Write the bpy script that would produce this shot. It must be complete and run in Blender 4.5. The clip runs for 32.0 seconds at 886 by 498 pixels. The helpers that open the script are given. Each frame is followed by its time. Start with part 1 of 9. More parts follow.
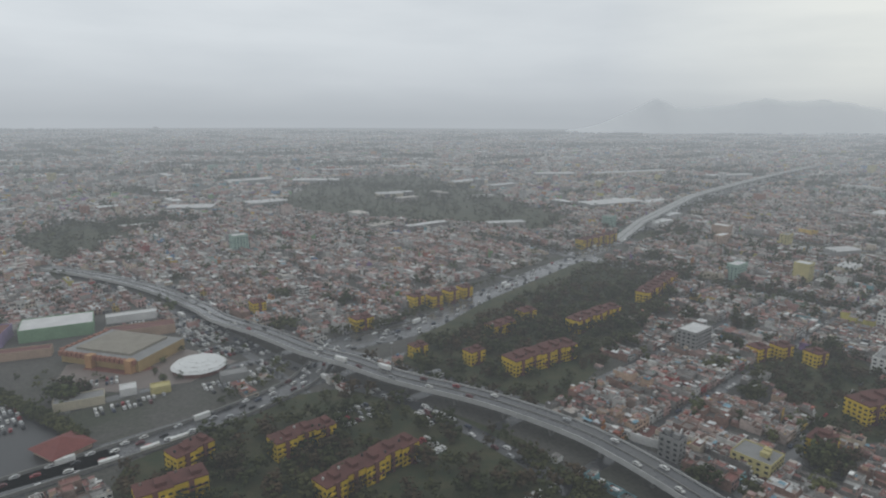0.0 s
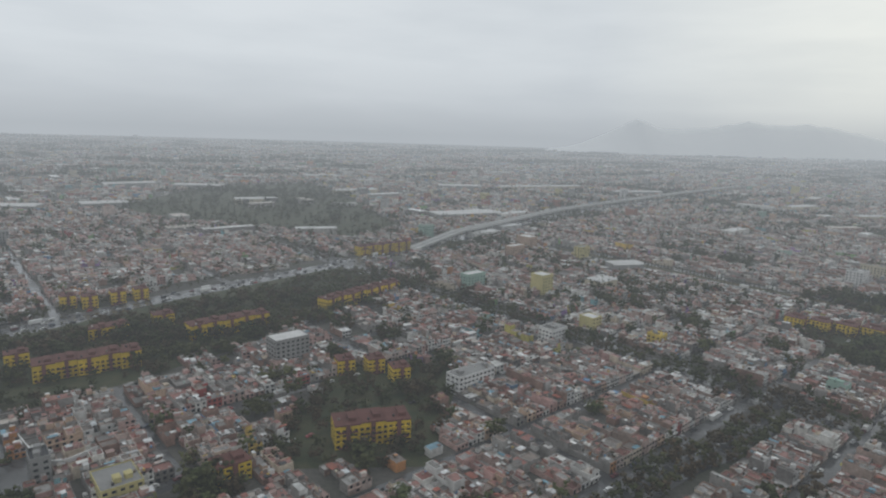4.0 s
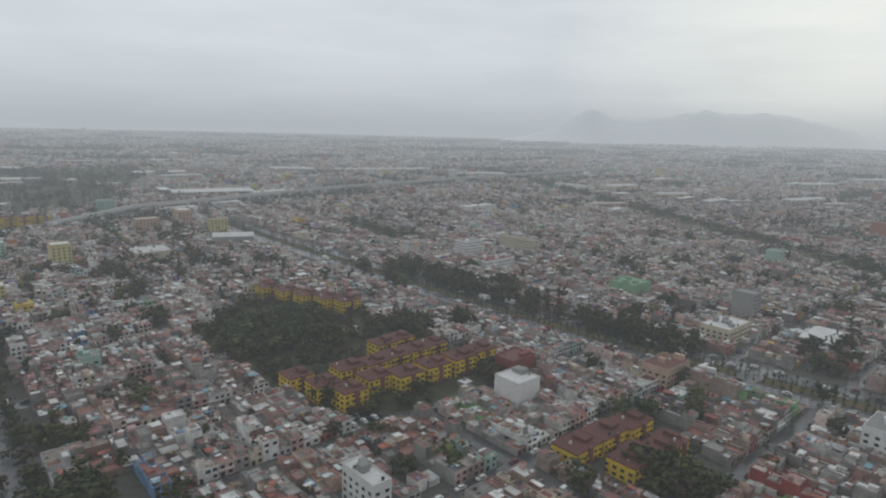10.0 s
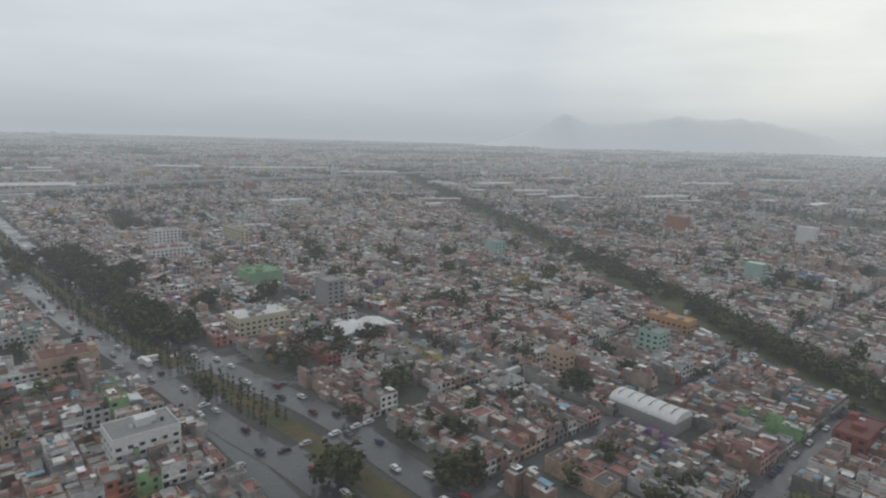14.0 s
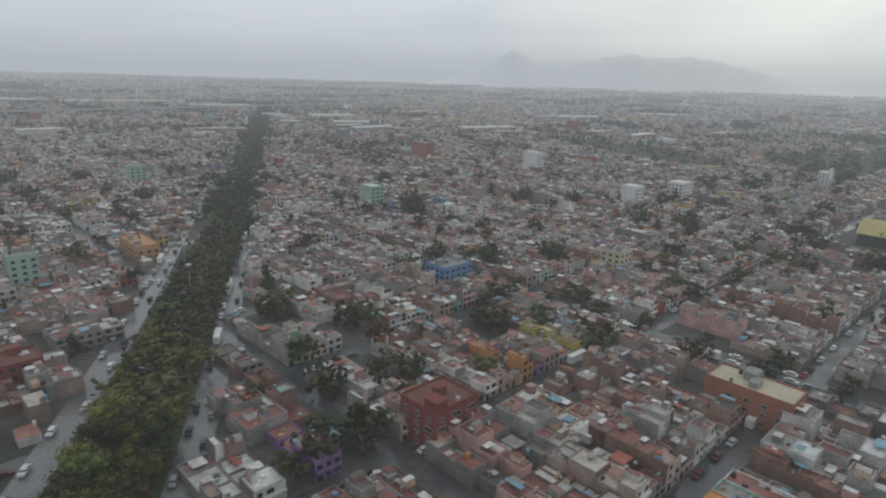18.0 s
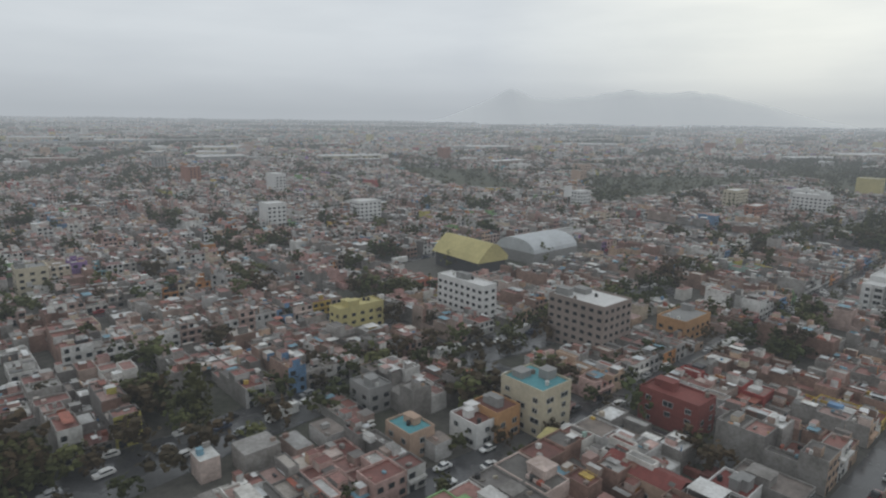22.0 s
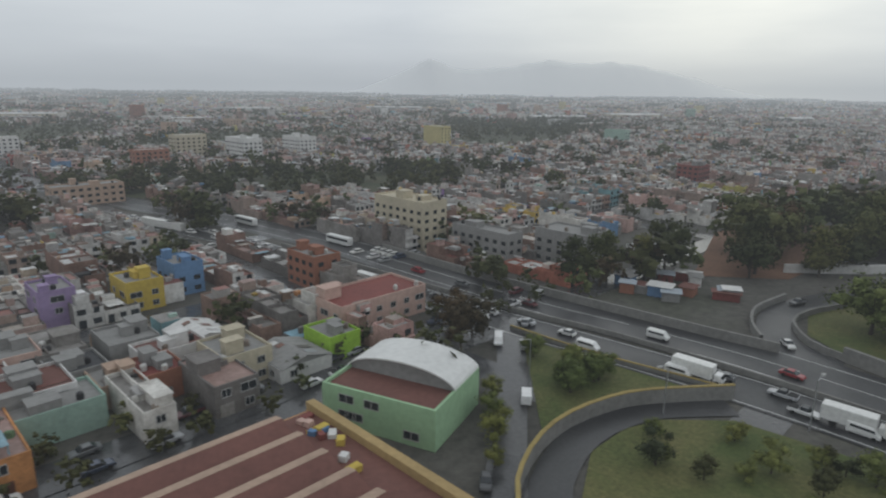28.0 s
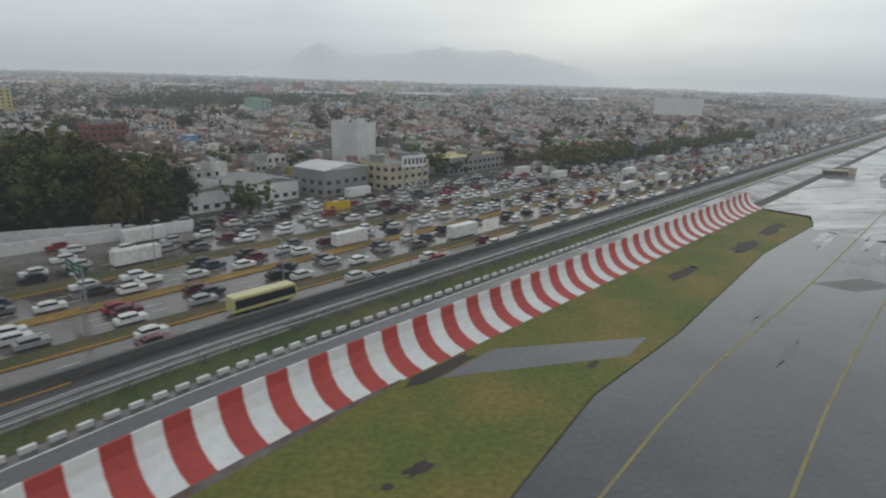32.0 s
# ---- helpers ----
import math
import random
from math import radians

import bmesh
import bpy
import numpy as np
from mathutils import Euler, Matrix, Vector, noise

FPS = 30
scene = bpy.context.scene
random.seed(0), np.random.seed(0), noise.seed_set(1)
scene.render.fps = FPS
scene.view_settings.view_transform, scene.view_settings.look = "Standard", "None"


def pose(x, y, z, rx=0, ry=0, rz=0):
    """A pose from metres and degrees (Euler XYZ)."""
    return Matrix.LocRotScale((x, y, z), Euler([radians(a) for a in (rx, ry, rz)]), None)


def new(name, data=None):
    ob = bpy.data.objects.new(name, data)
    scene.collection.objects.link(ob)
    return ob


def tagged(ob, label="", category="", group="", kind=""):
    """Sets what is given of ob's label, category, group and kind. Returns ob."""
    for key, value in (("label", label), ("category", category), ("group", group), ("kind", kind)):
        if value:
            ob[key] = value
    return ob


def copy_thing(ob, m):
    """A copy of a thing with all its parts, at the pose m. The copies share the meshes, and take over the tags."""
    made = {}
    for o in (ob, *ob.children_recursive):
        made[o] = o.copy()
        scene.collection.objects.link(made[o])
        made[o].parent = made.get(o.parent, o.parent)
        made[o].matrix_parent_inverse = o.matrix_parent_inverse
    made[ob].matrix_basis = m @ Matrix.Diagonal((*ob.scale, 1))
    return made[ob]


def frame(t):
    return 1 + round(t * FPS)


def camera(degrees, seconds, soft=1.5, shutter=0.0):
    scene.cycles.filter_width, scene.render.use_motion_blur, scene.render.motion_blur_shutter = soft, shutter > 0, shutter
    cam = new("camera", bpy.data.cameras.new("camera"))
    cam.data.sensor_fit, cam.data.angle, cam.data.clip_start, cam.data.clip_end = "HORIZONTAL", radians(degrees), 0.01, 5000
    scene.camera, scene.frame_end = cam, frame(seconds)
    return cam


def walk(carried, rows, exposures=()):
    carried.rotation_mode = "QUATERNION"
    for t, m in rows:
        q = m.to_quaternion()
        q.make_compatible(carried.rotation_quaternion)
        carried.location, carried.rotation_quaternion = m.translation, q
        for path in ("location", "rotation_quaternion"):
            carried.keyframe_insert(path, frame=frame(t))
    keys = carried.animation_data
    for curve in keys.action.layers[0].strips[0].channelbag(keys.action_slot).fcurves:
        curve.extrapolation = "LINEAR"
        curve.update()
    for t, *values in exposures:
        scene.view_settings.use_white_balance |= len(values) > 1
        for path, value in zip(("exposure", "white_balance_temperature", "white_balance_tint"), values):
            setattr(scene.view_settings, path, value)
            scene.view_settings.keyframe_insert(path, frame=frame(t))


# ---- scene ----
# The aircraft flies along +x, the lens looks out of its side towards +y. One unit is about 1.9 true metres.
cam = camera(71.42, 32.0, soft=2.15, shutter=0.12)


def aim(eye, yaw, pitch, roll):
    return Matrix.Translation(eye) @ pose(0, 0, 0, 0, 0, yaw) @ pose(0, 0, 0, 90 + pitch) @ pose(0, 0, 0, 0, 0, roll)


PATH = [  # seconds, eye, yaw, pitch, roll
    (0, (0.0, 0, 89.40), -8.34, -12.27, 0.50),
    (0.5, (19.3, 0, 88.34), -8.12, -11.30, 0.51),
    (1, (38.7, 0, 87.27), -7.93, -10.77, 0.51),
    (1.5, (58.0, 0, 86.21), -7.91, -10.84, 0.97),
    (2, (77.3, 0, 85.15), -8.03, -10.56, 1.26),
    (2.5, (96.6, 0, 84.08), -8.13, -10.50, 1.49),
    (3, (115.8, 0, 83.02), -8.21, -10.26, 1.60),
    (3.5, (135.1, 0, 81.95), -8.19, -10.35, 1.80),
    (5.5, (212.1, 0, 77.67), -7.28, -12.61, 2.00),
    (6, (231.3, 0, 76.60), -7.29, -13.27, 2.04),
    (6.5, (250.5, 0, 75.52), -7.19, -13.83, 2.26),
    (7, (269.7, 0, 74.45), -7.58, -14.21, 1.49),
    (7.5, (288.9, 0, 73.37), -8.80, -14.69, 2.08),
    (8, (308.1, 0, 72.29), -8.92, -15.19, 1.84),
    (8.5, (327.2, 0, 71.22), -9.06, -14.26, 1.55),
    (9, (346.4, 0, 70.14), -9.02, -13.31, 1.50),
    (9.5, (365.5, 0, 69.06), -8.87, -12.22, 1.41),
    (10, (384.7, 0, 67.97), -8.47, -11.21, 1.54),
    (10.5, (403.8, 0, 66.89), -8.12, -10.53, 1.70),
    (11, (422.9, 0, 65.81), -7.95, -9.66, 1.61),
    (11.5, (442.0, 0, 64.72), -7.98, -9.26, 1.24),
    (12, (461.1, 0, 63.64), -8.26, -9.68, 1.13),
    (12.5, (480.2, 0, 62.55), -8.26, -10.10, 1.02),
    (13, (499.2, 0, 61.46), -8.14, -10.22, 1.16),
    (13.5, (518.3, 0, 60.37), -7.94, -10.29, 1.51),
    (15.5, (594.4, 0, 56.00), -11.18, -13.00, 2.14),
    (16, (613.4, 0, 54.91), -11.11, -14.43, 2.33),
    (16.5, (632.4, 0, 53.81), -11.24, -15.53, 2.67),
    (17, (651.4, 0, 52.71), -11.26, -15.45, 2.14),
    (17.5, (670.4, 0, 51.62), -11.29, -15.74, 2.18),
    (18, (689.4, 0, 50.52), -11.29, -15.72, 1.79),
    (18.5, (708.3, 0, 49.42), -11.08, -15.75, 1.91),
    (19, (727.2, 0, 48.31), -10.59, -15.37, 1.70),
    (19.5, (746.2, 0, 47.21), -10.24, -14.19, 1.52),
    (20, (765.1, 0, 46.11), -9.77, -13.98, 1.20),
    (20.5, (784.0, 0, 45.00), -9.54, -12.92, 0.88),
    (21, (802.9, 0, 43.90), -9.23, -13.13, 0.97),
    (21.5, (821.8, 0, 42.79), -8.91, -13.12, 0.93),
    (22, (840.7, 0, 41.68), -8.70, -12.22, 0.87),
    (22.5, (859.5, 0, 40.57), -8.94, -12.53, 0.43),
    (23, (878.4, 0, 39.46), -10.78, -14.41, 1.14),
    (23.5, (897.2, 0, 38.35), -11.69, -14.79, -0.21),
    (24, (916.1, 0, 37.24), -11.58, -15.48, -0.65),
    (24.5, (934.9, 0, 36.12), -11.45, -16.05, 0.01),
    (26.5, (1010.1, 0, 31.66), -11.99, -15.32, 1.93),
    (27, (1028.9, 0, 30.54), -12.05, -14.56, 1.67),
    (27.5, (1047.6, 0, 29.42), -12.19, -14.51, 1.15),
    (28, (1066.4, 0, 28.30), -12.41, -14.46, 0.84),
    (28.5, (1085.1, 0, 27.18), -12.46, -14.67, 1.50),
    (29, (1103.8, 0, 26.05), -11.85, -15.54, 1.83),
    (29.5, (1122.6, 0, 24.93), -11.15, -15.94, 1.90),
    (30, (1141.3, 0, 23.80), -10.77, -17.02, 2.61),
    (30.5, (1160.0, 0, 22.67), -14.53, -17.87, 2.79),
    (31, (1178.7, 0, 21.55), -18.82, -18.12, 2.60),
    (31.5, (1197.3, 0, 20.42), -19.60, -17.35, 1.49),
    (32, (1216.0, 0, 19.29), -19.90, -15.29, 1.75),
]
walk(cam, [(t, aim(e, yw, pt, rl)) for t, e, yw, pt, rl in PATH])

# ---- sky, haze and light ----
HAZE = 0.00049
AIR = (0.395, 0.43, 0.462)

world = bpy.data.worlds.new("overcast_sky")
scene.world = world
world.use_nodes = True
wn = world.node_tree
wn.nodes.clear()
w_out = wn.nodes.new("ShaderNodeOutputWorld")
w_bg = wn.nodes.new("ShaderNodeBackground")
w_sky = wn.nodes.new("ShaderNodeTexSky")
w_sky.sky_type = "NISHITA"
w_sky.sun_disc = False
w_sky.sun_elevation, w_sky.sun_rotation = radians(38), radians(60)
w_bg.inputs["Strength"].default_value = 0.08
wn.links.new(w_sky.outputs[0], w_bg.inputs["Color"])
wn.links.new(w_bg.outputs[0], w_out.inputs["Surface"])
# rain haze: dims what is far off and sends scattered skylight towards the eye
w_abs = wn.nodes.new("ShaderNodeVolumeAbsorption")
w_abs.inputs["Color"].default_value = (0, 0, 0, 1)
w_abs.inputs["Density"].default_value = HAZE
w_em = wn.nodes.new("ShaderNodeEmission")
w_em.inputs["Color"].default_value = (*AIR, 1)
w_em.inputs["Strength"].default_value = HAZE
w_add = wn.nodes.new("ShaderNodeAddShader")
wn.links.new(w_abs.outputs[0], w_add.inputs[0])
wn.links.new(w_em.outputs[0], w_add.inputs[1])
wn.links.new(w_add.outputs[0], w_out.inputs["Volume"])


# ---- materials ----
class Nodes:
    def __init__(self, name, rough=0.85, metal=0.0):
        self.m = bpy.data.materials.new(name)
        self.m.use_nodes = True
        self.t = self.m.node_tree
        self.b = self.t.nodes["Principled BSDF"]
        self.b.inputs["Roughness"].default_value = rough
        self.b.inputs["Metallic"].default_value = metal

    def n(self, kind, **at):
        node = self.t.nodes.new(kind)
        for k, v in at.items():
            node.inputs[k].default_value = v
        return node

    def link(self, a, b):
        self.t.links.new(a, b)

    def noise(self, scale, detail=4.0, rough=0.6, vec=None):
        node = self.n("ShaderNodeTexNoise", Scale=scale, Detail=detail, Roughness=rough)
        if vec is None:
            g = self.n("ShaderNodeNewGeometry")
            vec = g.outputs["Position"]
        self.link(vec, node.inputs["Vector"])
        return node.outputs["Fac"]

    def ramp(self, fac, stops, constant=False):
        node = self.n("ShaderNodeValToRGB")
        el = node.color_ramp.elements
        if constant:
            node.color_ramp.interpolation = "CONSTANT"
        while len(el) < len(stops):
            el.new(0.5)
        for e, (p, c) in zip(el, stops):
            e.position, e.color = p, (*c, 1)
        self.link(fac, node.inputs["Fac"])
        return node.outputs["Color"]

    def mix(self, a, b, fac, mode="MIX"):
        node = self.t.nodes.new("ShaderNodeMix")
        node.data_type, node.blend_type = "RGBA", mode
        for sock, val in ((node.inputs[6], a), (node.inputs[7], b), (node.inputs[0], fac)):
            if isinstance(val, bpy.types.NodeSocket):
                self.link(val, sock)
            else:
                sock.default_value = (*val, 1) if isinstance(val, tuple) else val
        return node.outputs[2]

    def attr(self, name):
        node = self.t.nodes.new("ShaderNodeAttribute")
        node.attribute_name = name
        return node.outputs["Color"]

    def rand(self):
        return self.n("ShaderNodeObjectInfo").outputs["Random"]

    def bump(self, height, strength=0.4, dist=0.05):
        node = self.n("ShaderNodeBump", Strength=strength, Distance=dist)
        self.link(height, node.inputs["Height"])
        self.link(node.outputs[0], self.b.inputs["Normal"])

    def base(self, col):
        if isinstance(col, tuple):
            self.b.inputs["Base Color"].default_value = (*col, 1)
        else:
            self.link(col, self.b.inputs["Base Color"])
        return self.m


def plain(name, colour, rough=0.8, metal=0.0, wear=0.35, scale=1.5):
    k = Nodes(name, rough, metal)
    dark = tuple(c * (1 - wear) for c in colour)
    light = tuple(min(1, c * (1 + wear * 0.5)) for c in colour)
    big = k.noise(scale * 0.2, 3)
    fine = k.noise(scale * 2.2, 5)
    c = k.mix(k.ramp(big, [(0.35, dark), (0.65, colour)]), k.ramp(fine, [(0.3, dark), (0.7, light)]), 0.5)
    k.bump(fine, 0.3, 0.02)
    return k.base(c)


def tinted(name, rough=0.85, stain=0.45):
    """Paint or roofing whose colour each building brings along."""
    k = Nodes(name, rough)
    tint = k.attr("tint")
    big = k.noise(0.35, 4, 0.65)
    fine = k.noise(2.4, 5, 0.7)
    low = 1 - stain
    c = k.mix(tint, k.ramp(big, [(0.3, (low, low * 0.98, low * 0.95)), (0.62, (1, 1, 1))]), 1.0, "MULTIPLY")
    c = k.mix(c, k.ramp(fine, [(0.28, (0.6, 0.58, 0.55)), (0.6, (1.08, 1.08, 1.08))]), 0.8, "MULTIPLY")
    k.bump(fine, 0.35, 0.03)
    return k.base(c)


def by_object(name, colours, rough=0.8, stain=0.4):
    """One of several colours for each object."""
    k = Nodes(name, rough)
    n = len(colours)
    c = k.ramp(k.rand(), [(i / n, col) for i, col in enumerate(colours)], True)
    big = k.noise(0.4, 4, 0.65)
    fine = k.noise(2.6, 5, 0.7)
    low = 1 - stain
    c = k.mix(c, k.ramp(big, [(0.3, (low, low * 0.97, low * 0.94)), (0.62, (1, 1, 1))]), 1.0, "MULTIPLY")
    c = k.mix(c, k.ramp(fine, [(0.28, (0.62, 0.6, 0.57)), (0.6, (1.06, 1.06, 1.06))]), 0.8, "MULTIPLY")
    k.bump(fine, 0.35, 0.03)
    return k.base(c)


def by_tint(name, rough=0.85, stain=0.45):
    """Paint in the colour that its object carries."""
    k = Nodes(name, rough)
    c = k.n("ShaderNodeObjectInfo").outputs["Color"]
    big = k.noise(0.4, 4, 0.65)
    fine = k.noise(2.6, 5, 0.7)
    low = 1 - stain
    c = k.mix(c, k.ramp(big, [(0.3, (low, low * 0.97, low * 0.94)), (0.62, (1, 1, 1))]), 1.0, "MULTIPLY")
    c = k.mix(c, k.ramp(fine, [(0.28, (0.62, 0.6, 0.57)), (0.6, (1.06, 1.06, 1.06))]), 0.8, "MULTIPLY")
    k.bump(fine, 0.35, 0.03)
    return k.base(c)


def foliage(name, dark, light):
    k = Nodes(name, 0.7)
    isl = k.n("ShaderNodeNewGeometry").outputs["Random Per Island"]
    lo = tuple(0.7 * a + 0.3 * b for a, b in zip(dark, light))
    hi = tuple(0.25 * a + 0.75 * b for a, b in zip(dark, light))
    c = k.ramp(isl, [(0.0, lo), (1.0, hi)])
    c = k.mix(c, k.ramp(k.noise(1.6, 4, 0.7), [(0.3, (0.55, 0.58, 0.5)), (0.7, (1.35, 1.32, 1.25))]), 1.0, "MULTIPLY")
    k.b.inputs["Specular IOR Level"].default_value = 0.15
    c = k.mix(c, k.ramp(k.rand(), [(0.0, (0.75, 0.8, 0.7)), (0.5, (1, 1, 1)), (1.0, (1.25, 1.1, 0.9))]), 1.0, "MULTIPLY")
    c = k.mix(c, k.ramp(k.noise(0.05, 2), [(0.4, (0.8, 0.85, 0.8)), (0.6, (1.15, 1.05, 0.95))]), 1.0, "MULTIPLY")
    return k.base(c)


M_WALL = tinted("painted_render")
M_ROOF = tinted("roof_coating", 0.55, 0.5)
M_GLASS = plain("window_glass", (0.03, 0.035, 0.04), 0.15, 0.0, 0.3)
M_LEAF = foliage("dark_leaves", (0.022, 0.03, 0.016), (0.064, 0.076, 0.037))
M_LEAF_Y = foliage("yellowing_leaves", (0.05, 0.056, 0.018), (0.15, 0.145, 0.045))
M_LEAF_G = foliage("olive_leaves", (0.044, 0.057, 0.026), (0.125, 0.14, 0.062))
M_LEAF_R = foliage("russet_leaves", (0.038, 0.029, 0.02), (0.1, 0.072, 0.046))
M_BARK = plain("bark", (0.06, 0.045, 0.035), 0.9)
M_CONC = plain("weathered_concrete", (0.22, 0.215, 0.2), 0.85, 0, 0.4, 0.8)
M_YELLOW = plain("yellow_paint", (0.66, 0.45, 0.03), 0.8, 0, 0.35, 1.2)
M_REDROOF = plain("dark_red_roof_felt", (0.13, 0.045, 0.035), 0.85, 0, 0.45, 0.8)
M_WHITE = plain("white_paint", (0.7, 0.7, 0.68), 0.6, 0, 0.2, 0.8)


def wet_asphalt(name, base, wet=0.25, dry=0.5):
    k = Nodes(name, 0.4)
    fine = k.noise(3.0, 6, 0.7)
    big = k.noise(0.09, 4, 0.6)
    c = k.mix(k.ramp(fine, [(0.3, tuple(b * 0.7 for b in base)), (0.7, tuple(b * 1.25 for b in base))]),
              k.ramp(big, [(0.35, (0.65, 0.65, 0.68)), (0.65, (1.15, 1.14, 1.1))]), 1.0, "MULTIPLY")
    r = k.ramp(big, [(0.42, (wet, wet, wet)), (0.68, (dry, dry, dry))])
    k.link(r, k.b.inputs["Roughness"])
    k.bump(fine, 0.2, 0.01)
    return k.base(c)


M_PALEROAD = wet_asphalt("pale_wet_asphalt", (0.17, 0.168, 0.165), 0.1, 0.4)
M_ROAD = wet_asphalt("wet_asphalt", (0.085, 0.085, 0.087), 0.13)


def soil(name):
    k = Nodes(name, 0.9)
    a = k.noise(0.02, 5, 0.6)
    b = k.noise(0.8, 6, 0.7)
    c = k.ramp(a, [(0.35, (0.06, 0.058, 0.05)), (0.5, (0.09, 0.085, 0.075)), (0.65, (0.05, 0.055, 0.035))])
    c = k.mix(c, k.ramp(b, [(0.3, (0.6, 0.6, 0.6)), (0.7, (1.3, 1.28, 1.25))]), 1.0, "MULTIPLY")
    return k.base(c)


def grassy(name, green, dry):
    k = Nodes(name, 0.9)
    a = k.noise(0.12, 5, 0.65)
    b = k.noise(2.5, 6, 0.7)
    c = k.ramp(a, [(0.38, green), (0.52, tuple((g + d) / 2 for g, d in zip(green, dry))), (0.66, dry)])
    c = k.mix(c, k.ramp(b, [(0.3, (0.6, 0.62, 0.55)), (0.7, (1.3, 1.28, 1.2))]), 1.0, "MULTIPLY")
    k.bump(b, 0.5, 0.05)
    return k.base(c)


M_SOIL = soil("city_ground")
M_GRASS = grassy("grass", (0.045, 0.068, 0.018), (0.11, 0.1, 0.036))


# ---- mesh helpers ----
def mesh_of(name, verts, faces, mats, mat_ids=None, tints=None, smooth=False):
    me = bpy.data.meshes.new(name)
    me.from_pydata([tuple(v) for v in verts], [], [tuple(f) for f in faces])
    for m in mats:
        me.materials.append(m)
    if mat_ids is not None:
        me.polygons.foreach_set("material_index", np.array(mat_ids, dtype=np.int32))
    if tints is not None:
        at = me.attributes.new("tint", "FLOAT_COLOR", "FACE")
        at.data.foreach_set("color", np.array(tints, dtype=np.float32).ravel())
    if smooth:
        me.polygons.foreach_set("use_smooth", np.ones(len(me.polygons), dtype=bool))
    me.update()
    return me


def quads_mesh(name, quads, mats, mat_ids, tints=None):
    """quads: n x 4 x 3 corner places, each quad with corners of its own."""
    q = np.asarray(quads, dtype=np.float32).reshape(-1, 4, 3)
    n = len(q)
    me = bpy.data.meshes.new(name)
    me.vertices.add(4 * n)
    me.vertices.foreach_set("co", q.ravel())
    me.loops.add(4 * n)
    me.loops.foreach_set("vertex_index", np.arange(4 * n, dtype=np.int32))
    me.polygons.add(n)
    me.polygons.foreach_set("loop_start", np.arange(0, 4 * n, 4, dtype=np.int32))
    me.polygons.foreach_set("loop_total", np.full(n, 4, dtype=np.int32))
    for m in mats:
        me.materials.append(m)
    me.polygons.foreach_set("material_index", np.asarray(mat_ids, dtype=np.int32))
    if tints is not None:
        at = me.attributes.new("tint", "FLOAT_COLOR", "FACE")
        t = np.ones((n, 4), dtype=np.float32)
        t[:, :3] = np.asarray(tints, dtype=np.float32).reshape(-1, 3)
        at.data.foreach_set("color", t.ravel())
    me.update(calc_edges=True)
    me.validate()
    return me


class Batch:
    """Many boxes and plates gathered into one mesh."""

    def __init__(self):
        self.q, self.m, self.t = [], [], []

    def quad(self, a, b, c, d, mat=0, tint=(1, 1, 1)):
        self.q.append((a, b, c, d))
        self.m.append(mat)
        self.t.append(tint)

    def box(self, o, ux, uy, x0, x1, y0, y1, z0, z1, mats=(0, 1), tints=((1, 1, 1), (1, 1, 1)), under=False):
        """A box in the frame of origin o with unit axes ux, uy on the plan."""
        def p(x, y, z):
            return (o[0] + ux[0] * x + uy[0] * y, o[1] + ux[1] * x + uy[1] * y, z)
        a, b, c, d = p(x0, y0, z0), p(x1, y0, z0), p(x1, y1, z0), p(x0, y1, z0)
        e, f, g, h = p(x0, y0, z1), p(x1, y0, z1), p(x1, y1, z1), p(x0, y1, z1)
        for s in ((a, b, f, e), (b, c, g, f), (c, d, h, g), (d, a, e, h)):
            self.quad(*s, mats[0], tints[0])
        self.quad(e, f, g, h, mats[1], tints[1])
        if under:
            self.quad(d, c, b, a, mats[0], tints[0])

    def make(self, name, mats):
        return quads_mesh(name, self.q, mats, self.m, self.t)


def part(name, data, parent, label=""):
    ob = new(name, data)
    ob.parent = parent
    if label:
        tagged(ob, label)
    return ob


def thing(name, label, category, group="", kind="", at=None):
    ob = new(name)
    tagged(ob, label, category, group, kind)
    if at is not None:
        ob.matrix_basis = at
    return ob


def axes(deg):
    c, s = math.cos(radians(deg)), math.sin(radians(deg))
    return (c, s), (-s, c)


def ribbon(pts, half, z, lo=None):
    """Cross sections of a road along a line of plan points: left and right edges."""
    p = np.array(pts, float)
    d = np.gradient(p, axis=0)
    d /= np.linalg.norm(d, axis=1, keepdims=True)
    nrm = np.stack([-d[:, 1], d[:, 0]], 1)
    h = np.broadcast_to(np.asarray(half, float), (len(p),))[:, None]
    return p + nrm * h, p - nrm * h


def smooth_line(pts, step=6.0):
    """Catmull-Rom line through plan points, in even steps."""
    p = np.array(pts, float)
    p = np.vstack([2 * p[0] - p[1], p, 2 * p[-1] - p[-2]])
    out = []
    for i in range(1, len(p) - 2):
        n = max(2, int(np.linalg.norm(p[i + 1] - p[i]) / step))
        for k in range(n):
            t = k / n
            a, b, c, d = p[i - 1], p[i], p[i + 1], p[i + 2]
            out.append(0.5 * (2 * b + (c - a) * t + (2 * a - 5 * b + 4 * c - d) * t * t + (3 * b - a - 3 * c + d) * t ** 3))
    out.append(p[-2])
    return np.array(out)


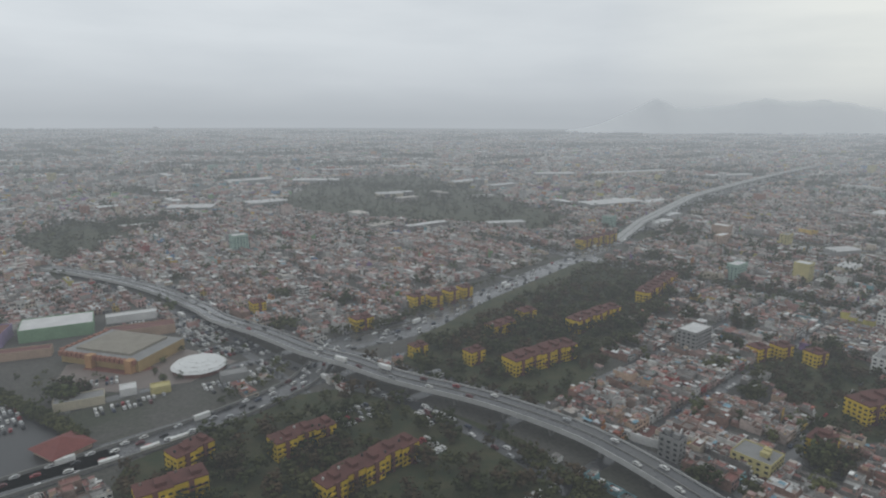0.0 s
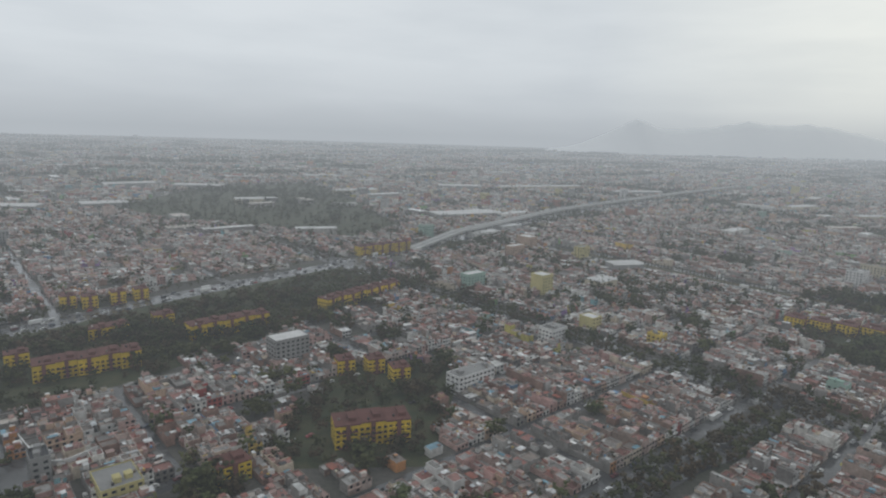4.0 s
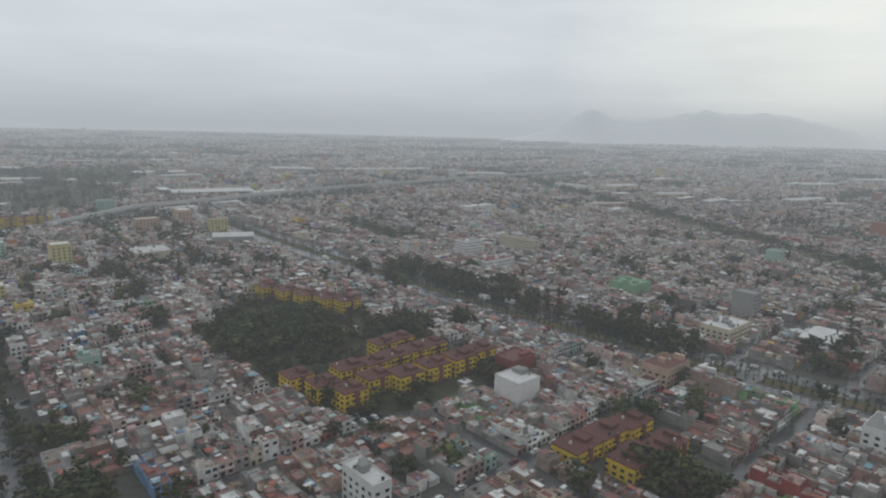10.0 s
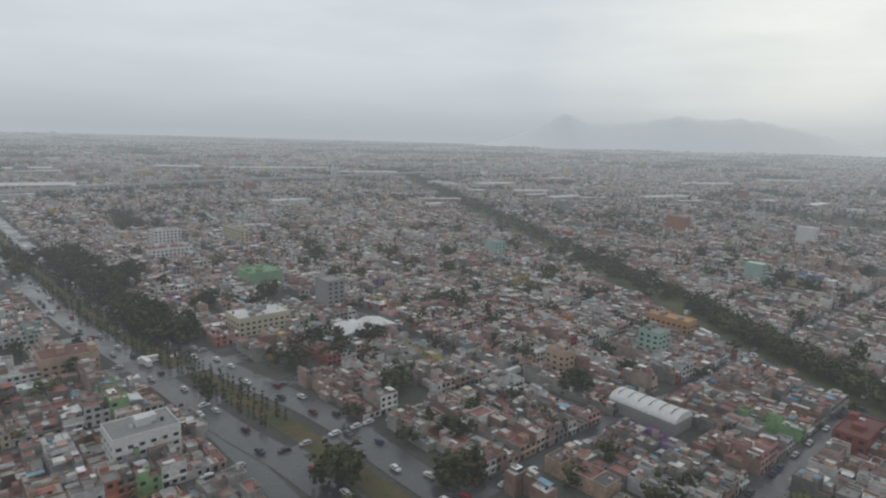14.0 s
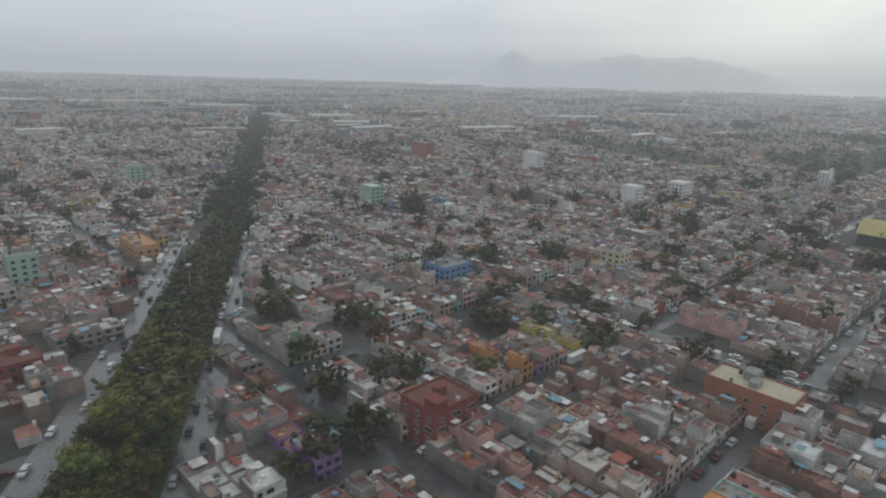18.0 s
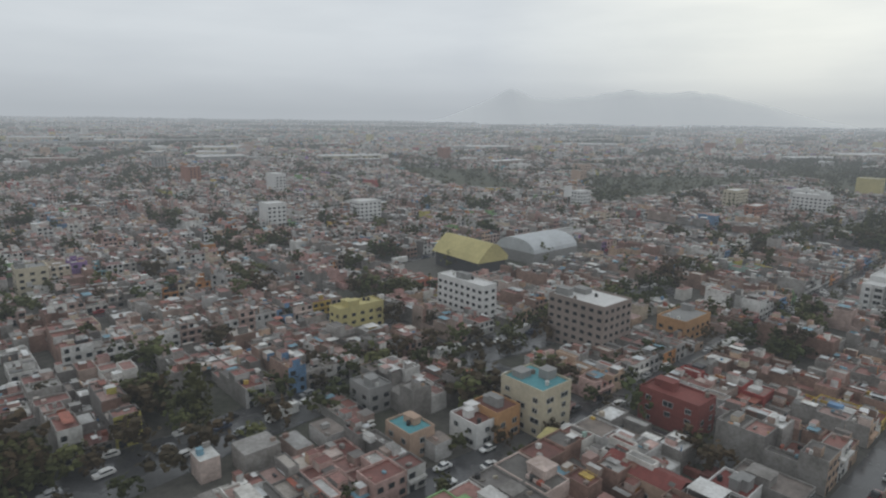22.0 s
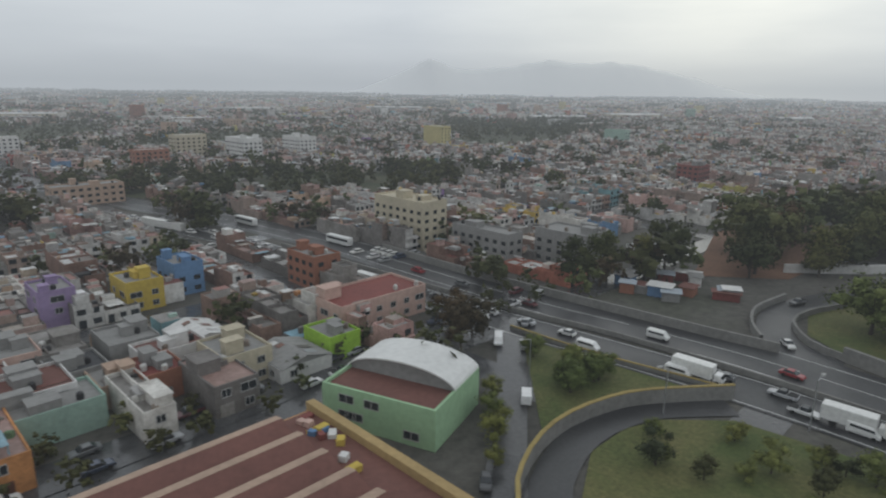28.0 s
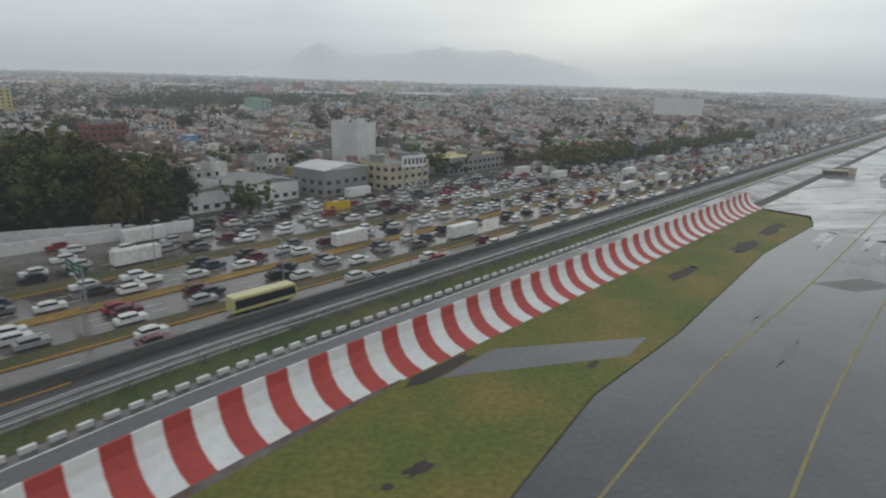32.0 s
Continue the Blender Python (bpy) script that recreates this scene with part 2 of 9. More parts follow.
def strip(name, pts, half, z, mat, thick=0.0, label="", category="road"):
    """A flat band on the ground, or with thickness a deck."""
    le, ri = ribbon(pts, half, z)
    zz = np.broadcast_to(np.asarray(z, float), (len(le),))
    b = Batch()
    for i in range(len(le) - 1):
        a0, a1, b0, b1 = (*le[i], zz[i]), (*le[i + 1], zz[i + 1]), (*ri[i], zz[i]), (*ri[i + 1], zz[i + 1])
        b.quad(b0, b1, a1, a0)
        if thick:
            lo = lambda v: (v[0], v[1], v[2] - thick)
            b.quad(a0, a1, lo(a1), lo(a0))
            b.quad(lo(b0), lo(b1), b1, b0)
            b.quad(lo(a0), lo(a1), lo(b1), lo(b0))
    ob = new(name, b.make(name, [mat]))
    return tagged(ob, label or "wet grey asphalt roadway", category, "", "structure")

# ---- ground, sky dome and mountains ----
def ground_sheet():
    n = 48
    vs = [(608.0, 0.0, -0.02)]
    fs = []
    rings = (60, 200, 600, 1500, 3000, 4250)
    for r in rings:
        for k in range(n):
            a = 2 * math.pi * k / n
            vs.append((608 + r * math.cos(a), r * math.sin(a), -0.02))
    for k in range(n):
        fs.append((0, 1 + k, 1 + (k + 1) % n))
    for i in range(len(rings) - 1):
        for k in range(n):
            a, b = 1 + i * n + k, 1 + i * n + (k + 1) % n
            fs.append((a, a + n, b + n, b))
    ob = new("ground", mesh_of("ground", vs, fs, [M_SOIL]))
    return tagged(ob, "damp grey-brown city ground between the buildings", "ground", "", "structure")


ground_sheet()


def sky_material():
    k = Nodes("cloud_layer")
    t = k.t
    t.nodes.clear()
    out = t.nodes.new("ShaderNodeOutputMaterial")
    em = t.nodes.new("ShaderNodeEmission")
    g = t.nodes.new("ShaderNodeNewGeometry")
    sep = t.nodes.new("ShaderNodeSeparateXYZ")
    t.links.new(g.outputs["Position"], sep.inputs[0])
    mp = t.nodes.new("ShaderNodeMapRange")
    mp.inputs["From Min"].default_value, mp.inputs["From Max"].default_value = 66, 880
    t.links.new(sep.outputs["Z"], mp.inputs["Value"])
    rise = k.ramp(mp.outputs[0], [(0.0, (0.75, 0.8, 0.86)), (0.12, (1.1, 1.16, 1.23)), (0.28, (1.7, 1.79, 1.87)), (0.6, (2.3, 2.42, 2.5)), (1.0, (2.5, 2.62, 2.7))])
    sc = t.nodes.new("ShaderNodeVectorMath")
    sc.operation = "MULTIPLY"
    sc.inputs[1].default_value = (0.0009, 0.0009, 0.0045)
    t.links.new(g.outputs["Position"], sc.inputs[0])
    cl = k.noise(1.1, 5, 0.5, sc.outputs[0])
    # a brighter, yellower break in the cloud ahead of the aircraft
    dv = t.nodes.new("ShaderNodeVectorMath")
    dv.operation = "DISTANCE"
    dv.inputs[1].default_value = (3630, 3630, 528)
    t.links.new(g.outputs["Position"], dv.inputs[0])
    m2 = t.nodes.new("ShaderNodeMapRange")
    m2.inputs["From Min"].default_value, m2.inputs["From Max"].default_value = 2000, 250
    t.links.new(dv.outputs["Value"], m2.inputs["Value"])
    gap = k.ramp(m2.outputs[0], [(0, (1, 1, 1)), (1, (1.75, 1.64, 1.36))])
    c = k.mix(rise, k.ramp(cl, [(0.35, (0.9, 0.905, 0.915)), (0.65, (1.07, 1.065, 1.06))]), 1.0, "MULTIPLY")
    c = k.mix(c, gap, 1.0, "MULTIPLY")
    em.inputs["Strength"].default_value = 1.08
    t.links.new(c, em.inputs["Color"])
    t.links.new(em.outputs[0], out.inputs["Surface"])
    return k.m


def sky_dome():
    n, m, r = 64, 16, 4480.0
    vs, fs = [], []
    for i in range(m):
        e = (i / m) ** 1.5 * math.pi / 2
        for k in range(n):
            a = 2 * math.pi * k / n
            vs.append((608 + r * math.cos(a) * math.cos(e), r * math.sin(a) * math.cos(e), r * math.sin(e) - 40))
    vs.append((608, 0, r - 40))
    for i in range(m - 1):
        for k in range(n):
            a, b = i * n + k, i * n + (k + 1) % n
            fs.append((a, a + n, b + n, b))
    for k in range(n):
        fs.append(((m - 1) * n + k, (m - 1) * n + (k + 1) % n, m * n)[::-1])
    ob = new("backdrop", mesh_of("backdrop", vs, fs, [sky_material()], smooth=True))
    return tagged(ob, "grey overcast rain sky with a brighter break", "sky", "", "structure")


sky_dome()


def mountain_range():
    k = Nodes("hazed_hillside", 0.95)
    # hillside colour lifted almost to white: extra rain haze painted in
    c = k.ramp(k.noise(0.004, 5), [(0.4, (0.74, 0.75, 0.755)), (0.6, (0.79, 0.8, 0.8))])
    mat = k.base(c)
    crest = [(1080, 2), (1200, 26), (1320, 70), (1400, 104), (1476, 148), (1560, 112), (1680, 104), (1850, 122), (2010, 150), (2160, 138), (2330, 148), (2500, 126),
             (2680, 84), (2850, 36), (3000, 2)]
    xs = np.linspace(1080, 3000, 120)
    hs = np.interp(xs, [c[0] for c in crest], [c[1] for c in crest])
    vs, fs = [], []
    rows = 7
    for j in range(rows):
        u = j / (rows - 1)
        prof = math.sin(math.pi * u) ** 1.3
        for i, x in enumerate(xs):
            y = 2450 + 420 * u - max(0, x - 2500) * 0.35
            wob = noise.noise(Vector((x * 0.012, y * 0.012, 3.1))) * 14 + noise.noise(Vector((x * 0.05, y * 0.04, 1.7))) * 5
            vs.append((608 + (x - 608) * 1.29, y * 1.29, -1 + max(0, (hs[i] * 1.34 + wob * 1.1) * prof)))
    n = len(xs)
    for j in range(rows - 1):
        for i in range(n - 1):
            a = j * n + i
            fs.append((a, a + 1, a + n + 1, a + n))
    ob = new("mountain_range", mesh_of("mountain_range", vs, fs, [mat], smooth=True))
    tagged(ob, "distant blue-grey mountain ridge paled by painted rain haze", "mountain", "", "structure")


mountain_range()

# ---- plan: roads, open spaces and the blocks between them ----
U, V = axes(33)


def at_uv(u, v):
    return (u * U[0] + v * V[0], u * U[1] + v * V[1])


LINES = {
    "flyover": ([(-174, 371), (-129, 342), (-98.8, 315.8), (-72.6, 285.6), (-58.3, 263.2), (-43.6, 246.8), (-30.6, 232.8), (-17.2, 217.5), (-2.6, 205.5), (12.4, 190.5), (39, 170.5), (57.5, 151.5), (67, 136.8), (76.6, 115.2), (90, 80), (110, 30), (135, -40)], 7.0),
    "avenue": ([(-16, 222), (-2.6, 234), (26, 250), (54.7, 284.3), (81.6, 312.1), (129.7, 359.3), (152, 380), (225, 458), (367, 620), (646, 862)], 15.0),
    "ramp": ([(-13, 217), (-16.2, 205.5), (-24.5, 193), (-42.3, 176), (-59, 163.7), (-86, 146.3), (-150, 105)], 7.5),
    "tree_avenue": ([(90, 450), (176, 328), (239.7, 237.3), (276, 183.5), (291.6, 158.4), (307.8, 133), (323.3, 107.7), (350, 60), (390, 0)], 6.5),
}
LINES.update({
    "cross": ([(120, 56), (178, 95), (218.6, 121.9), (236.3, 132.7), (258.6, 142.9), (279.6, 157.5)], 5.0),
    "canal_avenue": ([(300, 430), (376.9, 313.2), (425, 243), (462, 192), (497, 152), (523, 119.7), (541, 98), (570, 55), (600, 0)], 11.0),
    "boulevard": ([(560, 1500), (597, 1028), (645, 359), (652, 260), (657, 180), (660, 118), (661, 80), (662, 0)], 10.6),
    "tree_street": ([(770, 34), (808.2, 64.5), (824, 78), (845, 94), (880, 112), (925, 145), (1016, 210)], 5.0),
})
LINES.update({
    "street_e": ([(800, 30), (840.4, 57.8), (867.1, 73.4), (909, 100.2), (960, 134)], 2.7),
    "street_w": ([(735, 139), (751.4, 112.9), (773.3, 82.2), (780.4, 67.2), (800, 34)], 2.7),
    "street_m": ([(905, 24), (937.5, 46.5), (953.6, 56.6), (973.7, 69.9), (1009.6, 91.1), (1045.7, 115.7)], 2.7),
    "market_street": ([(1010, 20), (1039, 40), (1052, 48.5), (1084.8, 71.5), (1100, 82)], 2.2),
})
LINES.update({
    "bypass": ([(960, 230), (1010, 170), (1049, 131), (1067, 112), (1080, 93), (1090, 79), (1098, 67), (1112, 53.5), (1118, 41), (1126, 26), (1140, 0), (1160, -50)], 7.5),
    "lane": ([(1091.5, 71), (1089, 64.5), (1086.8, 57.7), (1083, 47), (1079.3, 36.4), (1074, 20)], 1.6),
})
HD, HN = axes(29.5)


def hw(s, n):
    """A plan place s along the highway and n across it."""
    return (s * HD[0] + n * HN[0], s * HD[1] + n * HN[1])


HIGHWAY = ([hw(920, -541), hw(1100, -541), hw(1400, -541), hw(2600, -541)], 21.5)
SPACES = []  # closed outlines on the plan in which no ordinary houses stand


def near_line(pts, P, reach):
    """Whether the places P (n x 2) lie within reach of the line."""
    p = np.array(pts, float)
    best = np.full(len(P), 1e9)
    for a, b in zip(p[:-1], p[1:]):
        ab = b - a
        t = np.clip(((P - a) @ ab) / (ab @ ab), 0, 1)
        best = np.minimum(best, np.linalg.norm(P - (a + t[:, None] * ab), axis=1))
    return best < reach


def inside(poly, P):
    p = np.array(poly, float)
    hit = np.zeros(len(P), bool)
    j = len(p) - 1
    for i in range(len(p)):
        xi, yi, xj, yj = *p[i], *p[j]
        c = ((yi > P[:, 1]) != (yj > P[:, 1])) & (P[:, 0] < (xj - xi) * (P[:, 1] - yi) / (yj - yi + 1e-12) + xi)
        hit ^= c
        j = i
    return hit


SPACES += [
    [(-150, 270), (-95, 285), (-55, 245), (-28, 214), (-45, 182), (-95, 150), (-150, 130)],          # mall and its parking
    [(-60, 155), (-22, 190), (0, 195), (25, 175), (45, 155), (60, 125), (75, 60), (-60, 60)],        # yellow flats by the flyover
    [(12, 205), (40, 180), (58, 168), (120, 235), (170, 330), (140, 365), (60, 290), (25, 240)],     # yellow flats across it
    [(128, 140), (172, 138), (192, 205), (148, 205)],
    [(330, 205), (352, 168), (366, 152), (380, 135), (402, 140), (428, 166), (412, 186), (386, 224), (350, 250)],
]
SPACES += [
    [(623, 77), (630, 73), (646, 80.5), (648, 88), (642, 91), (625, 82)],
    [(593.4, 122.8), (602.3, 108.6), (608.6, 111.8), (600.6, 124.5)],
    [(850, 152), (880, 146), (925, 172), (905, 203), (858, 188)],
    [(1036, 20), (1043, 41), (1062, 52), (1068, 60), (1082, 60), (1082, 20)],
    [(1080, 30), (1092, 66), (1103, 62), (1115, 46), (1130, 20), (1130, -20), (1080, -20)],
    [(1112, 60), (1125, 45), (1150, 30), (1200, 68), (1240, 95), (1215, 120), (1140, 120), (1100, 100)],
]

# larger buildings: label, left and right base corners as seen from the path, least depth, height, wall, roof, style
BUILDINGS = [
    ("pale yellow two-storey hall", (95.9, 133.6), (108.6, 129.8), 8, 4.5, "pale", "grey", "flats"),
    ("grey apartment house with dark panels", (80.1, 141.2), (85.5, 137.7), 6, 6.5, "grey", "dark", "flats"),
    ("white five-storey flats", (182.5, 183.2), (198.9, 186.5), 7, 6.0, "white", "grey", "flats"),
    ("white apartment house", (229.5, 221.4), (237.7, 225.6), 7, 6.5, "white", "grey", "flats"),
    ("bright yellow house", (272.4, 217.8), (277.4, 219.5), 6, 5.0, "yellow", "yellow", "flats"),
    ("pale turquoise house", (312, 169), (317.3, 169.9), 6, 4.0, "mint", "grey", "flats"),
    ("white stepped apartment house", (383, 104.7), (391, 98.1), 8, 7.0, "white", "white", "flats"),
    ("orange painted house", (287.5, 109.2), (292.6, 109.4), 6, 5.5, "orange", "redbrown", "flats"),
    ("white hospital towers", (438.1, 318.2), (453.5, 317.6), 8, 9.0, "white", "grey", "flats"),
    ("long white public hall", (443.2, 290.5), (464.6, 293.4), 10, 5.0, "white", "red", "flats"),
    ("cream apartment slab", (468.3, 341.6), (484.9, 324.3), 8, 8.0, "cream", "grey", "flats"),
    ("cream three-storey corner building", (505.6, 175.4), (522.1, 179.2), 10, 5.5, "cream", "white", "flats"),
    ("white sheet-roofed warehouse", (530.2, 174.9), (550.9, 176.9), 14, 4.0, "grey", "white", "shed"),
]
BUILDINGS += [
    ("low shed with white sheet roof", (479.6, 124.3), (494, 129.5), 5, 3.4, "grey", "white", "shed"),
    ("white and grey office block", (497.8, 102), (509.2, 105), 8, 7.0, "white", "grey", "flats"),
    ("peach three-storey flats", (467.6, 144.2), (478, 150.1), 8, 5.8, "peach", "redbrown", "flats"),
    ("dark red rendered block", (427.5, 152.9), (435.4, 157.6), 7, 6.0, "red", "redbrown", "plain"),
    ("tall white blank-walled block", (424.1, 134.9), (433.2, 135.4), 8, 7.5, "white", "white", "plain"),
    ("orange roofed school", (632.4, 182.1), (645.3, 173.4), 6, 4.0, "orange", "orange", "flats"),
    ("green painted sports hall", (499.5, 232.7), (514.4, 234.3), 12, 5.5, "green", "green", "plain"),
    ("white and turquoise apartment house", (619.2, 148.5), (625.4, 149.9), 6, 8.0, "mint", "grey", "flats"),
    ("pale pink apartment house", (589.4, 138.5), (594.5, 138), 6, 7.0, "peach", "grey", "flats"),
    ("grey apartment house at the boulevard", (640.5, 75.6), (647.6, 71.8), 7, 7.0, "grey", "grey", "flats"),
    ("red-brown painted house", (634, 95), (646, 99), 6, 4.5, "red", "redbrown", "flats"),
    ("bright blue house", (718.2, 141.2), (727.7, 144.5), 7, 4.8, "blue", "grey", "flats"),
    ("dark red brick flats", (699.5, 78.5), (710.5, 77), 7, 6.5, "red", "redbrown", "flats"),
]
BUILDINGS += [
    ("cream and brick house with roof terraces", (749, 80), (761.5, 72.5), 9, 5.5, "brick", "cream", "flats"),
    ("cream five-storey flats", (766.7, 145.5), (773.1, 147.3), 6, 6.5, "cream", "grey", "flats"),
    ("brown five-storey slab with white parapet", (877.5, 107.5), (891.5, 102), 8, 9.2, "brown", "white", "flats"),
    ("white five-storey apartment block", (859.5, 128.5), (870, 118.8), 8, 8.0, "white", "white", "flats"),
    ("yellow painted house", (836.4, 116.5), (847, 118.8), 6, 5.2, "pale", "pale", "flats"),
    ("white house under a grey sheet roof", (783.1, 73), (792.6, 72), 7, 5.5, "white", "sheet", "shed"),
    ("cream four-storey flats with dark glass stair", (861, 77.5), (870.1, 74.6), 6, 6.6, "cream", "teal", "flats"),
    ("dark red rendered house", (880.6, 75.6), (889.4, 71), 6, 4.8, "red", "red", "flats"),
    ("workshop with a faded red sheet roof", (869.3, 61.5), (877.6, 56.2), 6, 3.4, "peach", "red", "shed"),
    ("house with a broad faded red roof terrace", (917.3, 53.6), (930.7, 47), 8, 2.7, "peach", "red", "flats"),
    ("white two-storey house", (917.3, 62), (923.7, 59.4), 5, 4.6, "white", "grey", "flats"),
    ("ochre house with an orange roof", (947.9, 97.6), (958.1, 96.9), 7, 5.2, "ochre", "grey", "flats"),
]
BUILDINGS += [
    ("peach school block with a dark red roof", (996.5, 119.5), (1008.0, 126.5), 6, 6.2, "peach", "redbrown", "flats"),
    ("row of orange painted houses", (903, 102.5), (912.5, 106), 6, 4.0, "orange", "grey", "flats"),
    ("purple roofed house", (935, 91.5), (945.3, 87.9), 7, 4.6, "brick", "purple", "flats"),
    ("white apartment towers", (1036, 248), (1050, 240), 8, 10.0, "white", "white", "flats"),
    ("white stepped apartment block", (1056, 275), (1070, 268), 9, 8.5, "white", "white", "flats"),
    ("blue painted courtyard house", (1003.2, 47), (1013.5, 47.7), 7, 3.8, "blue", "grey", "plain"),
    ("brick house with white yard walls", (999.5, 57.5), (1009.1, 58.4), 7, 4.2, "brick", "redbrown", "flats"),
    ("white house with a red sheet roof", (1027.1, 59), (1034.4, 56.1), 7, 4.2, "white", "red", "shed"),
    ("cream six-storey apartment building", (1078.6, 117.5), (1091.1, 109.5), 8, 8.6, "cream", "cream", "flats"),
    ("grey concrete block of flats", (1091, 104.5), (1101.3, 96), 7, 5.2, "grey", "grey", "flats"),
    ("grey concrete block of flats", (1104, 97.5), (1115, 92.5), 7, 5.6, "grey", "grey", "flats"),
    ("brick-orange apartment house", (1062.8, 92), (1070.5, 88.6), 7, 4.8, "brick", "grey", "flats"),
    ("pink two-storey house with red terrace", (1069.5, 68.2), (1082.4, 73.0), 7, 3.5, "pink", "red", "flats"),
    ("purple painted house", (1035.1, 76), (1039.1, 76.6), 6, 4.6, "purple", "grey", "flats"),
]
BUILDINGS += [
    ("bright blue painted house", (1047.8, 86.9), (1052.2, 87.8), 6, 4.4, "blue", "grey", "flats"),
    ("yellow painted house", (1043.2, 80.9), (1047.2, 83.4), 6, 3.8, "yellow", "grey", "flats"),
    ("peach school block among trees", (1007.6, 158.4), (1020.3, 168.2), 6, 4.6, "peach", "grey", "flats"),
    ("mint walled yard house", (1041.9, 48.0), (1050, 50.7), 5, 2.6, "mint", "grey", "plain"),
    ("low brick house with red roof", (1013.0, 39.2), (1020.0, 42.0), 5, 2.4, "brick", "redbrown", "flats"),
    ("grey flat-roofed yard house", (1031.5, 41.4), (1036.0, 43.6), 4, 2.2, "grey", "grey", "plain"),
    ("grey workshop under a sheet roof", (1016.5, 47.2), (1024.1, 51.3), 5, 2.3, "grey", "grey", "shed"),
    ("brown flat-roofed workshop house", (1023.6, 49.9), (1030.3, 53.0), 5, 2.6, "brown", "grey", "flats"),
    ("long workshop with pale sheet roof", (1031.4, 46.4), (1040.0, 50.4), 5, 2.3, "peach", "sheet", "shed"),
    ("grey workshop under a sheet roof", (1022.0, 43.2), (1030.0, 46.6), 5, 2.2, "grey", "grey", "shed"),
    ("white house with red roof terrace", (1034.7, 53.6), (1040.6, 56.4), 5, 2.8, "white", "redbrown", "flats"),
    ("cream two-storey house with grey roof", (1057.9, 56.7), (1062.7, 58.6), 6, 3.2, "cream", "grey", "flats"),
    ("white walled workshop with sheet roof", (1062.9, 57.2), (1067.7, 61.0), 6, 2.4, "white", "grey", "shed"),
    ("lime and yellow painted garage", (1067.9, 61.4), (1071.1, 63.4), 5, 2.6, "lime", "grey", "plain"),
]
BUILDINGS += [
    ("orange painted two-storey town house", (859.0, 71.1), (863.5, 72.3), 5, 4.0, "orange", "redbrown", "flats"),
    ("white town house with a dark window", (856.0, 69.8), (859.0, 70.6), 5, 3.2, "white", "redbrown", "flats"),
    ("low shop under a pale yellow sheet roof", (866.6, 65.0), (869.4, 63.7), 5, 2.4, "peach", "pale", "shed"),
    ("house with a worn red roof terrace", (879.0, 55.8), (885.0, 54.5), 6, 2.6, "white", "red", "flats"),
    ("grey two-storey house with bare walls", (842.9, 80.9), (846.6, 82.0), 5, 3.6, "grey", "grey", "flats"),
    ("low house with a turquoise roof terrace", (847.4, 68.2), (851.1, 69.4), 5, 3.4, "peach", "teal", "flats"),
    ("white house with faded red roof", (1041.1, 51.8), (1045.9, 54.9), 6, 2.9, "white", "redbrown", "flats"),
    ("brick house with red roof terrace", (1051.1, 55.2), (1054.6, 57.3), 5, 2.6, "brick", "red", "flats"),
    ("small grey concrete house", (1046.3, 62.7), (1050.6, 65.2), 6, 2.8, "grey", "grey", "flats"),
    ("white house with sheet roof", (1052.9, 64.7), (1057.5, 67.6), 6, 2.6, "white", "white", "shed"),
    ("pink painted town house", (1036.5, 60.0), (1040.5, 62.2), 6, 3.0, "pink", "grey", "flats"),
    ("small grey house with dark roof", (1043.0, 57.6), (1047.2, 59.8), 5, 2.2, "grey", "dark", "plain"),
    ("pale house with roof terrace", (1047.6, 55.0), (1051.0, 57.0), 5, 2.0, "peach", "grey", "plain"),
    ("white house beside the market street", (1050.0, 60.0), (1056.0, 62.6), 4, 2.6, "white", "redbrown", "flats"),
    ("showroom with a pitched white sheet roof", (1231.5, 101), (1242.6, 102.5), 8, 5.2, "grey", "white", "shed"),
    ("tall blank white block", (1238.5, 135), (1247.4, 131.5), 8, 10.0, "white", "grey", "plain"),
    ("showroom with a large sign panel", (1243.4, 104.5), (1254.5, 107.5), 7, 4.6, "cream", "grey", "flats"),
    ("long white workshop shed", (1211.2, 91.5), (1229.5, 98.8), 9, 3.8, "white", "grey", "shed"),
    ("dark flat-roofed showroom", (1260.3, 120.3), (1280.6, 128), 9, 3.4, "grey", "pale", "flats"),
    ("red brick block", (1186, 172), (1194, 176), 7, 6.0, "red", "redbrown", "flats"),
]


def footprint(a, b, depth):
    """Centre and the widths along the two grid axes of a building seen between base corners a and b."""
    dx, dy = b[0] - a[0], b[1] - a[1]
    wu, wv = dx * U[0] + dy * U[1], -(dx * V[0] + dy * V[1])
    wu = max(wu, 4.0)
    if wv >= depth * 0.6:
        return ((a[0] + b[0]) / 2, (a[1] + b[1]) / 2), wu, wv
    return (a[0] + U[0] * wu / 2 + V[0] * depth / 2, a[1] + U[1] * wu / 2 + V[1] * depth / 2), wu, depth


# yellow flats: plan places, angle, length, depth, height
FLATS = [
    (66.5, 206, 27.5, 31, 8, 6.0),
    (103, 246, 34, 32, 7, 6.0),
    (42.5, 210.5, 30, 7, 5, 5.5),
    (2, 141, 39, 30, 6, 5.5),
    (-15.5, 158, 33, 18, 6, 5.5),
    (-43.5, 153, 45, 11, 6, 5.5),
    (-44, 137.5, 27, 16, 6, 5.5),
    (156, 291, 45.5, 50, 7, 6.0),
    (171, 411, 34, 42, 7, 6.5),
    (158, 153.5, 10, 20, 8, 6.8),
    (60, 240, 30, 14, 6, 5.0),
    (150, 200.5, 15, 6, 6, 5.5),
    (160, 201, 15, 6, 6, 5.5),
    (168, 193, 15, 6, 6, 5.5),
]
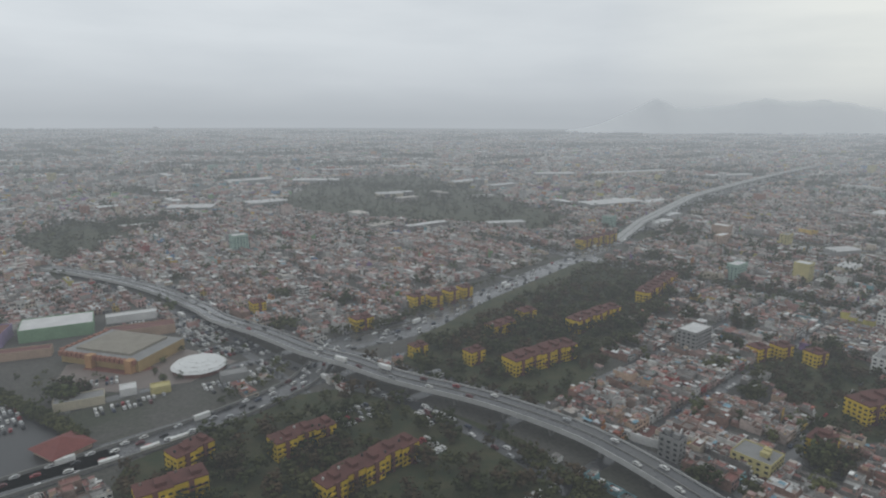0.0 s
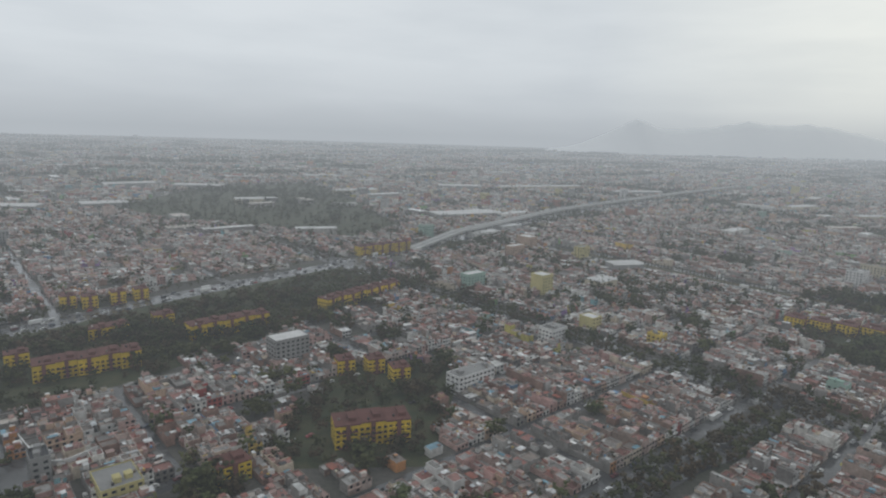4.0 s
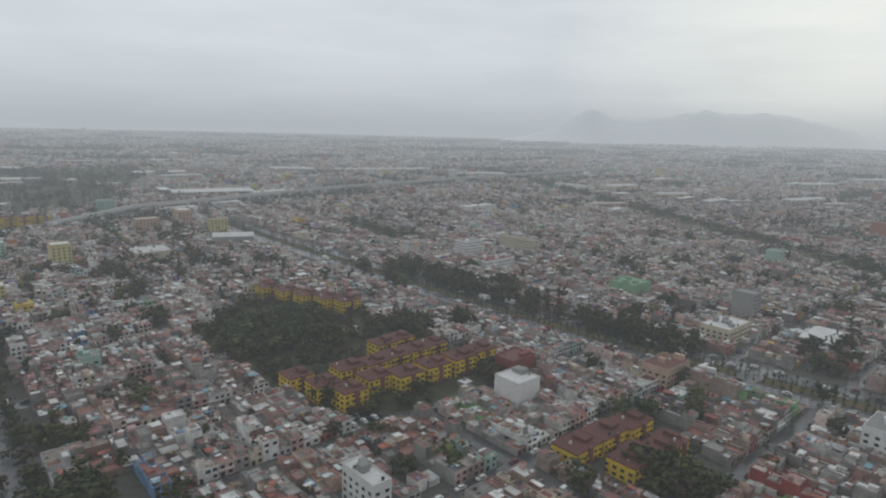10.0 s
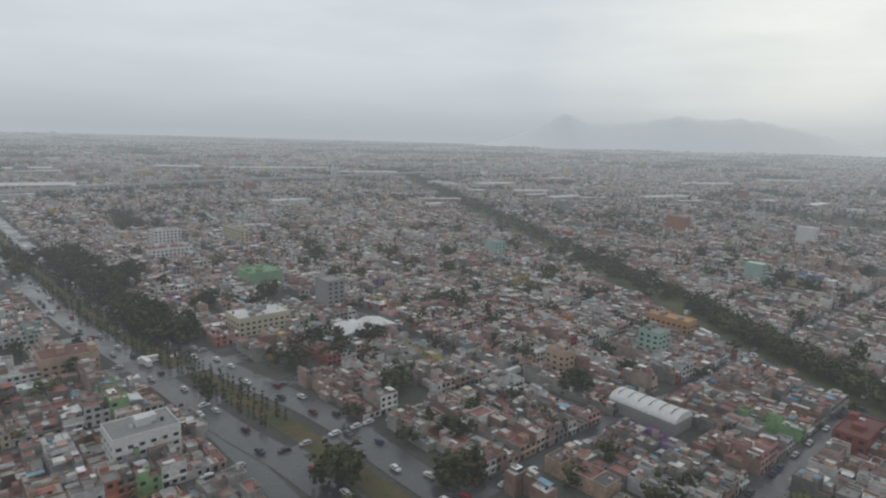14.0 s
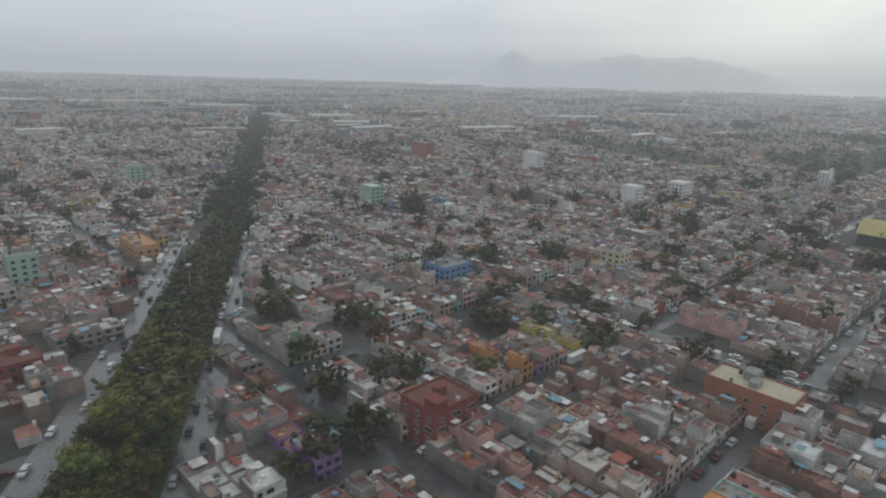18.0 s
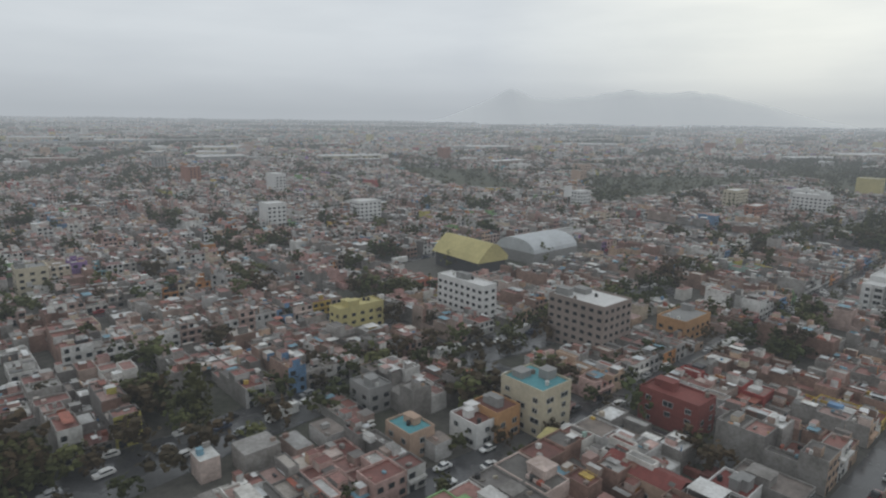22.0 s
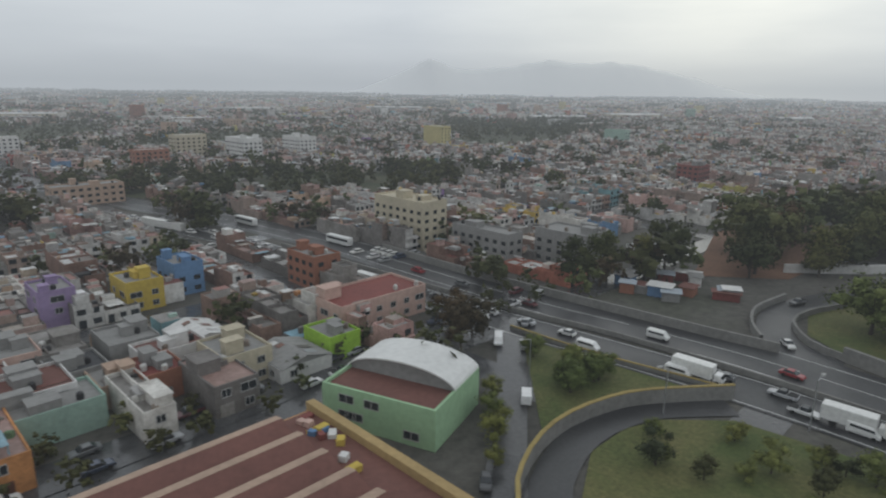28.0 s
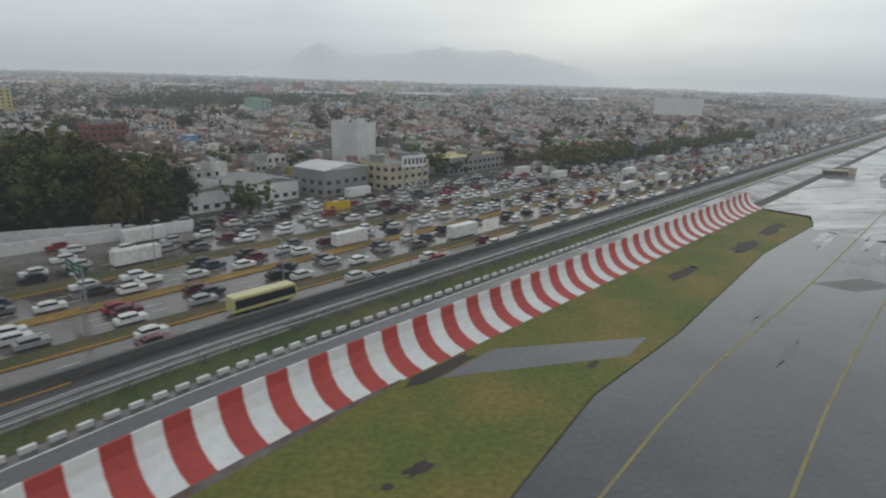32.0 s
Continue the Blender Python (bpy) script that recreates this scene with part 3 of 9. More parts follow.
FLATS += [
    (28, 281, 30, 6, 6, 6.0),
    (37, 281, 30, 6, 6, 6.0),
    (46, 288.5, 30, 6, 6, 6.0),
    (54, 294, 30, 6, 6, 6.0),
    (-45, 281, 30, 6, 6, 5.5),
    (2, 253, 30, 9, 6, 5.5),
    (22.6, 219, 30, 6, 5, 5.0),
    (75, 256, 30, 8, 6, 5.0),
    (125, 137, 33, 8, 6, 5.0),
    (370, 154, 33, 6, 5, 6),
    (377, 148.5, 33, 6, 5, 6),
    (383.5, 144, 33, 6, 5, 6),
    (390, 152, 33, 7, 5, 6),
    (398, 152.5, 33, 7, 5, 6.5),
]
FLATS += [
    (406, 158, 33, 7, 5, 6.5),
    (414, 163, 33, 7, 5, 6.5),
    (421, 168.5, 33, 7, 5, 6.5),
    (393, 164, 33, 14, 5, 5.8),
    (405, 173, 33, 14, 5, 5.8),
    (383, 159, 33, 7, 5, 5.8),
    (396, 179, 33, 13, 5, 5.8),
    (351, 245, 33, 7, 6, 6),
    (359, 239, 33, 7, 6, 6),
    (367, 233, 33, 7, 6, 6),
    (375, 228, 33, 7, 6, 6),
    (382, 224, 33, 7, 6, 6),
    (431, 114, 33, 8, 5, 4.8),
    (439, 119, 33, 8, 5, 4.8),
]
FLATS += [
    (447, 123, 33, 8, 5, 4.8),
    (441, 108, 33, 9, 5, 4.8),
    (450, 112, 33, 9, 5, 4.8),
]

FLATS = [(x_, y_, g_, ln_ + 1, dp_ + 1.6, h_ * 0.74) if x_ > 340 else (x_, y_, g_, ln_, dp_, h_ * 0.92) for x_, y_, g_, ln_, dp_, h_ in FLATS]
# yard of the white apartment court and its street front
SPACES.append([(966 + U[0] * i_ + V[0] * j_, 100.2 + U[1] * i_ + V[1] * j_) for i_, j_ in ((-4, -4), (23, -4), (23, 23), (-4, 23))])
for _, a_, b_, dp_, *_rest in BUILDINGS:
    c_, wu_, wv_ = footprint(a_, b_, dp_)
    SPACES.append([(c_[0] + U[0] * i * (wu_ / 2 + 0.3) + V[0] * j * (wv_ / 2 + 0.6), c_[1] + U[1] * i * (wu_ / 2 + 0.3) + V[1] * j * (wv_ / 2 + 0.6)) for i, j in ((-1, -1), (1, -1), (1, 1), (-1, 1))])
for x_, y_, g_, ln_, dp_, _h in FLATS:
    fu, fv = axes(g_)
    SPACES.append([(x_ + fu[0] * i * (ln_ / 2 + 2) + fv[0] * j * (dp_ / 2 + 4), y_ + fu[1] * i * (ln_ / 2 + 2) + fv[1] * j * (dp_ / 2 + 4)) for i, j in ((-1, -1), (1, -1), (1, 1), (-1, 1))])

WOOD_AREAS = [
    ([(-78, 603), (-50, 861), (89, 934), (150, 719), (208, 511), (157, 439), (89, 494), (-13, 532)], 620),
    ([(-240, 526), (-149, 575), (-176, 385), (-244, 459)], 150),
    ([(1178, 560), (1367, 580), (1255, 370), (1152, 372)], 330),
    ([(1216, 493), (1320, 472), (1178, 300), (1112, 308)], 110),
]
WOOD_AREAS += [
    ([(1020, 222), (1147, 214), (1093, 160), (1016, 172)], 85),
    ([(864, 529), (952, 482), (945, 320), (896, 352)], 85),
    ([(1005, 430), (1194, 431), (1015, 310), (947, 274)], 130),
    ([(195, 458), (245, 459), (314, 310), (342, 322), (342, 265), (278, 268)], 95),
]
WOOD_AREAS += [
    ([(376, 434), (407, 369), (420, 375), (390, 440)], 28),
    ([(232, 447), (289, 407), (342, 289), (295, 296)], 60),
    ([(694, 440), (720, 330), (740, 420)], 60),
]
ra = np.random.RandomState(64)
for poly_, n_ in WOOD_AREAS:
    if n_ in (95, 60):
        continue  # trees among houses
    cx_, cy_ = np.mean(poly_, axis=0)
    SPACES.append([(cx_ + (x_ - cx_) * 0.9, cy_ + (y_ - cy_) * 0.9) for x_, y_ in poly_])
CLUMPS = [(x_, y_, r_) for x_, y_, r_ in zip(ra.uniform(-260, 1500, 620), 30 + 560 * ra.rand(620) ** 0.85, ra.uniform(2.0, 5.5, 620)) if abs(x_ - 608) < 420 + y_]
CLUMPS += [(123.9, 128, 9), (402, 199.5, 10), (335.4, 105.3, 9), (447, 100.5, 10), (363.4, 190.7, 7), (535, 97.5, 5), (423.8, 157.4, 6), (522.6, 152.7, 6), (555.5, 96.3, 5), (815, 86, 6), (801, 69, 7), (791, 57, 7),
           (689.7, 92.3, 4), (803.7, 71.8, 5), (945, 54, 4), (884, 63.4, 3.5), (990, 45, 4.5), (994, 44.6, 4), (1023, 42.4, 4), (1011, 59.3, 3), (-92.3, 195.3, 8), (700.8, 94.8, 4.5), (694.5, 76.1, 4.5), (559.8, 112.4, 5), (584.1, 81.3, 4)]


def free_of_roads(P, margin=0.0):
    ok = np.ones(len(P), bool)
    for pts, half in LINES.values():
        ok &= ~near_line(pts, P, half + margin)
    ok &= ~near_line(HIGHWAY[0], P, HIGHWAY[1] + margin)
    # airfield beyond the highway
    ok &= P @ np.array(HN) > -541
    for poly in SPACES:
        ok &= ~inside(poly, P)
    for cx, cy, cr in CLUMPS:
        ok &= np.hypot(P[:, 0] - cx, P[:, 1] - cy) > cr + 1.2
    return ok


WHITES = [(0.68, 0.67, 0.65), (0.6, 0.59, 0.57), (0.72, 0.7, 0.66), (0.52, 0.51, 0.5)]
WARMS = [(0.6, 0.51, 0.4), (0.55, 0.37, 0.33), (0.56, 0.4, 0.29), (0.5, 0.31, 0.28), (0.62, 0.5, 0.45), (0.46, 0.34, 0.3)]
RAW = [(0.31, 0.29, 0.27), (0.25, 0.235, 0.22), (0.36, 0.34, 0.32), (0.2, 0.185, 0.175), (0.29, 0.19, 0.15), (0.27, 0.165, 0.13), (0.34, 0.26, 0.22)]
BRIGHT = [(0.36, 0.5, 0.44), (0.15, 0.28, 0.46), (0.6, 0.42, 0.1), (0.55, 0.25, 0.09), (0.24, 0.4, 0.18), (0.36, 0.07, 0.06), (0.3, 0.18, 0.4), (0.2, 0.38, 0.42), (0.42, 0.15, 0.1), (0.5, 0.45, 0.12)]
WALLS = WHITES + WARMS + RAW + RAW + BRIGHT[:4]
RED_ROOFS = [(0.25, 0.09, 0.07), (0.32, 0.16, 0.135), (0.2, 0.075, 0.06), (0.38, 0.25, 0.22), (0.29, 0.12, 0.095)]
GREY_ROOFS = [(0.24, 0.225, 0.21), (0.17, 0.155, 0.145), (0.31, 0.295, 0.28), (0.2, 0.165, 0.145), (0.12, 0.11, 0.1), (0.27, 0.22, 0.19)]
PALE_ROOFS = [(0.45, 0.44, 0.42), (0.62, 0.62, 0.6), (0.52, 0.47, 0.42), (0.7, 0.7, 0.69)]
ROOFS = RED_ROOFS + GREY_ROOFS + GREY_ROOFS + PALE_ROOFS
SHEETS = [(0.78, 0.78, 0.78), (0.55, 0.57, 0.58), (0.35, 0.34, 0.33), (0.2, 0.36, 0.45), (0.8, 0.79, 0.76), (0.34, 0.1, 0.06)]


USTREETS = [-470, -390, -310, -230, -150, -70, 10, 90, 170, 250, 331, 412, 493, 560, 626, 693, 777, 862, 940, 1020, 1100, 1180, 1260,
            1340, 1420, 1500, 1580, 1660, 1740, 1820, 1900]


def lots():
    """Plan places of all house lots in the street grid: u, v, frontage, depth, row."""
    out = []
    r = np.random.RandomState(5)
    for k in range(-12, 42):
        v0, v1 = -381 + 30.9 * k + 2.4, -381 + 30.9 * (k + 1) - 2.4
        depth = v1 - v0
        for u0, u1 in zip(USTREETS[:-1], USTREETS[1:]):
            x, y = at_uv((u0 + u1) / 2, (v0 + v1) / 2)
            if not (-420 < x < 1990 and 5 < y < 620 and abs(x - 608) < (560 if x < 608 else 800) + y):
                continue
            for row in (0, 1):
                s = u0 + 2.3
                while s < u1 - 4.5:
                    w = r.uniform(2.6, 4.7)
                    out.append((s + w / 2, v0 + depth * (0.25 + 0.5 * row), w, depth / 2, row))
                    s += w
    return np.array(out)


LOTS = lots()
C = np.stack([LOTS[:, 0] * U[0] + LOTS[:, 1] * V[0], LOTS[:, 0] * U[1] + LOTS[:, 1] * V[1]], 1)
keep = (C[:, 1] > 22) & free_of_roads(C, 2.5)
LOTS, C = LOTS[keep], C[keep]
# the houses nearest to the flight path are things of their own
NEAR = np.zeros(len(C), bool)
NEAR[np.argsort(np.hypot(C[:, 1], 89.0 - C[:, 0] * 0.0577) + np.where(C[:, 0] < 640, 40, 0))[:190]] = True


def any_of(r, colours):
    c = colours[r.randint(len(colours))]
    k = r.uniform(0.85, 1.12)
    return (c[0] * k, c[1] * k, c[2] * k)


def roof_tint(r, x):
    """Roof coatings: red oxide, grey concrete or pale, in shares that change from quarter to quarter."""
    red = 0.4 if x < 560 else 0.42 if x < 960 else 0.27 if x < 1100 else 0.15
    q = r.rand()
    return any_of(r, RED_ROOFS if q < red else PALE_ROOFS if q > (0.84 if x < 250 else 0.74 if x < 1100 else 0.64) else GREY_ROOFS)


def wall_tint(r, x):
    q = r.rand()
    if x < 560:
        return any_of(r, WHITES if q < (0.32 if x < 250 else 0.42) else WARMS if q < 0.74 else RAW if q < 0.9 else BRIGHT)
    return any_of(r, WHITES if q < (0.32 if x < 1100 else 0.48) else WARMS if q < 0.66 else RAW if q < 0.88 else BRIGHT)


def room(b, o, x0, x1, y0, y1, z0, z1, side, front, roof, f, rim=0.0):
    """One built-up piece of a house: bare side walls, a painted street front, and a roof inside a low rim."""
    def p(x, y, z):
        return (o[0] + U[0] * x + V[0] * y, o[1] + U[1] * x + V[1] * y, z)
    a, e, c, d = (x0, y0), (x1, y0), (x1, y1), (x0, y1)
    top = z1 + rim
    for k, (m, n) in enumerate(((a, e), (e, c), (c, d), (d, a))):
        t = front if (k == 0 and f < 0) or (k == 2 and f > 0) else side
        b.quad(p(*m, z0), p(*n, z0), p(*n, top), p(*m, top), 0, t)
    if rim:
        i = 0.12
        for (m, n, u, v) in ((a, e, (x0 + i, y0 + i), (x1 - i, y0 + i)), (e, c, (x1 - i, y0 + i), (x1 - i, y1 - i)), (c, d, (x1 - i, y1 - i), (x0 + i, y1 - i)), (d, a, (x0 + i, y1 - i), (x0 + i, y0 + i))):
            b.quad(p(*m, top), p(*n, top), p(*v, top), p(*u, top), 0, side)
            b.quad(p(*v, top), p(*u, top), p(*u, z1), p(*v, z1), 0, side)
        b.quad(p(x0 + i, y0 + i, z1), p(x1 - i, y0 + i, z1), p(x1 - i, y1 - i, z1), p(x0 + i, y1 - i, z1), 1, roof)
    else:
        b.quad(p(x0, y0, z1), p(x1, y0, z1), p(x1, y1, z1), p(x0, y1, z1), 1, roof)


def house_in(b, r, o, w, d, row, near):
    """One house of the joined rows: front rooms, light wells, rear rooms of uneven height, roof cabins, sheets and openings."""
    st = 1.36
    f = 1 if row else -1     # street side along v
    front = wall_tint(r, o[0])
    side = front if r.rand() < 0.35 else any_of(r, RAW)
    base = roof_tint(r, o[0])
    far = o[1] > 330
    cuts = np.cumsum(r.uniform(0.7, 1.4, 3 if far else 4))
    cuts = np.r_[0, cuts] / cuts[-1]
    floors = 1 + (r.rand() < 0.72) + (r.rand() < 0.16) + (r.rand() < 0.03)
    x0, x1 = -w / 2, w / 2 - 0.04
    hgt = 0.0
    for k in range(len(cuts) - 1):
        ya, yb = f * (d / 2 - 0.15 - cuts[k] * (d - 0.15)), f * (d / 2 - 0.15 - cuts[k + 1] * (d - 0.15))
        ya, yb = min(ya, yb) + 0.01, max(ya, yb) - 0.01
        n = floors if k == 0 else max(1, floors - r.choice([0, 0, 1, 1, 2]))
        h = n * st * r.uniform(0.92, 1.06)
        roof = base if r.rand() < 0.55 else roof_tint(r, o[0])
        rim = r.uniform(0.12, 0.35) if near and not far else 0.0
        if k == 0:
            hgt, fy0, fy1 = h, ya, yb
        parts_x = [(x0, x1, h)]
        if k and r.rand() < 0.6:
            xm = r.uniform(-0.25, 0.25) * w
            low = r.choice([0.0, 0.0, st * 0.95, h + st * 0.8 if floors < 3 else h])
            parts_x = [(x0, xm, h), (xm + 0.02, x1, low)] if r.rand() < 0.5 else [(x0, xm, low), (xm + 0.02, x1, h)]
        elif k == 0 and r.rand() < 0.35:
            xm = r.uniform(-0.2, 0.2) * w
            parts_x = [(x0, xm, h), (xm + 0.01, x1, max(st, h - st * r.choice([0.5, 1.0])))]
        for i, (xa, xb, hh) in enumerate(parts_x):
            if hh < 0.3:
                continue
            room(b, o, xa, xb, ya, yb, 0, hh, side, front if k == 0 else any_of(r, RAW) if r.rand() < 0.7 else front, roof if i == 0 else roof_tint(r, o[0]), f, rim)
        # cabins, stair heads and sheet shelters on this roof
        ln = yb - ya
        if r.rand() < (0.4 if far else 0.62):
            cw, cl = r.uniform(0.7, min(1.9, w * 0.5)), r.uniform(0.7, max(0.8, min(1.9, ln * 0.7)))
            cx, cy = r.uniform(x0 + 0.1, x1 - cw - 0.1), r.uniform(ya + 0.05, max(ya + 0.06, yb - cl - 0.05))
            room(b, o, cx, cx + cw, cy, cy + cl, h, h + r.uniform(0.7, 1.3), any_of(r, RAW + WHITES + WARMS), front, roof_tint(r, o[0]), f)
        if r.rand() < (0.2 if far else 0.42):
            cw, cl = r.uniform(0.6, w * 0.6), r.uniform(0.6, max(0.7, ln * 0.8))
            cx, cy = r.uniform(x0, x1 - cw), r.uniform(ya, max(ya + 0.01, yb - cl))
            t = any_of(r, SHEETS)
            z = h + r.uniform(0.25, 0.9)
            b.box(o, U, V, cx, cx + cw, cy, cy + cl, z, z + 0.05, (1, 1), (t, t), True)
        if not far:
            for _ in range(r.randint(1, 4) if o[1] < 220 else r.randint(0, 2)):
                cw, cl = (r.uniform(0.2, 0.7), r.uniform(0.2, 0.7)) if r.rand() < 0.7 else (r.choice([0.12, w * 0.4]), r.choice([0.12, ln * 0.5]))
                cx, cy = r.uniform(x0 + 0.1, max(x0 + 0.15, x1 - cw - 0.1)), r.uniform(ya + 0.1, max(ya + 0.15, yb - cl - 0.1))
                t = any_of(r, SHEETS + WALLS + [(0.04, 0.04, 0.045)] * 4)
                b.box(o, U, V, cx, cx + cw, cy, cy + cl, h, h + r.uniform(0.12, 0.65), (0, 1), (t, t))
    if far:
        return
    # openings on the street front, with a sun-shade slab over some of them
    yf = f * (d / 2 - 0.15)
    k = max(1, int(w / 1.3))
    for s in range(int(hgt / st + 0.2)):
        for i in range(k):
            if r.rand() < 0.15:
                continue
            x = -w / 2 + (i + 0.5) * w / k
            ww = r.uniform(0.28, 0.5)
            za, zb = s * st + (0.05 if s == 0 and i == 0 else 0.4), s * st + 1.1
            ya = yf + f * 0.03
            pts = [(x - ww, za), (x + ww, za), (x + ww, zb), (x - ww, zb)]
            b.quad(*[(o[0] + U[0] * px + V[0] * ya, o[1] + U[1] * px + V[1] * ya, pz) for px, pz in pts], 2, (1, 1, 1))
        if s and near and r.rand() < 0.5:
            y0, y1 = sorted((yf, yf + f * 0.45))
            b.box(o, U, V, x0 + 0.1, x1 - 0.1, y0, y1, s * st - 0.06, s * st + 0.3, (0, 0), (front, front), True)


def city_rows():
    r = np.random.RandomState(21)
    far_cut = 520
    cells = {}
    for (u, v, w, d, row), c, nr in zip(LOTS, C, NEAR):
        if nr or r.rand() < 0.035:
            continue
        cells.setdefault(int(c[0] // 300), []).append((u, v, w, d, row, c))
    for key, rows in cells.items():
        b = Batch()
        for u, v, w, d, row, c in rows:
            house_in(b, r, c, w, d, int(row), c[1] < 170)
        ob = new("house_rows", b.make("house_rows", [M_WALL, M_ROOF, M_GLASS]))
        tagged(ob, "rows of small flat-roofed city houses in grey, pink and white", "houses", "", "stuff")


city_rows()


def infill():
    """Sheds and small houses in the odd corners that the rows leave free."""
    r = np.random.RandomState(87)
    P = np.stack([r.uniform(-230, 1072, 26000), r.uniform(26, 340, 26000)], 1)
    P = P[free_of_roads(P, 1.9)]
    lo_u, lo_v = -200, -900
    taken = np.zeros((1700, 1500), bool)
    for u, v, w, d, _ in LOTS:
        taken[int(u - w / 2 - lo_u):int(u + w / 2 - lo_u) + 1, int(v - d / 2 - lo_v):int(v + d / 2 - lo_v) + 1] = True
    for k in range(-12, 42):
        j = int(-381 + 30.9 * k - lo_v)
        if 3 < j < 1490:
            taken[:, j - 2:j + 3] = True
    for us in USTREETS:
        i = int(us - lo_u)
        if 3 < i < 1690:
            taken[i - 2:i + 3] = True
    b = Batch()
    for c in P:
        u, v = c[0] * U[0] + c[1] * U[1], c[0] * V[0] + c[1] * V[1]
        w, d = r.uniform(2.2, 4.6), r.uniform(2.2, 4.6)
        i0, i1, j0, j1 = int(u - w / 2 - lo_u), int(u + w / 2 - lo_u) + 1, int(v - d / 2 - lo_v), int(v + d / 2 - lo_v) + 1
        if i0 < 0 or j0 < 0 or i1 > 1699 or j1 > 1499 or taken[i0:i1, j0:j1].any():
            continue
        taken[i0:i1, j0:j1] = True
        h = r.uniform(1.2, 3.2)
        wall, roof = wall_tint(r, c[0]), roof_tint(r, c[0]) if r.rand() < 0.75 else any_of(r, SHEETS)
        b.box(c, U, V, -w / 2, w / 2, -d / 2, d / 2, 0, h, (0, 1), (wall, roof))
        for _ in range(r.randint(1, 4)):
            bw, bl = r.uniform(0.3, 1.0), r.uniform(0.3, 1.0)
            x, y = r.uniform(-w / 2, w / 2 - bw), r.uniform(-d / 2, d / 2 - bl)
            t = (SHEETS + WALLS)[r.randint(len(SHEETS) + len(WALLS))]
            b.box(c, U, V, x, x + bw, y, y + bl, h, h + r.uniform(0.15, 0.9), (0, 1), (t, t))
    tagged(new("sheds", b.make("sheds", [M_WALL, M_ROOF])), "small sheds and yard houses filling block corners", "sheds", "", "stuff")


infill()


def far_spot(r, n, y0, y1, power):
    y = y0 + r.rand(n) ** power * (y1 - y0)
    x = 608 + (r.rand(n) * 2 - 1) * (700 + y * 1.15)
    return np.stack([x, y], 1)


rf = np.random.RandomState(36)
# belts and parks of trees far off: place, length, width, heading
GROVES = [(x_, y_, rf.uniform(14, 60) * (0.6 + y_ / 900), rf.uniform(6, 16) * (0.6 + y_ / 900), rf.choice([33, 123, 33, 10])) for x_, y_ in far_spot(rf, 330, 430, 3300, 1.5)]


def in_groves(P):
    hit = np.zeros(len(P), bool)
    for x, y, a, c, deg in GROVES:
        u, v = axes(deg)
        q = P - (x, y)
        hit |= ((q @ np.array(u)) / a) ** 2 + ((q @ np.array(v)) / c) ** 2 < 0.8
    return hit


def far_city():
    """Low blocks out to the haze between the groves, larger with distance, and long pale factory roofs."""
    r = np.random.RandomState(31)
    P = far_spot(r, 42000, 470, 3770, 1.7)
    x, y = P[:, 0], P[:, 1]
    ok = (np.hypot(x - 608, y) < 4150) & ((y > 560) | (x - 608 < -520 - y * 0.95) | (x > 1900)) & ~inside(WOOD_AREAS[0][0], P) & ~near_line(HIGHWAY[0], P, 40) & ~near_line(LINES["avenue"][0], P, 14) & ~near_line(LINES["boulevard"][0], P, 14)
    P = P[ok]
    P = P[~in_groves(P)]
    b = Batch()
    for c in P:
        g = 0.5 + c[1] / 2100
        w, d, h = r.uniform(4, 12) * g, r.uniform(4, 9) * g, r.uniform(1.6, 4.4)
        if r.rand() < 0.04:
            h *= r.uniform(1.5, 2.8)
        b.box(c, U, V, -w / 2, w / 2, -d / 2, d / 2, 0, h, (0, 1), (wall_tint(r, 700), roof_tint(r, 1200)))
        if c[1] < 1100:
            w2, d2 = w * r.uniform(0.3, 0.7), d * r.uniform(0.3, 0.7)
            x0, y0 = r.uniform(-w / 2, w / 2 - w2), r.uniform(-d / 2, d / 2 - d2)
            b.box(c, U, V, x0, x0 + w2, y0, y0 + d2, h, h + r.uniform(0.7, 1.5), (0, 1), (wall_tint(r, 700), roof_tint(r, 700)))
    for c in far_spot(r, 330, 480, 3300, 1.4):
        g = 0.7 + c[1] / 1700
        w, d, h = r.uniform(14, 42) * g, r.uniform(6, 13) * g, r.uniform(3.4, 5.5)
        ux, uy = axes(r.choice([33, 33, 123, 8]))
        b.box(c, ux, uy, -w / 2, w / 2, -d / 2, d / 2, 0, h, (0, 1), (any_of(r, RAW + WHITES), any_of(r, PALE_ROOFS + [(0.72, 0.73, 0.73)] * 3)))
    ob = new("far_city", b.make("far_city", [M_WALL, M_ROOF]))
    tagged(ob, "low grey city blocks and pale factory roofs fading into rain haze", "houses", "", "stuff")


far_city()


def city_behind():
    """Low roofs on the other side of the flight path."""
    r = np.random.RandomState(41)
    b = Batch()
    n = 5200
    P = np.stack([r.uniform(-300, 1040, n), r.uniform(-620, 24, n)], 1)
    P = P[free_of_roads(P, 3)]
    for c in P:
        if c @ np.array(HN) < -480:
            continue
        w, d, h = r.uniform(4, 9), r.uniform(5, 11), r.uniform(2, 4.6)
        b.box(c, U, V, -w / 2, w / 2, -d / 2, d / 2, 0, h, (0, 1), (WALLS[r.randint(len(WALLS))], ROOFS[r.randint(len(ROOFS))]))
    tagged(new("house_rows", b.make("house_rows", [M_WALL, M_ROOF])), "low flat-roofed city houses beyond the path", "houses", "", "stuff")


city_behind()


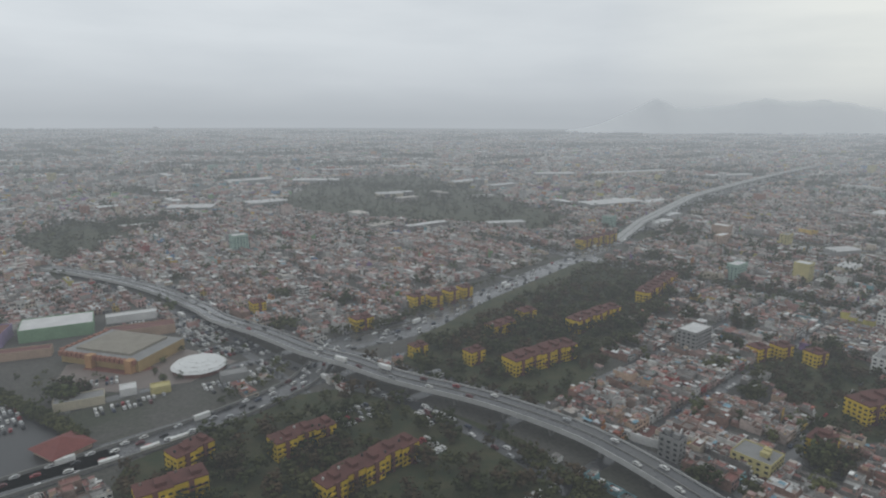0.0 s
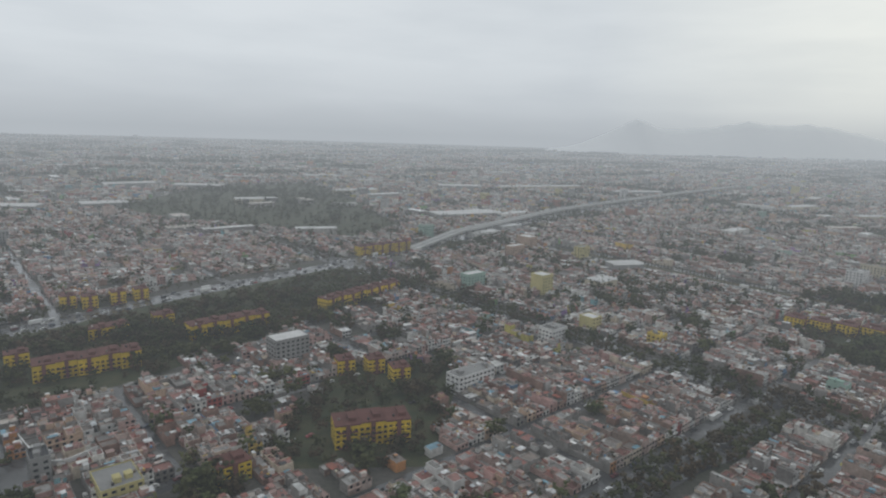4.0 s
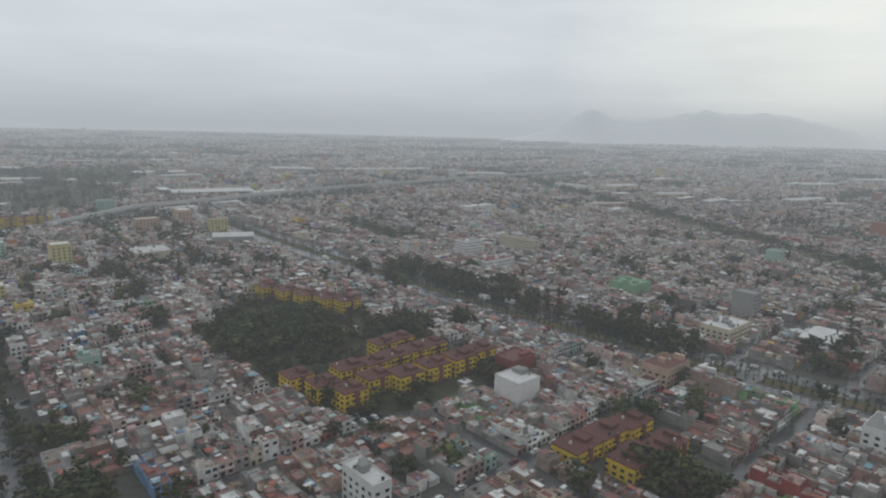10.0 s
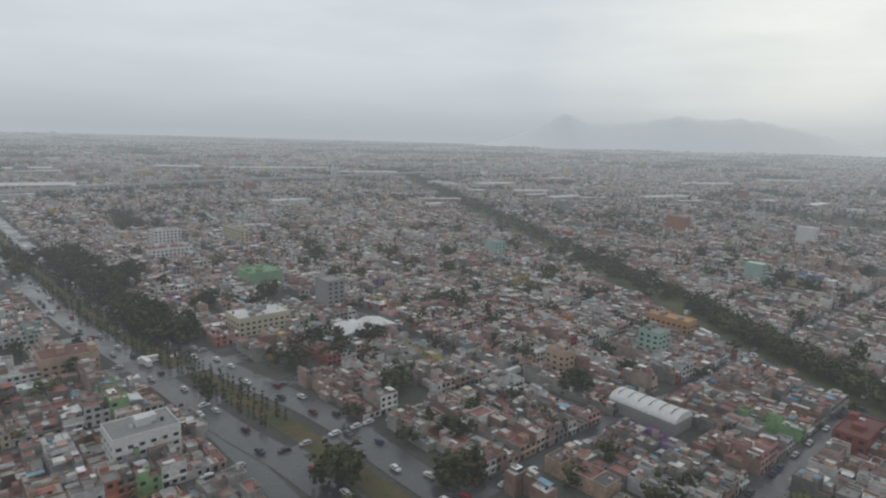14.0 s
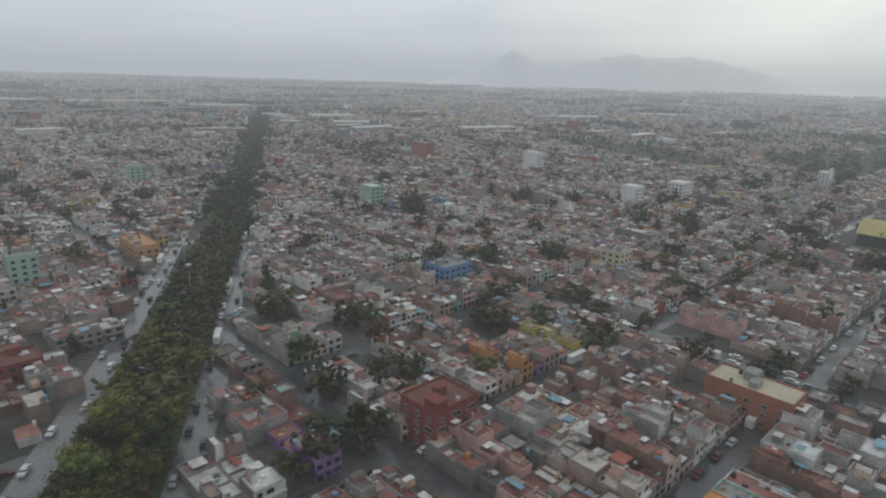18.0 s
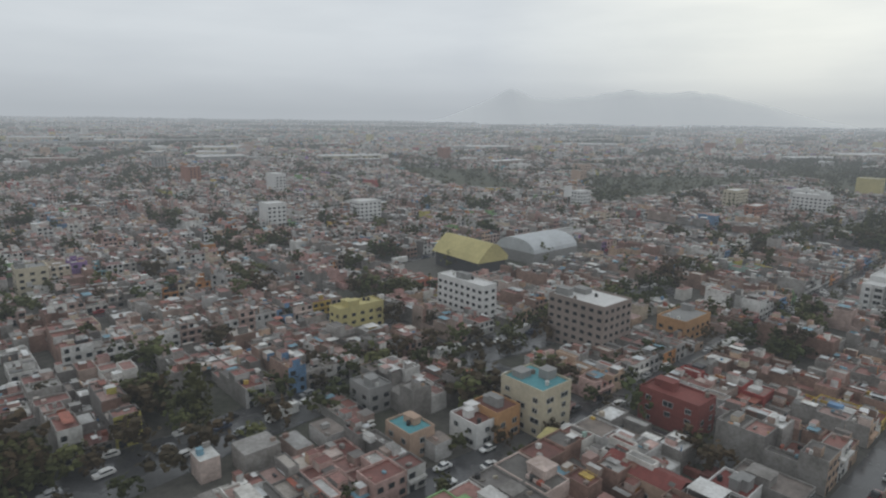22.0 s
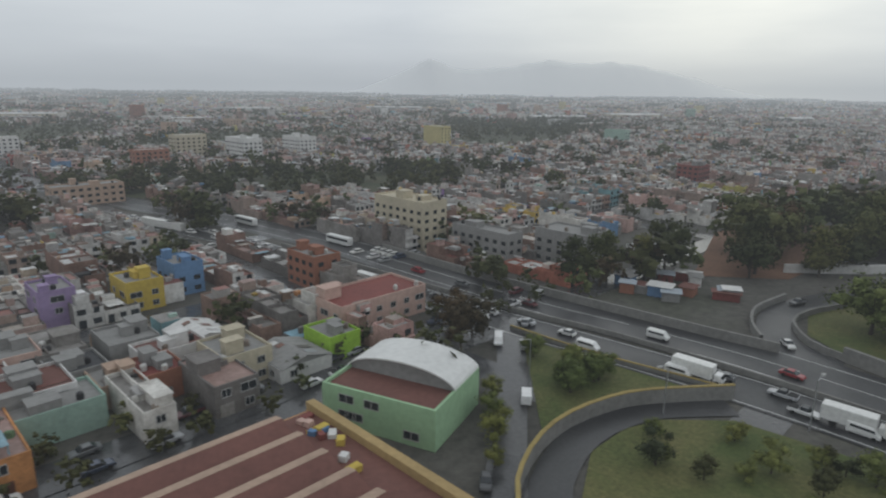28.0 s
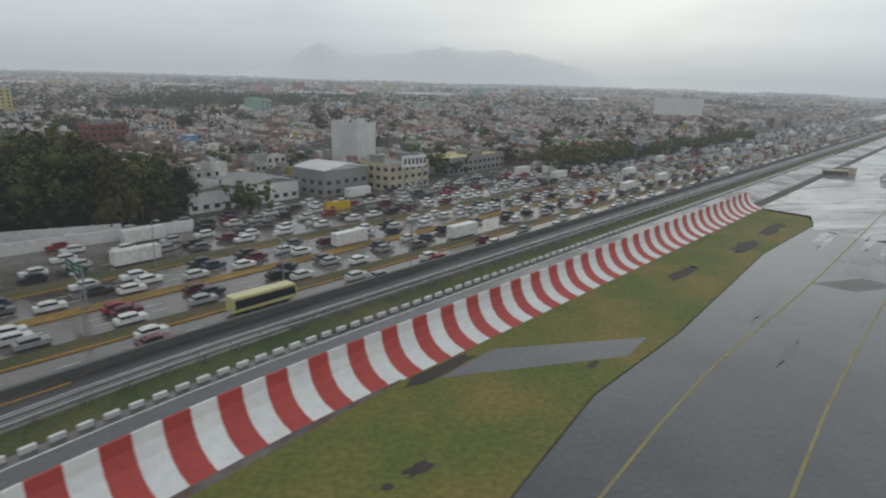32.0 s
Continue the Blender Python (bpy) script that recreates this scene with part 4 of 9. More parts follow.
# ---- highway, interchange, flyover, airfield ----
M_LINE = plain("road_paint_white", (0.62, 0.62, 0.6), 0.6, 0, 0.3, 2.0)
M_KERB = plain("worn_yellow_kerb", (0.34, 0.2, 0.045), 0.8, 0, 0.45, 1.2)
M_STEEL = plain("galvanised_steel", (0.42, 0.43, 0.44), 0.4, 0.7, 0.25, 2.0)
M_RED = plain("red_paint", (0.42, 0.05, 0.04), 0.6, 0, 0.25, 0.9)
M_APRON = wet_asphalt("wet_apron", (0.08, 0.082, 0.085), 0.02, 0.32)


def sheen_apron():
    """Pale worn wet concrete, sky sheen painted as pale streaks between dark ones."""
    k = Nodes("sheen_streaked_concrete", 0.2)
    tc = k.n("ShaderNodeTexCoord").outputs["Object"]
    mp = k.n("ShaderNodeMapping")
    mp.inputs["Rotation"].default_value = (0, 0, radians(-12))
    mp.inputs["Scale"].default_value = (0.055, 0.3, 1)
    k.link(tc, mp.inputs["Vector"])
    nz = k.n("ShaderNodeTexNoise")
    nz.inputs["Scale"].default_value = 1.0
    nz.inputs["Detail"].default_value = 5
    nz.inputs["Roughness"].default_value = 0.7
    nz.inputs["Distortion"].default_value = 0.8
    k.link(mp.outputs[0], nz.inputs["Vector"])
    st = nz.outputs[0]
    # the pale stops hold reflected sky as base colour
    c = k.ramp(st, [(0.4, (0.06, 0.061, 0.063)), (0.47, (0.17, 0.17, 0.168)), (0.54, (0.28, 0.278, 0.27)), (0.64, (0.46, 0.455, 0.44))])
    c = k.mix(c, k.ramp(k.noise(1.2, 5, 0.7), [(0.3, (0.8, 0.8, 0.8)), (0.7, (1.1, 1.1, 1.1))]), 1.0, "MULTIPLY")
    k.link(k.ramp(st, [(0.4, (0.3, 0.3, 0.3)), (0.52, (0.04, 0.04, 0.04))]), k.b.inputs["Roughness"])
    return k.base(c)


M_SHEENAPRON = sheen_apron()
M_PUDDLE = plain("rain_puddle", (0.05, 0.052, 0.055), 0.03, 0, 0.1, 0.5)
M_HIGHWAY = wet_asphalt("wet_brown_asphalt", (0.128, 0.11, 0.096), 0.08, 0.38)
M_DARKROAD = wet_asphalt("dark_shoulder", (0.035, 0.035, 0.036), 0.4)
M_MEDIAN = grassy("worn_verge", (0.05, 0.06, 0.02), (0.13, 0.085, 0.04))
M_EARTH = plain("bare_red_earth", (0.19, 0.1, 0.06), 0.95, 0, 0.4, 0.7)

lift = 0.03
for key, (pts, half) in LINES.items():
    if key in ("flyover", "boulevard", "canal_avenue", "bypass"):
        continue
    lift += 0.006
    strip("road", smooth_line(pts), half * (0.42 if key == "avenue" else 0.75 if key in ("ramp", "tree_avenue", "cross") else 1.0), lift, M_ROAD)


def grid_streets():
    """Street surfaces of the house grid near the path."""
    b = Batch()
    for k in range(-6, 20):
        v = -381 + 30.9 * k
        for u in range(-400, 1100, 40):
            x, y = at_uv(u, v)
            if 20 < y < 420 and -250 < x < 1180:
                p = [(*at_uv(u + du, v + dv), 0.012) for du, dv in ((0, -2.1), (40, -2.1), (40, 2.1), (0, 2.1))]
                b.quad(*p)
    for u in USTREETS:
        for i in range(-20, 30):
            v = -500 + i * 30.9
            x, y = at_uv(u, v)
            if 20 < y < 420 and -250 < x < 1180:
                p = [(*at_uv(u + du, v + dv), 0.018) for du, dv in ((-2, 0), (2, 0), (2, 30.9), (-2, 30.9))]
                b.quad(*p)
    ob = new("road", b.make("road", [M_ROAD]))
    tagged(ob, "narrow wet residential streets", "road", "", "structure")


grid_streets()


def bend(s):
    """How far the near verge swings out towards the airfield where the slip road begins."""
    return np.where(s < 1083, -0.0032 * (1083 - s) ** 2, 0.0)


def along(n, s0=960.0, s1=2500.0, curve=True, fine=5.0):
    s = np.concatenate([np.arange(s0, min(s1, 1150), fine), np.arange(min(s1, 1150), s1 + 1, 40.0)])
    off = n + (bend(s) if curve else 0)
    return np.stack([s * HD[0] + off * HN[0], s * HD[1] + off * HN[1]], 1)


def band(name, n0, n1, z, mat, label, category="road", s0=960.0, s1=2500.0, curve=True):
    a, c = along(n0, s0, s1, curve), along(n1, s0, s1, curve)
    b = Batch()
    for i in range(len(a) - 1):
        b.quad((*a[i], z), (*a[i + 1], z), (*c[i + 1], z), (*c[i], z))
    return tagged(new(name, b.make(name, [mat])), label, category, "", "structure")


band("road", -582.0, -551.0, 0.035, M_HIGHWAY, "wet slip road asphalt", s0=985, s1=1085, curve=False)
band("road", -551.2, -531.2, 0.06, M_HIGHWAY, "wide wet highway asphalt full of traffic", s0=985, curve=False)
flat_side = [hw(1048, -531.2), hw(2500, -531.2), hw(2500, -519.5), hw(1085, -519.5), hw(1066, -526)]
band("road", -558.6, -551.2, 0.055, M_HIGHWAY, "wet slip road asphalt beside the highway", s0=985)
band("road", -558.4, -557.0, 0.075, M_DARKROAD, "dark patched asphalt shoulder", s0=1000)
band("pavement", -563.2, -560.6, 0.05, M_GRASS, "narrow green grass verge", "verge", s0=1000)
band("road", -570.4, -563.9, 0.052, M_ROAD, "wet perimeter service road", s0=1010)


def raised(name, n0, n1, h, mat, label, category, s0, s1, curve=False):
    a, c = along(n0, s0, s1, curve), along(n1, s0, s1, curve)
    b = Batch()
    for i in range(len(a) - 1):
        A, B, Cc, D = (*a[i], h), (*a[i + 1], h), (*c[i + 1], h), (*c[i], h)
        lo = lambda v: (v[0], v[1], 0.0)
        b.quad(A, B, Cc, D)
        b.quad(lo(A), lo(B), B, A)
        b.quad(D, Cc, lo(Cc), lo(D))
    return tagged(new(name, b.make(name, [mat])), label, category, "", "structure")


raised("kerb", -553.2, -551.4, 0.12, M_MEDIAN, "narrow earth divider between carriageways", "divider", 985, 1900)
raised("kerb", -553.45, -553.2, 0.16, M_KERB, "worn yellow kerb", "kerb", 985, 1900)
raised("kerb", -545.95, -544.85, 0.13, grassy("ochre_median", (0.12, 0.09, 0.025), (0.3, 0.19, 0.05)), "wide ochre median strip of worn grass", "median", 985, 1900)
raised("kerb", -546.15, -545.95, 0.17, M_KERB, "worn yellow kerb", "kerb", 985, 1900)
raised("kerb", -544.85, -544.65, 0.17, M_KERB, "worn yellow kerb", "kerb", 985, 1900)
raised("kerb", -538.4, -536.0, 0.12, M_MEDIAN, "earth and grass divider with a yellow kerb", "divider", 985, 1900)
raised("kerb", -538.6, -538.4, 0.16, M_KERB, "worn yellow kerb", "kerb", 985, 1900)
raised("kerb", -531.3, -530.9, 0.16, M_KERB, "worn yellow kerb", "kerb", 985, 1031)


def lane_dashes():
    b = Batch()
    for n in (-549.5, -548.0, -542.6, -540.8, -533.5, -555.3, -524.2):
        for s in np.arange(1016 if n < -533 else 1080, 1420, 4.5):
            p = [(*hw(s + ds, n + dn), 0.068) for ds, dn in ((0, -0.045), (1.5, -0.045), (1.5, 0.045), (0, 0.045))]
            b.quad(*p)
    for s in np.arange(1010, 1250, 5.0):
        n = -567.2 + float(bend(s))
        p = [(*hw(s + ds, n + dn), 0.062) for ds, dn in ((0, -0.06), (1.8, -0.06), (1.8, 0.06), (0, 0.06))]
        b.quad(*p)
    tagged(new("road_marking", b.make("road_marking", [M_LINE])), "white dashed lane markings", "road marking", "", "structure")


lane_dashes()
band("road_marking", -564.35, -564.2, 0.066, M_LINE, "white edge line", "road marking", s0=1010)
band("road_marking", -569.6, -569.45, 0.066, M_LINE, "white edge line", "road marking", s0=1010, s1=1300)


def striped_wall():
    """Curved red and white painted blast fence: one panel for each stripe."""
    root = thing("blast_fence", "curved blast fence painted in red and white stripes", "fence")
    prof = [(-572.75, 0.0), (-571.8, 0.22), (-571.1, 0.6), (-570.6, 1.2), (-570.3, 1.9), (-570.2, 2.6)]
    base = 1063.9 - 3.08 * 11
    for k in range(96):
        s0, s1 = base + k * 1.54, base + (k + 1) * 1.54
        if s1 > 1172:
            break
        b = Batch()
        for (n0, z0), (n1, z1) in zip(prof[:-1], prof[1:]):
            b0, b1 = float(bend(s0)), float(bend(s1))
            b.quad((*hw(s0, n0 + b0), z0), (*hw(s1, n0 + b1), z0), (*hw(s1, n1 + b1), z1), (*hw(s0, n1 + b0), z1))
            b.quad((*hw(s0, n1 + 0.14 + b0), z1), (*hw(s1, n1 + 0.14 + b1), z1), (*hw(s1, n0 + 0.14 + b1), z0), (*hw(s0, n0 + 0.14 + b0), z0))
        n1, z1 = prof[-1]
        b.quad((*hw(s0, n1 + float(bend(s0))), z1), (*hw(s1, n1 + float(bend(s1))), z1), (*hw(s1, n1 + 0.14 + float(bend(s1))), z1), (*hw(s0, n1 + 0.14 + float(bend(s0))), z1))
        part("panel", b.make("panel", [M_RED if k % 2 == 0 else M_WHITE]), root, "red panel" if k % 2 == 0 else "white panel")


striped_wall()


def guard_barriers():
    # low barrier of white blocks
    root = thing("barrier", "low road barrier of short white blocks", "barrier")
    b = Batch()
    b.box((0, 0), (1, 0), (0, 1), -0.42, 0.42, -0.12, 0.12, 0, 0.32, (0, 0))
    block = b.make("block", [M_WHITE])
    for i, s in enumerate(np.arange(1015, 1290, 1.45)):
        n = -563.5 + float(bend(s))
        ob = part("block", block, root)
        x, y = hw(s, n)
        slope = math.degrees(math.atan(0.0064 * max(0, 1083 - s)))
        ob.matrix_basis = pose(x, y, 0.05, 0, 0, 29.5 + slope)
    # steel rails on posts
    rail = thing("guard_rail", "galvanised steel guard rail on posts", "guard rail")
    for n, z, t in ((-561.2, 0.55, 0.22), (-560.4, 0.62, 0.18), (-559.8, 0.5, 0.14)):
        pts = along(n, 1010, 1900)
        b = Batch()
        for p, q in zip(pts[:-1], pts[1:]):
            d = (q - p) / np.linalg.norm(q - p)
            o = np.array([-d[1], d[0]]) * 0.06
            A, B, Cc, D = p - o, q - o, q + o, p + o
            b.quad((*A, z), (*B, z), (*B, z + t), (*A, z + t))
            b.quad((*D, z + t), (*Cc, z + t), (*Cc, z), (*D, z))
            b.quad((*A, z + t), (*B, z + t), (*Cc, z + t), (*D, z + t))
        part("rail", b.make("rail", [M_STEEL]), rail)
    b = Batch()
    b.box((0, 0), (1, 0), (0, 1), -0.06, 0.06, -0.7, 0.7, 0.3, 0.42, (0, 0), under=True)
    b.box((0, 0), (1, 0), (0, 1), -0.05, 0.05, -0.55, -0.45, 0, 0.6, (0, 0))
    b.box((0, 0), (1, 0), (0, 1), -0.05, 0.05, 0.45, 0.55, 0, 0.6, (0, 0))
    post = b.make("post", [M_STEEL])
    for s in np.arange(1015, 1260, 2.6):
        ob = part("post", post, rail)
        x, y = hw(s, -560.6 + float(bend(s)))
        ob.matrix_basis = pose(x, y, 0, 0, 0, 29.5)


guard_barriers()


def flat(name, outline, z, mat, label, category, kind="structure"):
    bm = bmesh.new()
    bm.faces.new([bm.verts.new((x, y, z)) for x, y in outline])
    bmesh.ops.triangulate(bm, faces=bm.faces)
    bmesh.ops.recalc_face_normals(bm, faces=bm.faces)
    me = bpy.data.meshes.new(name)
    bm.to_mesh(me)
    bm.free()
    me.materials.append(mat)
    if me.polygons and me.polygons[0].normal.z < 0:
        me.flip_normals()
    return tagged(new(name, me), label, category, "", kind)


flat("road", flat_side, 0.061, M_HIGHWAY, "wet lateral lanes of the highway", "road")
# darker copy of the grass, with the shade of trees and blocks in its colour
M_SHADEGRASS = grassy("shaded_grass", (0.03, 0.042, 0.016), (0.07, 0.065, 0.03))
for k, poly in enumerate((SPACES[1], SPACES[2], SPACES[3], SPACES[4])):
    flat("grass", poly, 0.02 + 0.003 * k, M_SHADEGRASS, "grass and earth between blocks of flats, darkened by painted shade", "grass")
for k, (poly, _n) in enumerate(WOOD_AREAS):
    flat("grass", poly, 0.05 + 0.002 * k, M_SHADEGRASS, "undergrowth below a belt of trees, darkened by painted shade", "grass")
# airfield: grass beside the fence, taxiway and apron
flat("grass", [(1175, 10), hw(1035, -581.9), hw(1050, -577.3), hw(1066, -574.1), hw(1085, -572.8), hw(1170, -572.7), (1303, 70.5), (1298.5, 66), (1277.4, 55.1), (1250.1, 37.4), (1237.6, 30.4), (1228, 22.7), (1216, 10), (1205, -6), (1180, -6)],
     0.04, grassy("airfield_grass", (0.095, 0.122, 0.02), (0.2, 0.15, 0.042)), "short green and brown airfield grass", "grass")
flat("apron", [(1150, -60), (1180, -6.1), (1205, -6.1), (1216, 9.9), (1228.1, 22.6), (1237.7, 30.3), (1250.2, 37.3), (1277.5, 55), (1298.6, 65.9), (1304, 71), hw(1500, -571), hw(2500, -571), hw(2500, -1000), hw(1020, -900)],
     0.03, M_APRON, "wet grey airfield apron with puddles", "apron")
flat("pavement", [(1228.9, 35.3), (1243.4, 34.7), (1247, 37.3), (1234.2, 38.6)], 0.055, M_APRON, "short wet paved access strip", "pavement")
ra_ = np.random.RandomState(31)
edge_ = [(1296.5 + 7 * t_ + ra_.normal() * 1.0, 64.0 - 18 * t_) for t_ in np.linspace(0, 1, 16)]
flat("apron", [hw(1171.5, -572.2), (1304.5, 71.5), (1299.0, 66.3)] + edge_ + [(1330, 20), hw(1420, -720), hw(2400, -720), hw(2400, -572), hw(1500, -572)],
     0.034, M_SHEENAPRON, "wet concrete apron with pale painted sheen and dark streaks", "apron")
flat("pavement", [(1273.0, 44.6), (1280.2, 44.4), (1281.5, 41.3), (1275.2, 41.2)], 0.037, M_CONC, "pale worn concrete slab in the taxiway", "pavement")
for x_, y_, a_, b_ in ((1262, 40, 4.5, 0.5), (1281, 47.5, 5, 0.6), (1256, 32, 3.5, 0.35), (1287, 42, 5, 0.5), (1270, 36, 4, 0.4), (1278, 33, 5, 0.5)):
    ring_ = [(x_ + (a_ * math.cos(t_) * HD[0] + b_ * math.sin(t_) * HN[0]) * f_, y_ + (a_ * math.cos(t_) * HD[1] + b_ * math.sin(t_) * HN[1]) * f_)
             for t_, f_ in zip(np.linspace(0, 2 * math.pi, 19)[:-1], ra_.uniform(0.6, 1.3, 18))]
    flat("puddle", ring_, 0.038, M_PUDDLE, "long shallow puddle on dark asphalt", "puddle")
# tongues of the same painted sheen break up the edge over dark asphalt
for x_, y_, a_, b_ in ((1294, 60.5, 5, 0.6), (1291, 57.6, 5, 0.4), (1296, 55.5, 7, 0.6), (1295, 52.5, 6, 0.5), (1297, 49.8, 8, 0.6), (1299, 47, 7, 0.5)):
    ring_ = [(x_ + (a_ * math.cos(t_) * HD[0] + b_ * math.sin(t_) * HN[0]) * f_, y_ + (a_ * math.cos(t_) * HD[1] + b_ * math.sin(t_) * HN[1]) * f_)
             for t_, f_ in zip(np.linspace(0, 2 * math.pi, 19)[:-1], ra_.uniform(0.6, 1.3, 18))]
    flat("washed_silt", ring_, 0.041, M_SHEENAPRON, "pale tongue of painted sheen on asphalt", "ground")
M_TLINE = plain("faded_yellow_line", (0.3, 0.26, 0.09), 0.7, 0, 0.4, 1.5)
for k, line in enumerate(([(1218, 13), (1232.2, 21.4), (1247.2, 30.9), (1276.1, 46.2), (1340, 82)], [(1232, 13), (1241.3, 18.6), (1258, 28.7), (1300, 52)])):
    strip("taxiway_line", smooth_line(line), 0.09, 0.042 + 0.004 * k, M_TLINE, 0, "faded yellow taxiway line", "line")

M_MUD = plain("wet_mud", (0.05, 0.037, 0.03), 0.8, 0, 0.4, 1.2)
rm_ = np.random.RandomState(12)
for x_, y_, a_, b_ in ((1224.5, 26.2, 0.9, 0.5), (1222.6, 25.2, 0.4, 0.3), (1229.5, 36.6, 3.2, 0.7), (1240, 34.2, 1.0, 0.3), (1262, 51, 4.0, 0.8), (1278, 58.5, 4.5, 1.0), (1290, 65.5, 5.0, 1.1)):
    ring_ = [(x_ + (a_ * math.cos(t_) * HD[0] + b_ * math.sin(t_) * HN[0]) * f_, y_ + (a_ * math.cos(t_) * HD[1] + b_ * math.sin(t_) * HN[1]) * f_)
             for t_, f_ in zip(np.linspace(0, 2 * math.pi, 15)[:-1], rm_.uniform(0.65, 1.25, 14))]
    flat("mud_patch", ring_, 0.047, M_MUD, "patch of wet bare mud in the grass", "ground")

# interchange roads
BYPASS_FAR = [(960, 232), (1010, 176), (1052, 136), (1071, 114), (1084, 95), (1096, 77), (1105, 66), (1114, 54), (1120, 43), (1127, 30), (1140, 4), (1160, -40)]
BYPASS_NEAR = [(950, 222), (1002, 166), (1045, 127), (1064, 104), (1077, 87), (1089, 71), (1098, 60), (1107, 48.5), (1115, 36), (1122, 22), (1134, -4), (1150, -40)]
M_DRYGRASS = grassy("dry_grass", (0.066, 0.09, 0.022), (0.135, 0.125, 0.046))
M_BYPASS = wet_asphalt("dark_wet_asphalt", (0.045, 0.045, 0.047), 0.32, 0.6)
strip("road", smooth_line(BYPASS_FAR), 5.2, 0.07, M_BYPASS, 0, "wet grey dual carriageway")
strip("road", smooth_line(BYPASS_NEAR), 3.3, 0.08, M_BYPASS, 0, "wet grey dual carriageway")
LOOP_W = [(1080, 24), (1081.9, 34.5), (1084.6, 39.4), (1088.3, 43), (1092.8, 45.2), (1097, 45.9), (1104, 45)]
LOOP_E = [(1121, 46), (1119.8, 54), (1122, 61), (1128.5, 67), (1140, 70.5), (1153, 69), (1163, 65), (1168, 59), (1167.5, 52), (1163, 46.5), (1156, 41.5)]
strip("road", smooth_line(LOOP_W, 2), 1.6, 0.1, M_BYPASS, 0, "wet curved interchange ramp")
strip("road", smooth_line(LOOP_E, 2), 2.0, 0.072, M_BYPASS, 0, "wet curved interchange ramp")


M_COPING = plain("worn_yellow_coping", (0.36, 0.27, 0.09), 0.8, 0, 0.45, 1.4)


def low_wall(pts, h, mat, label, thick=0.3, cap=None, step=2.0):
    root = thing("retaining_wall", label, "wall")
    line = smooth_line(pts, step)
    le, ri = ribbon(line, thick / 2, 0)
    b = Batch()
    c = Batch()
    for i in range(len(le) - 1):
        A, B, Cc, D = le[i], le[i + 1], ri[i + 1], ri[i]
        b.quad((*B, 0), (*A, 0), (*A, h), (*B, h))
        b.quad((*D, 0), (*Cc, 0), (*Cc, h), (*D, h))
        c.quad((*D, h + 0.12), (*Cc, h + 0.12), (*B, h + 0.12), (*A, h + 0.12))
        c.quad((*B, h), (*A, h), (*A, h + 0.12), (*B, h + 0.12))
        c.quad((*D, h), (*Cc, h), (*Cc, h + 0.12), (*D, h + 0.12))
    part("wall", b.make("wall", [mat]), root)
    part("coping", c.make("coping", [cap or mat]), root, "painted coping" if cap else "")


low_wall([(1078, 26), (1079.4, 34.2), (1081, 38), (1084, 41.8), (1087.7, 44.6), (1092.4, 46.5), (1096.7, 47.1), (1105.2, 46.4)], 1.5, M_CONC, "curved grey concrete ramp wall with yellow coping", 0.35, M_COPING)
low_wall([(1089.8, 67.3), (1094.2, 61), (1098.4, 55.6), (1102.4, 51.3), (1106, 47.2)], 0.5, M_CONC, "low concrete wall beside the carriageway", 0.25, M_COPING)
low_wall([(1123.2, 52), (1122.6, 56), (1125.5, 62), (1130.5, 65), (1138, 66.5)], 0.7, M_CONC, "low curved concrete ramp wall", 0.3)
low_wall([(1123.2, 52), (1125.5, 44.3), (1130.6, 35.2), (1137, 25)], 1.5, M_CONC, "sloping grey concrete ramp wall", 0.5)
low_wall([(1117.6, 58), (1119.5, 62), (1124, 67), (1132, 71)], 0.9, M_CONC, "curved grey concrete ramp wall", 0.35)
low_wall([(1079, 108), (1092, 88), (1104, 72), (1113, 60.5), (1117.6, 55)], 1.1, M_CONC, "long grey concrete wall beside the carriageway", 0.35)
low_wall([(1061, 114), (1079, 90.5), (1091, 74.5), (1102, 62), (1113, 46), (1122, 30)], 0.55, M_CONC, "grey concrete median barrier", 0.3)
flat("grass", [(1089.4, 65.5), (1094, 60.6), (1098.1, 55.3), (1102.1, 51), (1105.2, 47.4), (1096.7, 47.6), (1092, 47), (1087.3, 45.2), (1085, 44), (1088.4, 56.8)], 0.06, M_DRYGRASS, "rough grass slope inside the interchange", "grass")
flat("grass", [(1084.7, 35.4), (1087.9, 40.7), (1092.3, 43.4), (1096.3, 44.2), (1102.8, 42.8), (1109.8, 34.1), (1118, 18), (1110, 6), (1083, 6)], 0.06, M_DRYGRASS, "rough dry grass inside the ramp loop", "grass")
flat("grass", [(1124, 50), (1131, 36), (1137, 27), (1147, 35.2), (1155, 40.2), (1161, 46.5), (1164.5, 52), (1164.5, 58), (1160, 63), (1152, 66.2), (1140, 68), (1130, 64.5), (1125, 59)], 0.078, M_DRYGRASS, "rough yellowing grass under the ramp trees", "grass")
flat("earth_bank", [(1126, 84), (1140, 79.5), (1172, 96), (1186, 112), (1168, 118), (1150, 112)], 0.05, M_EARTH, "bare reddish earth bank", "ground")


M_PALECONC = plain("pale_concrete", (0.42, 0.415, 0.4), 0.8, 0, 0.3, 0.8)


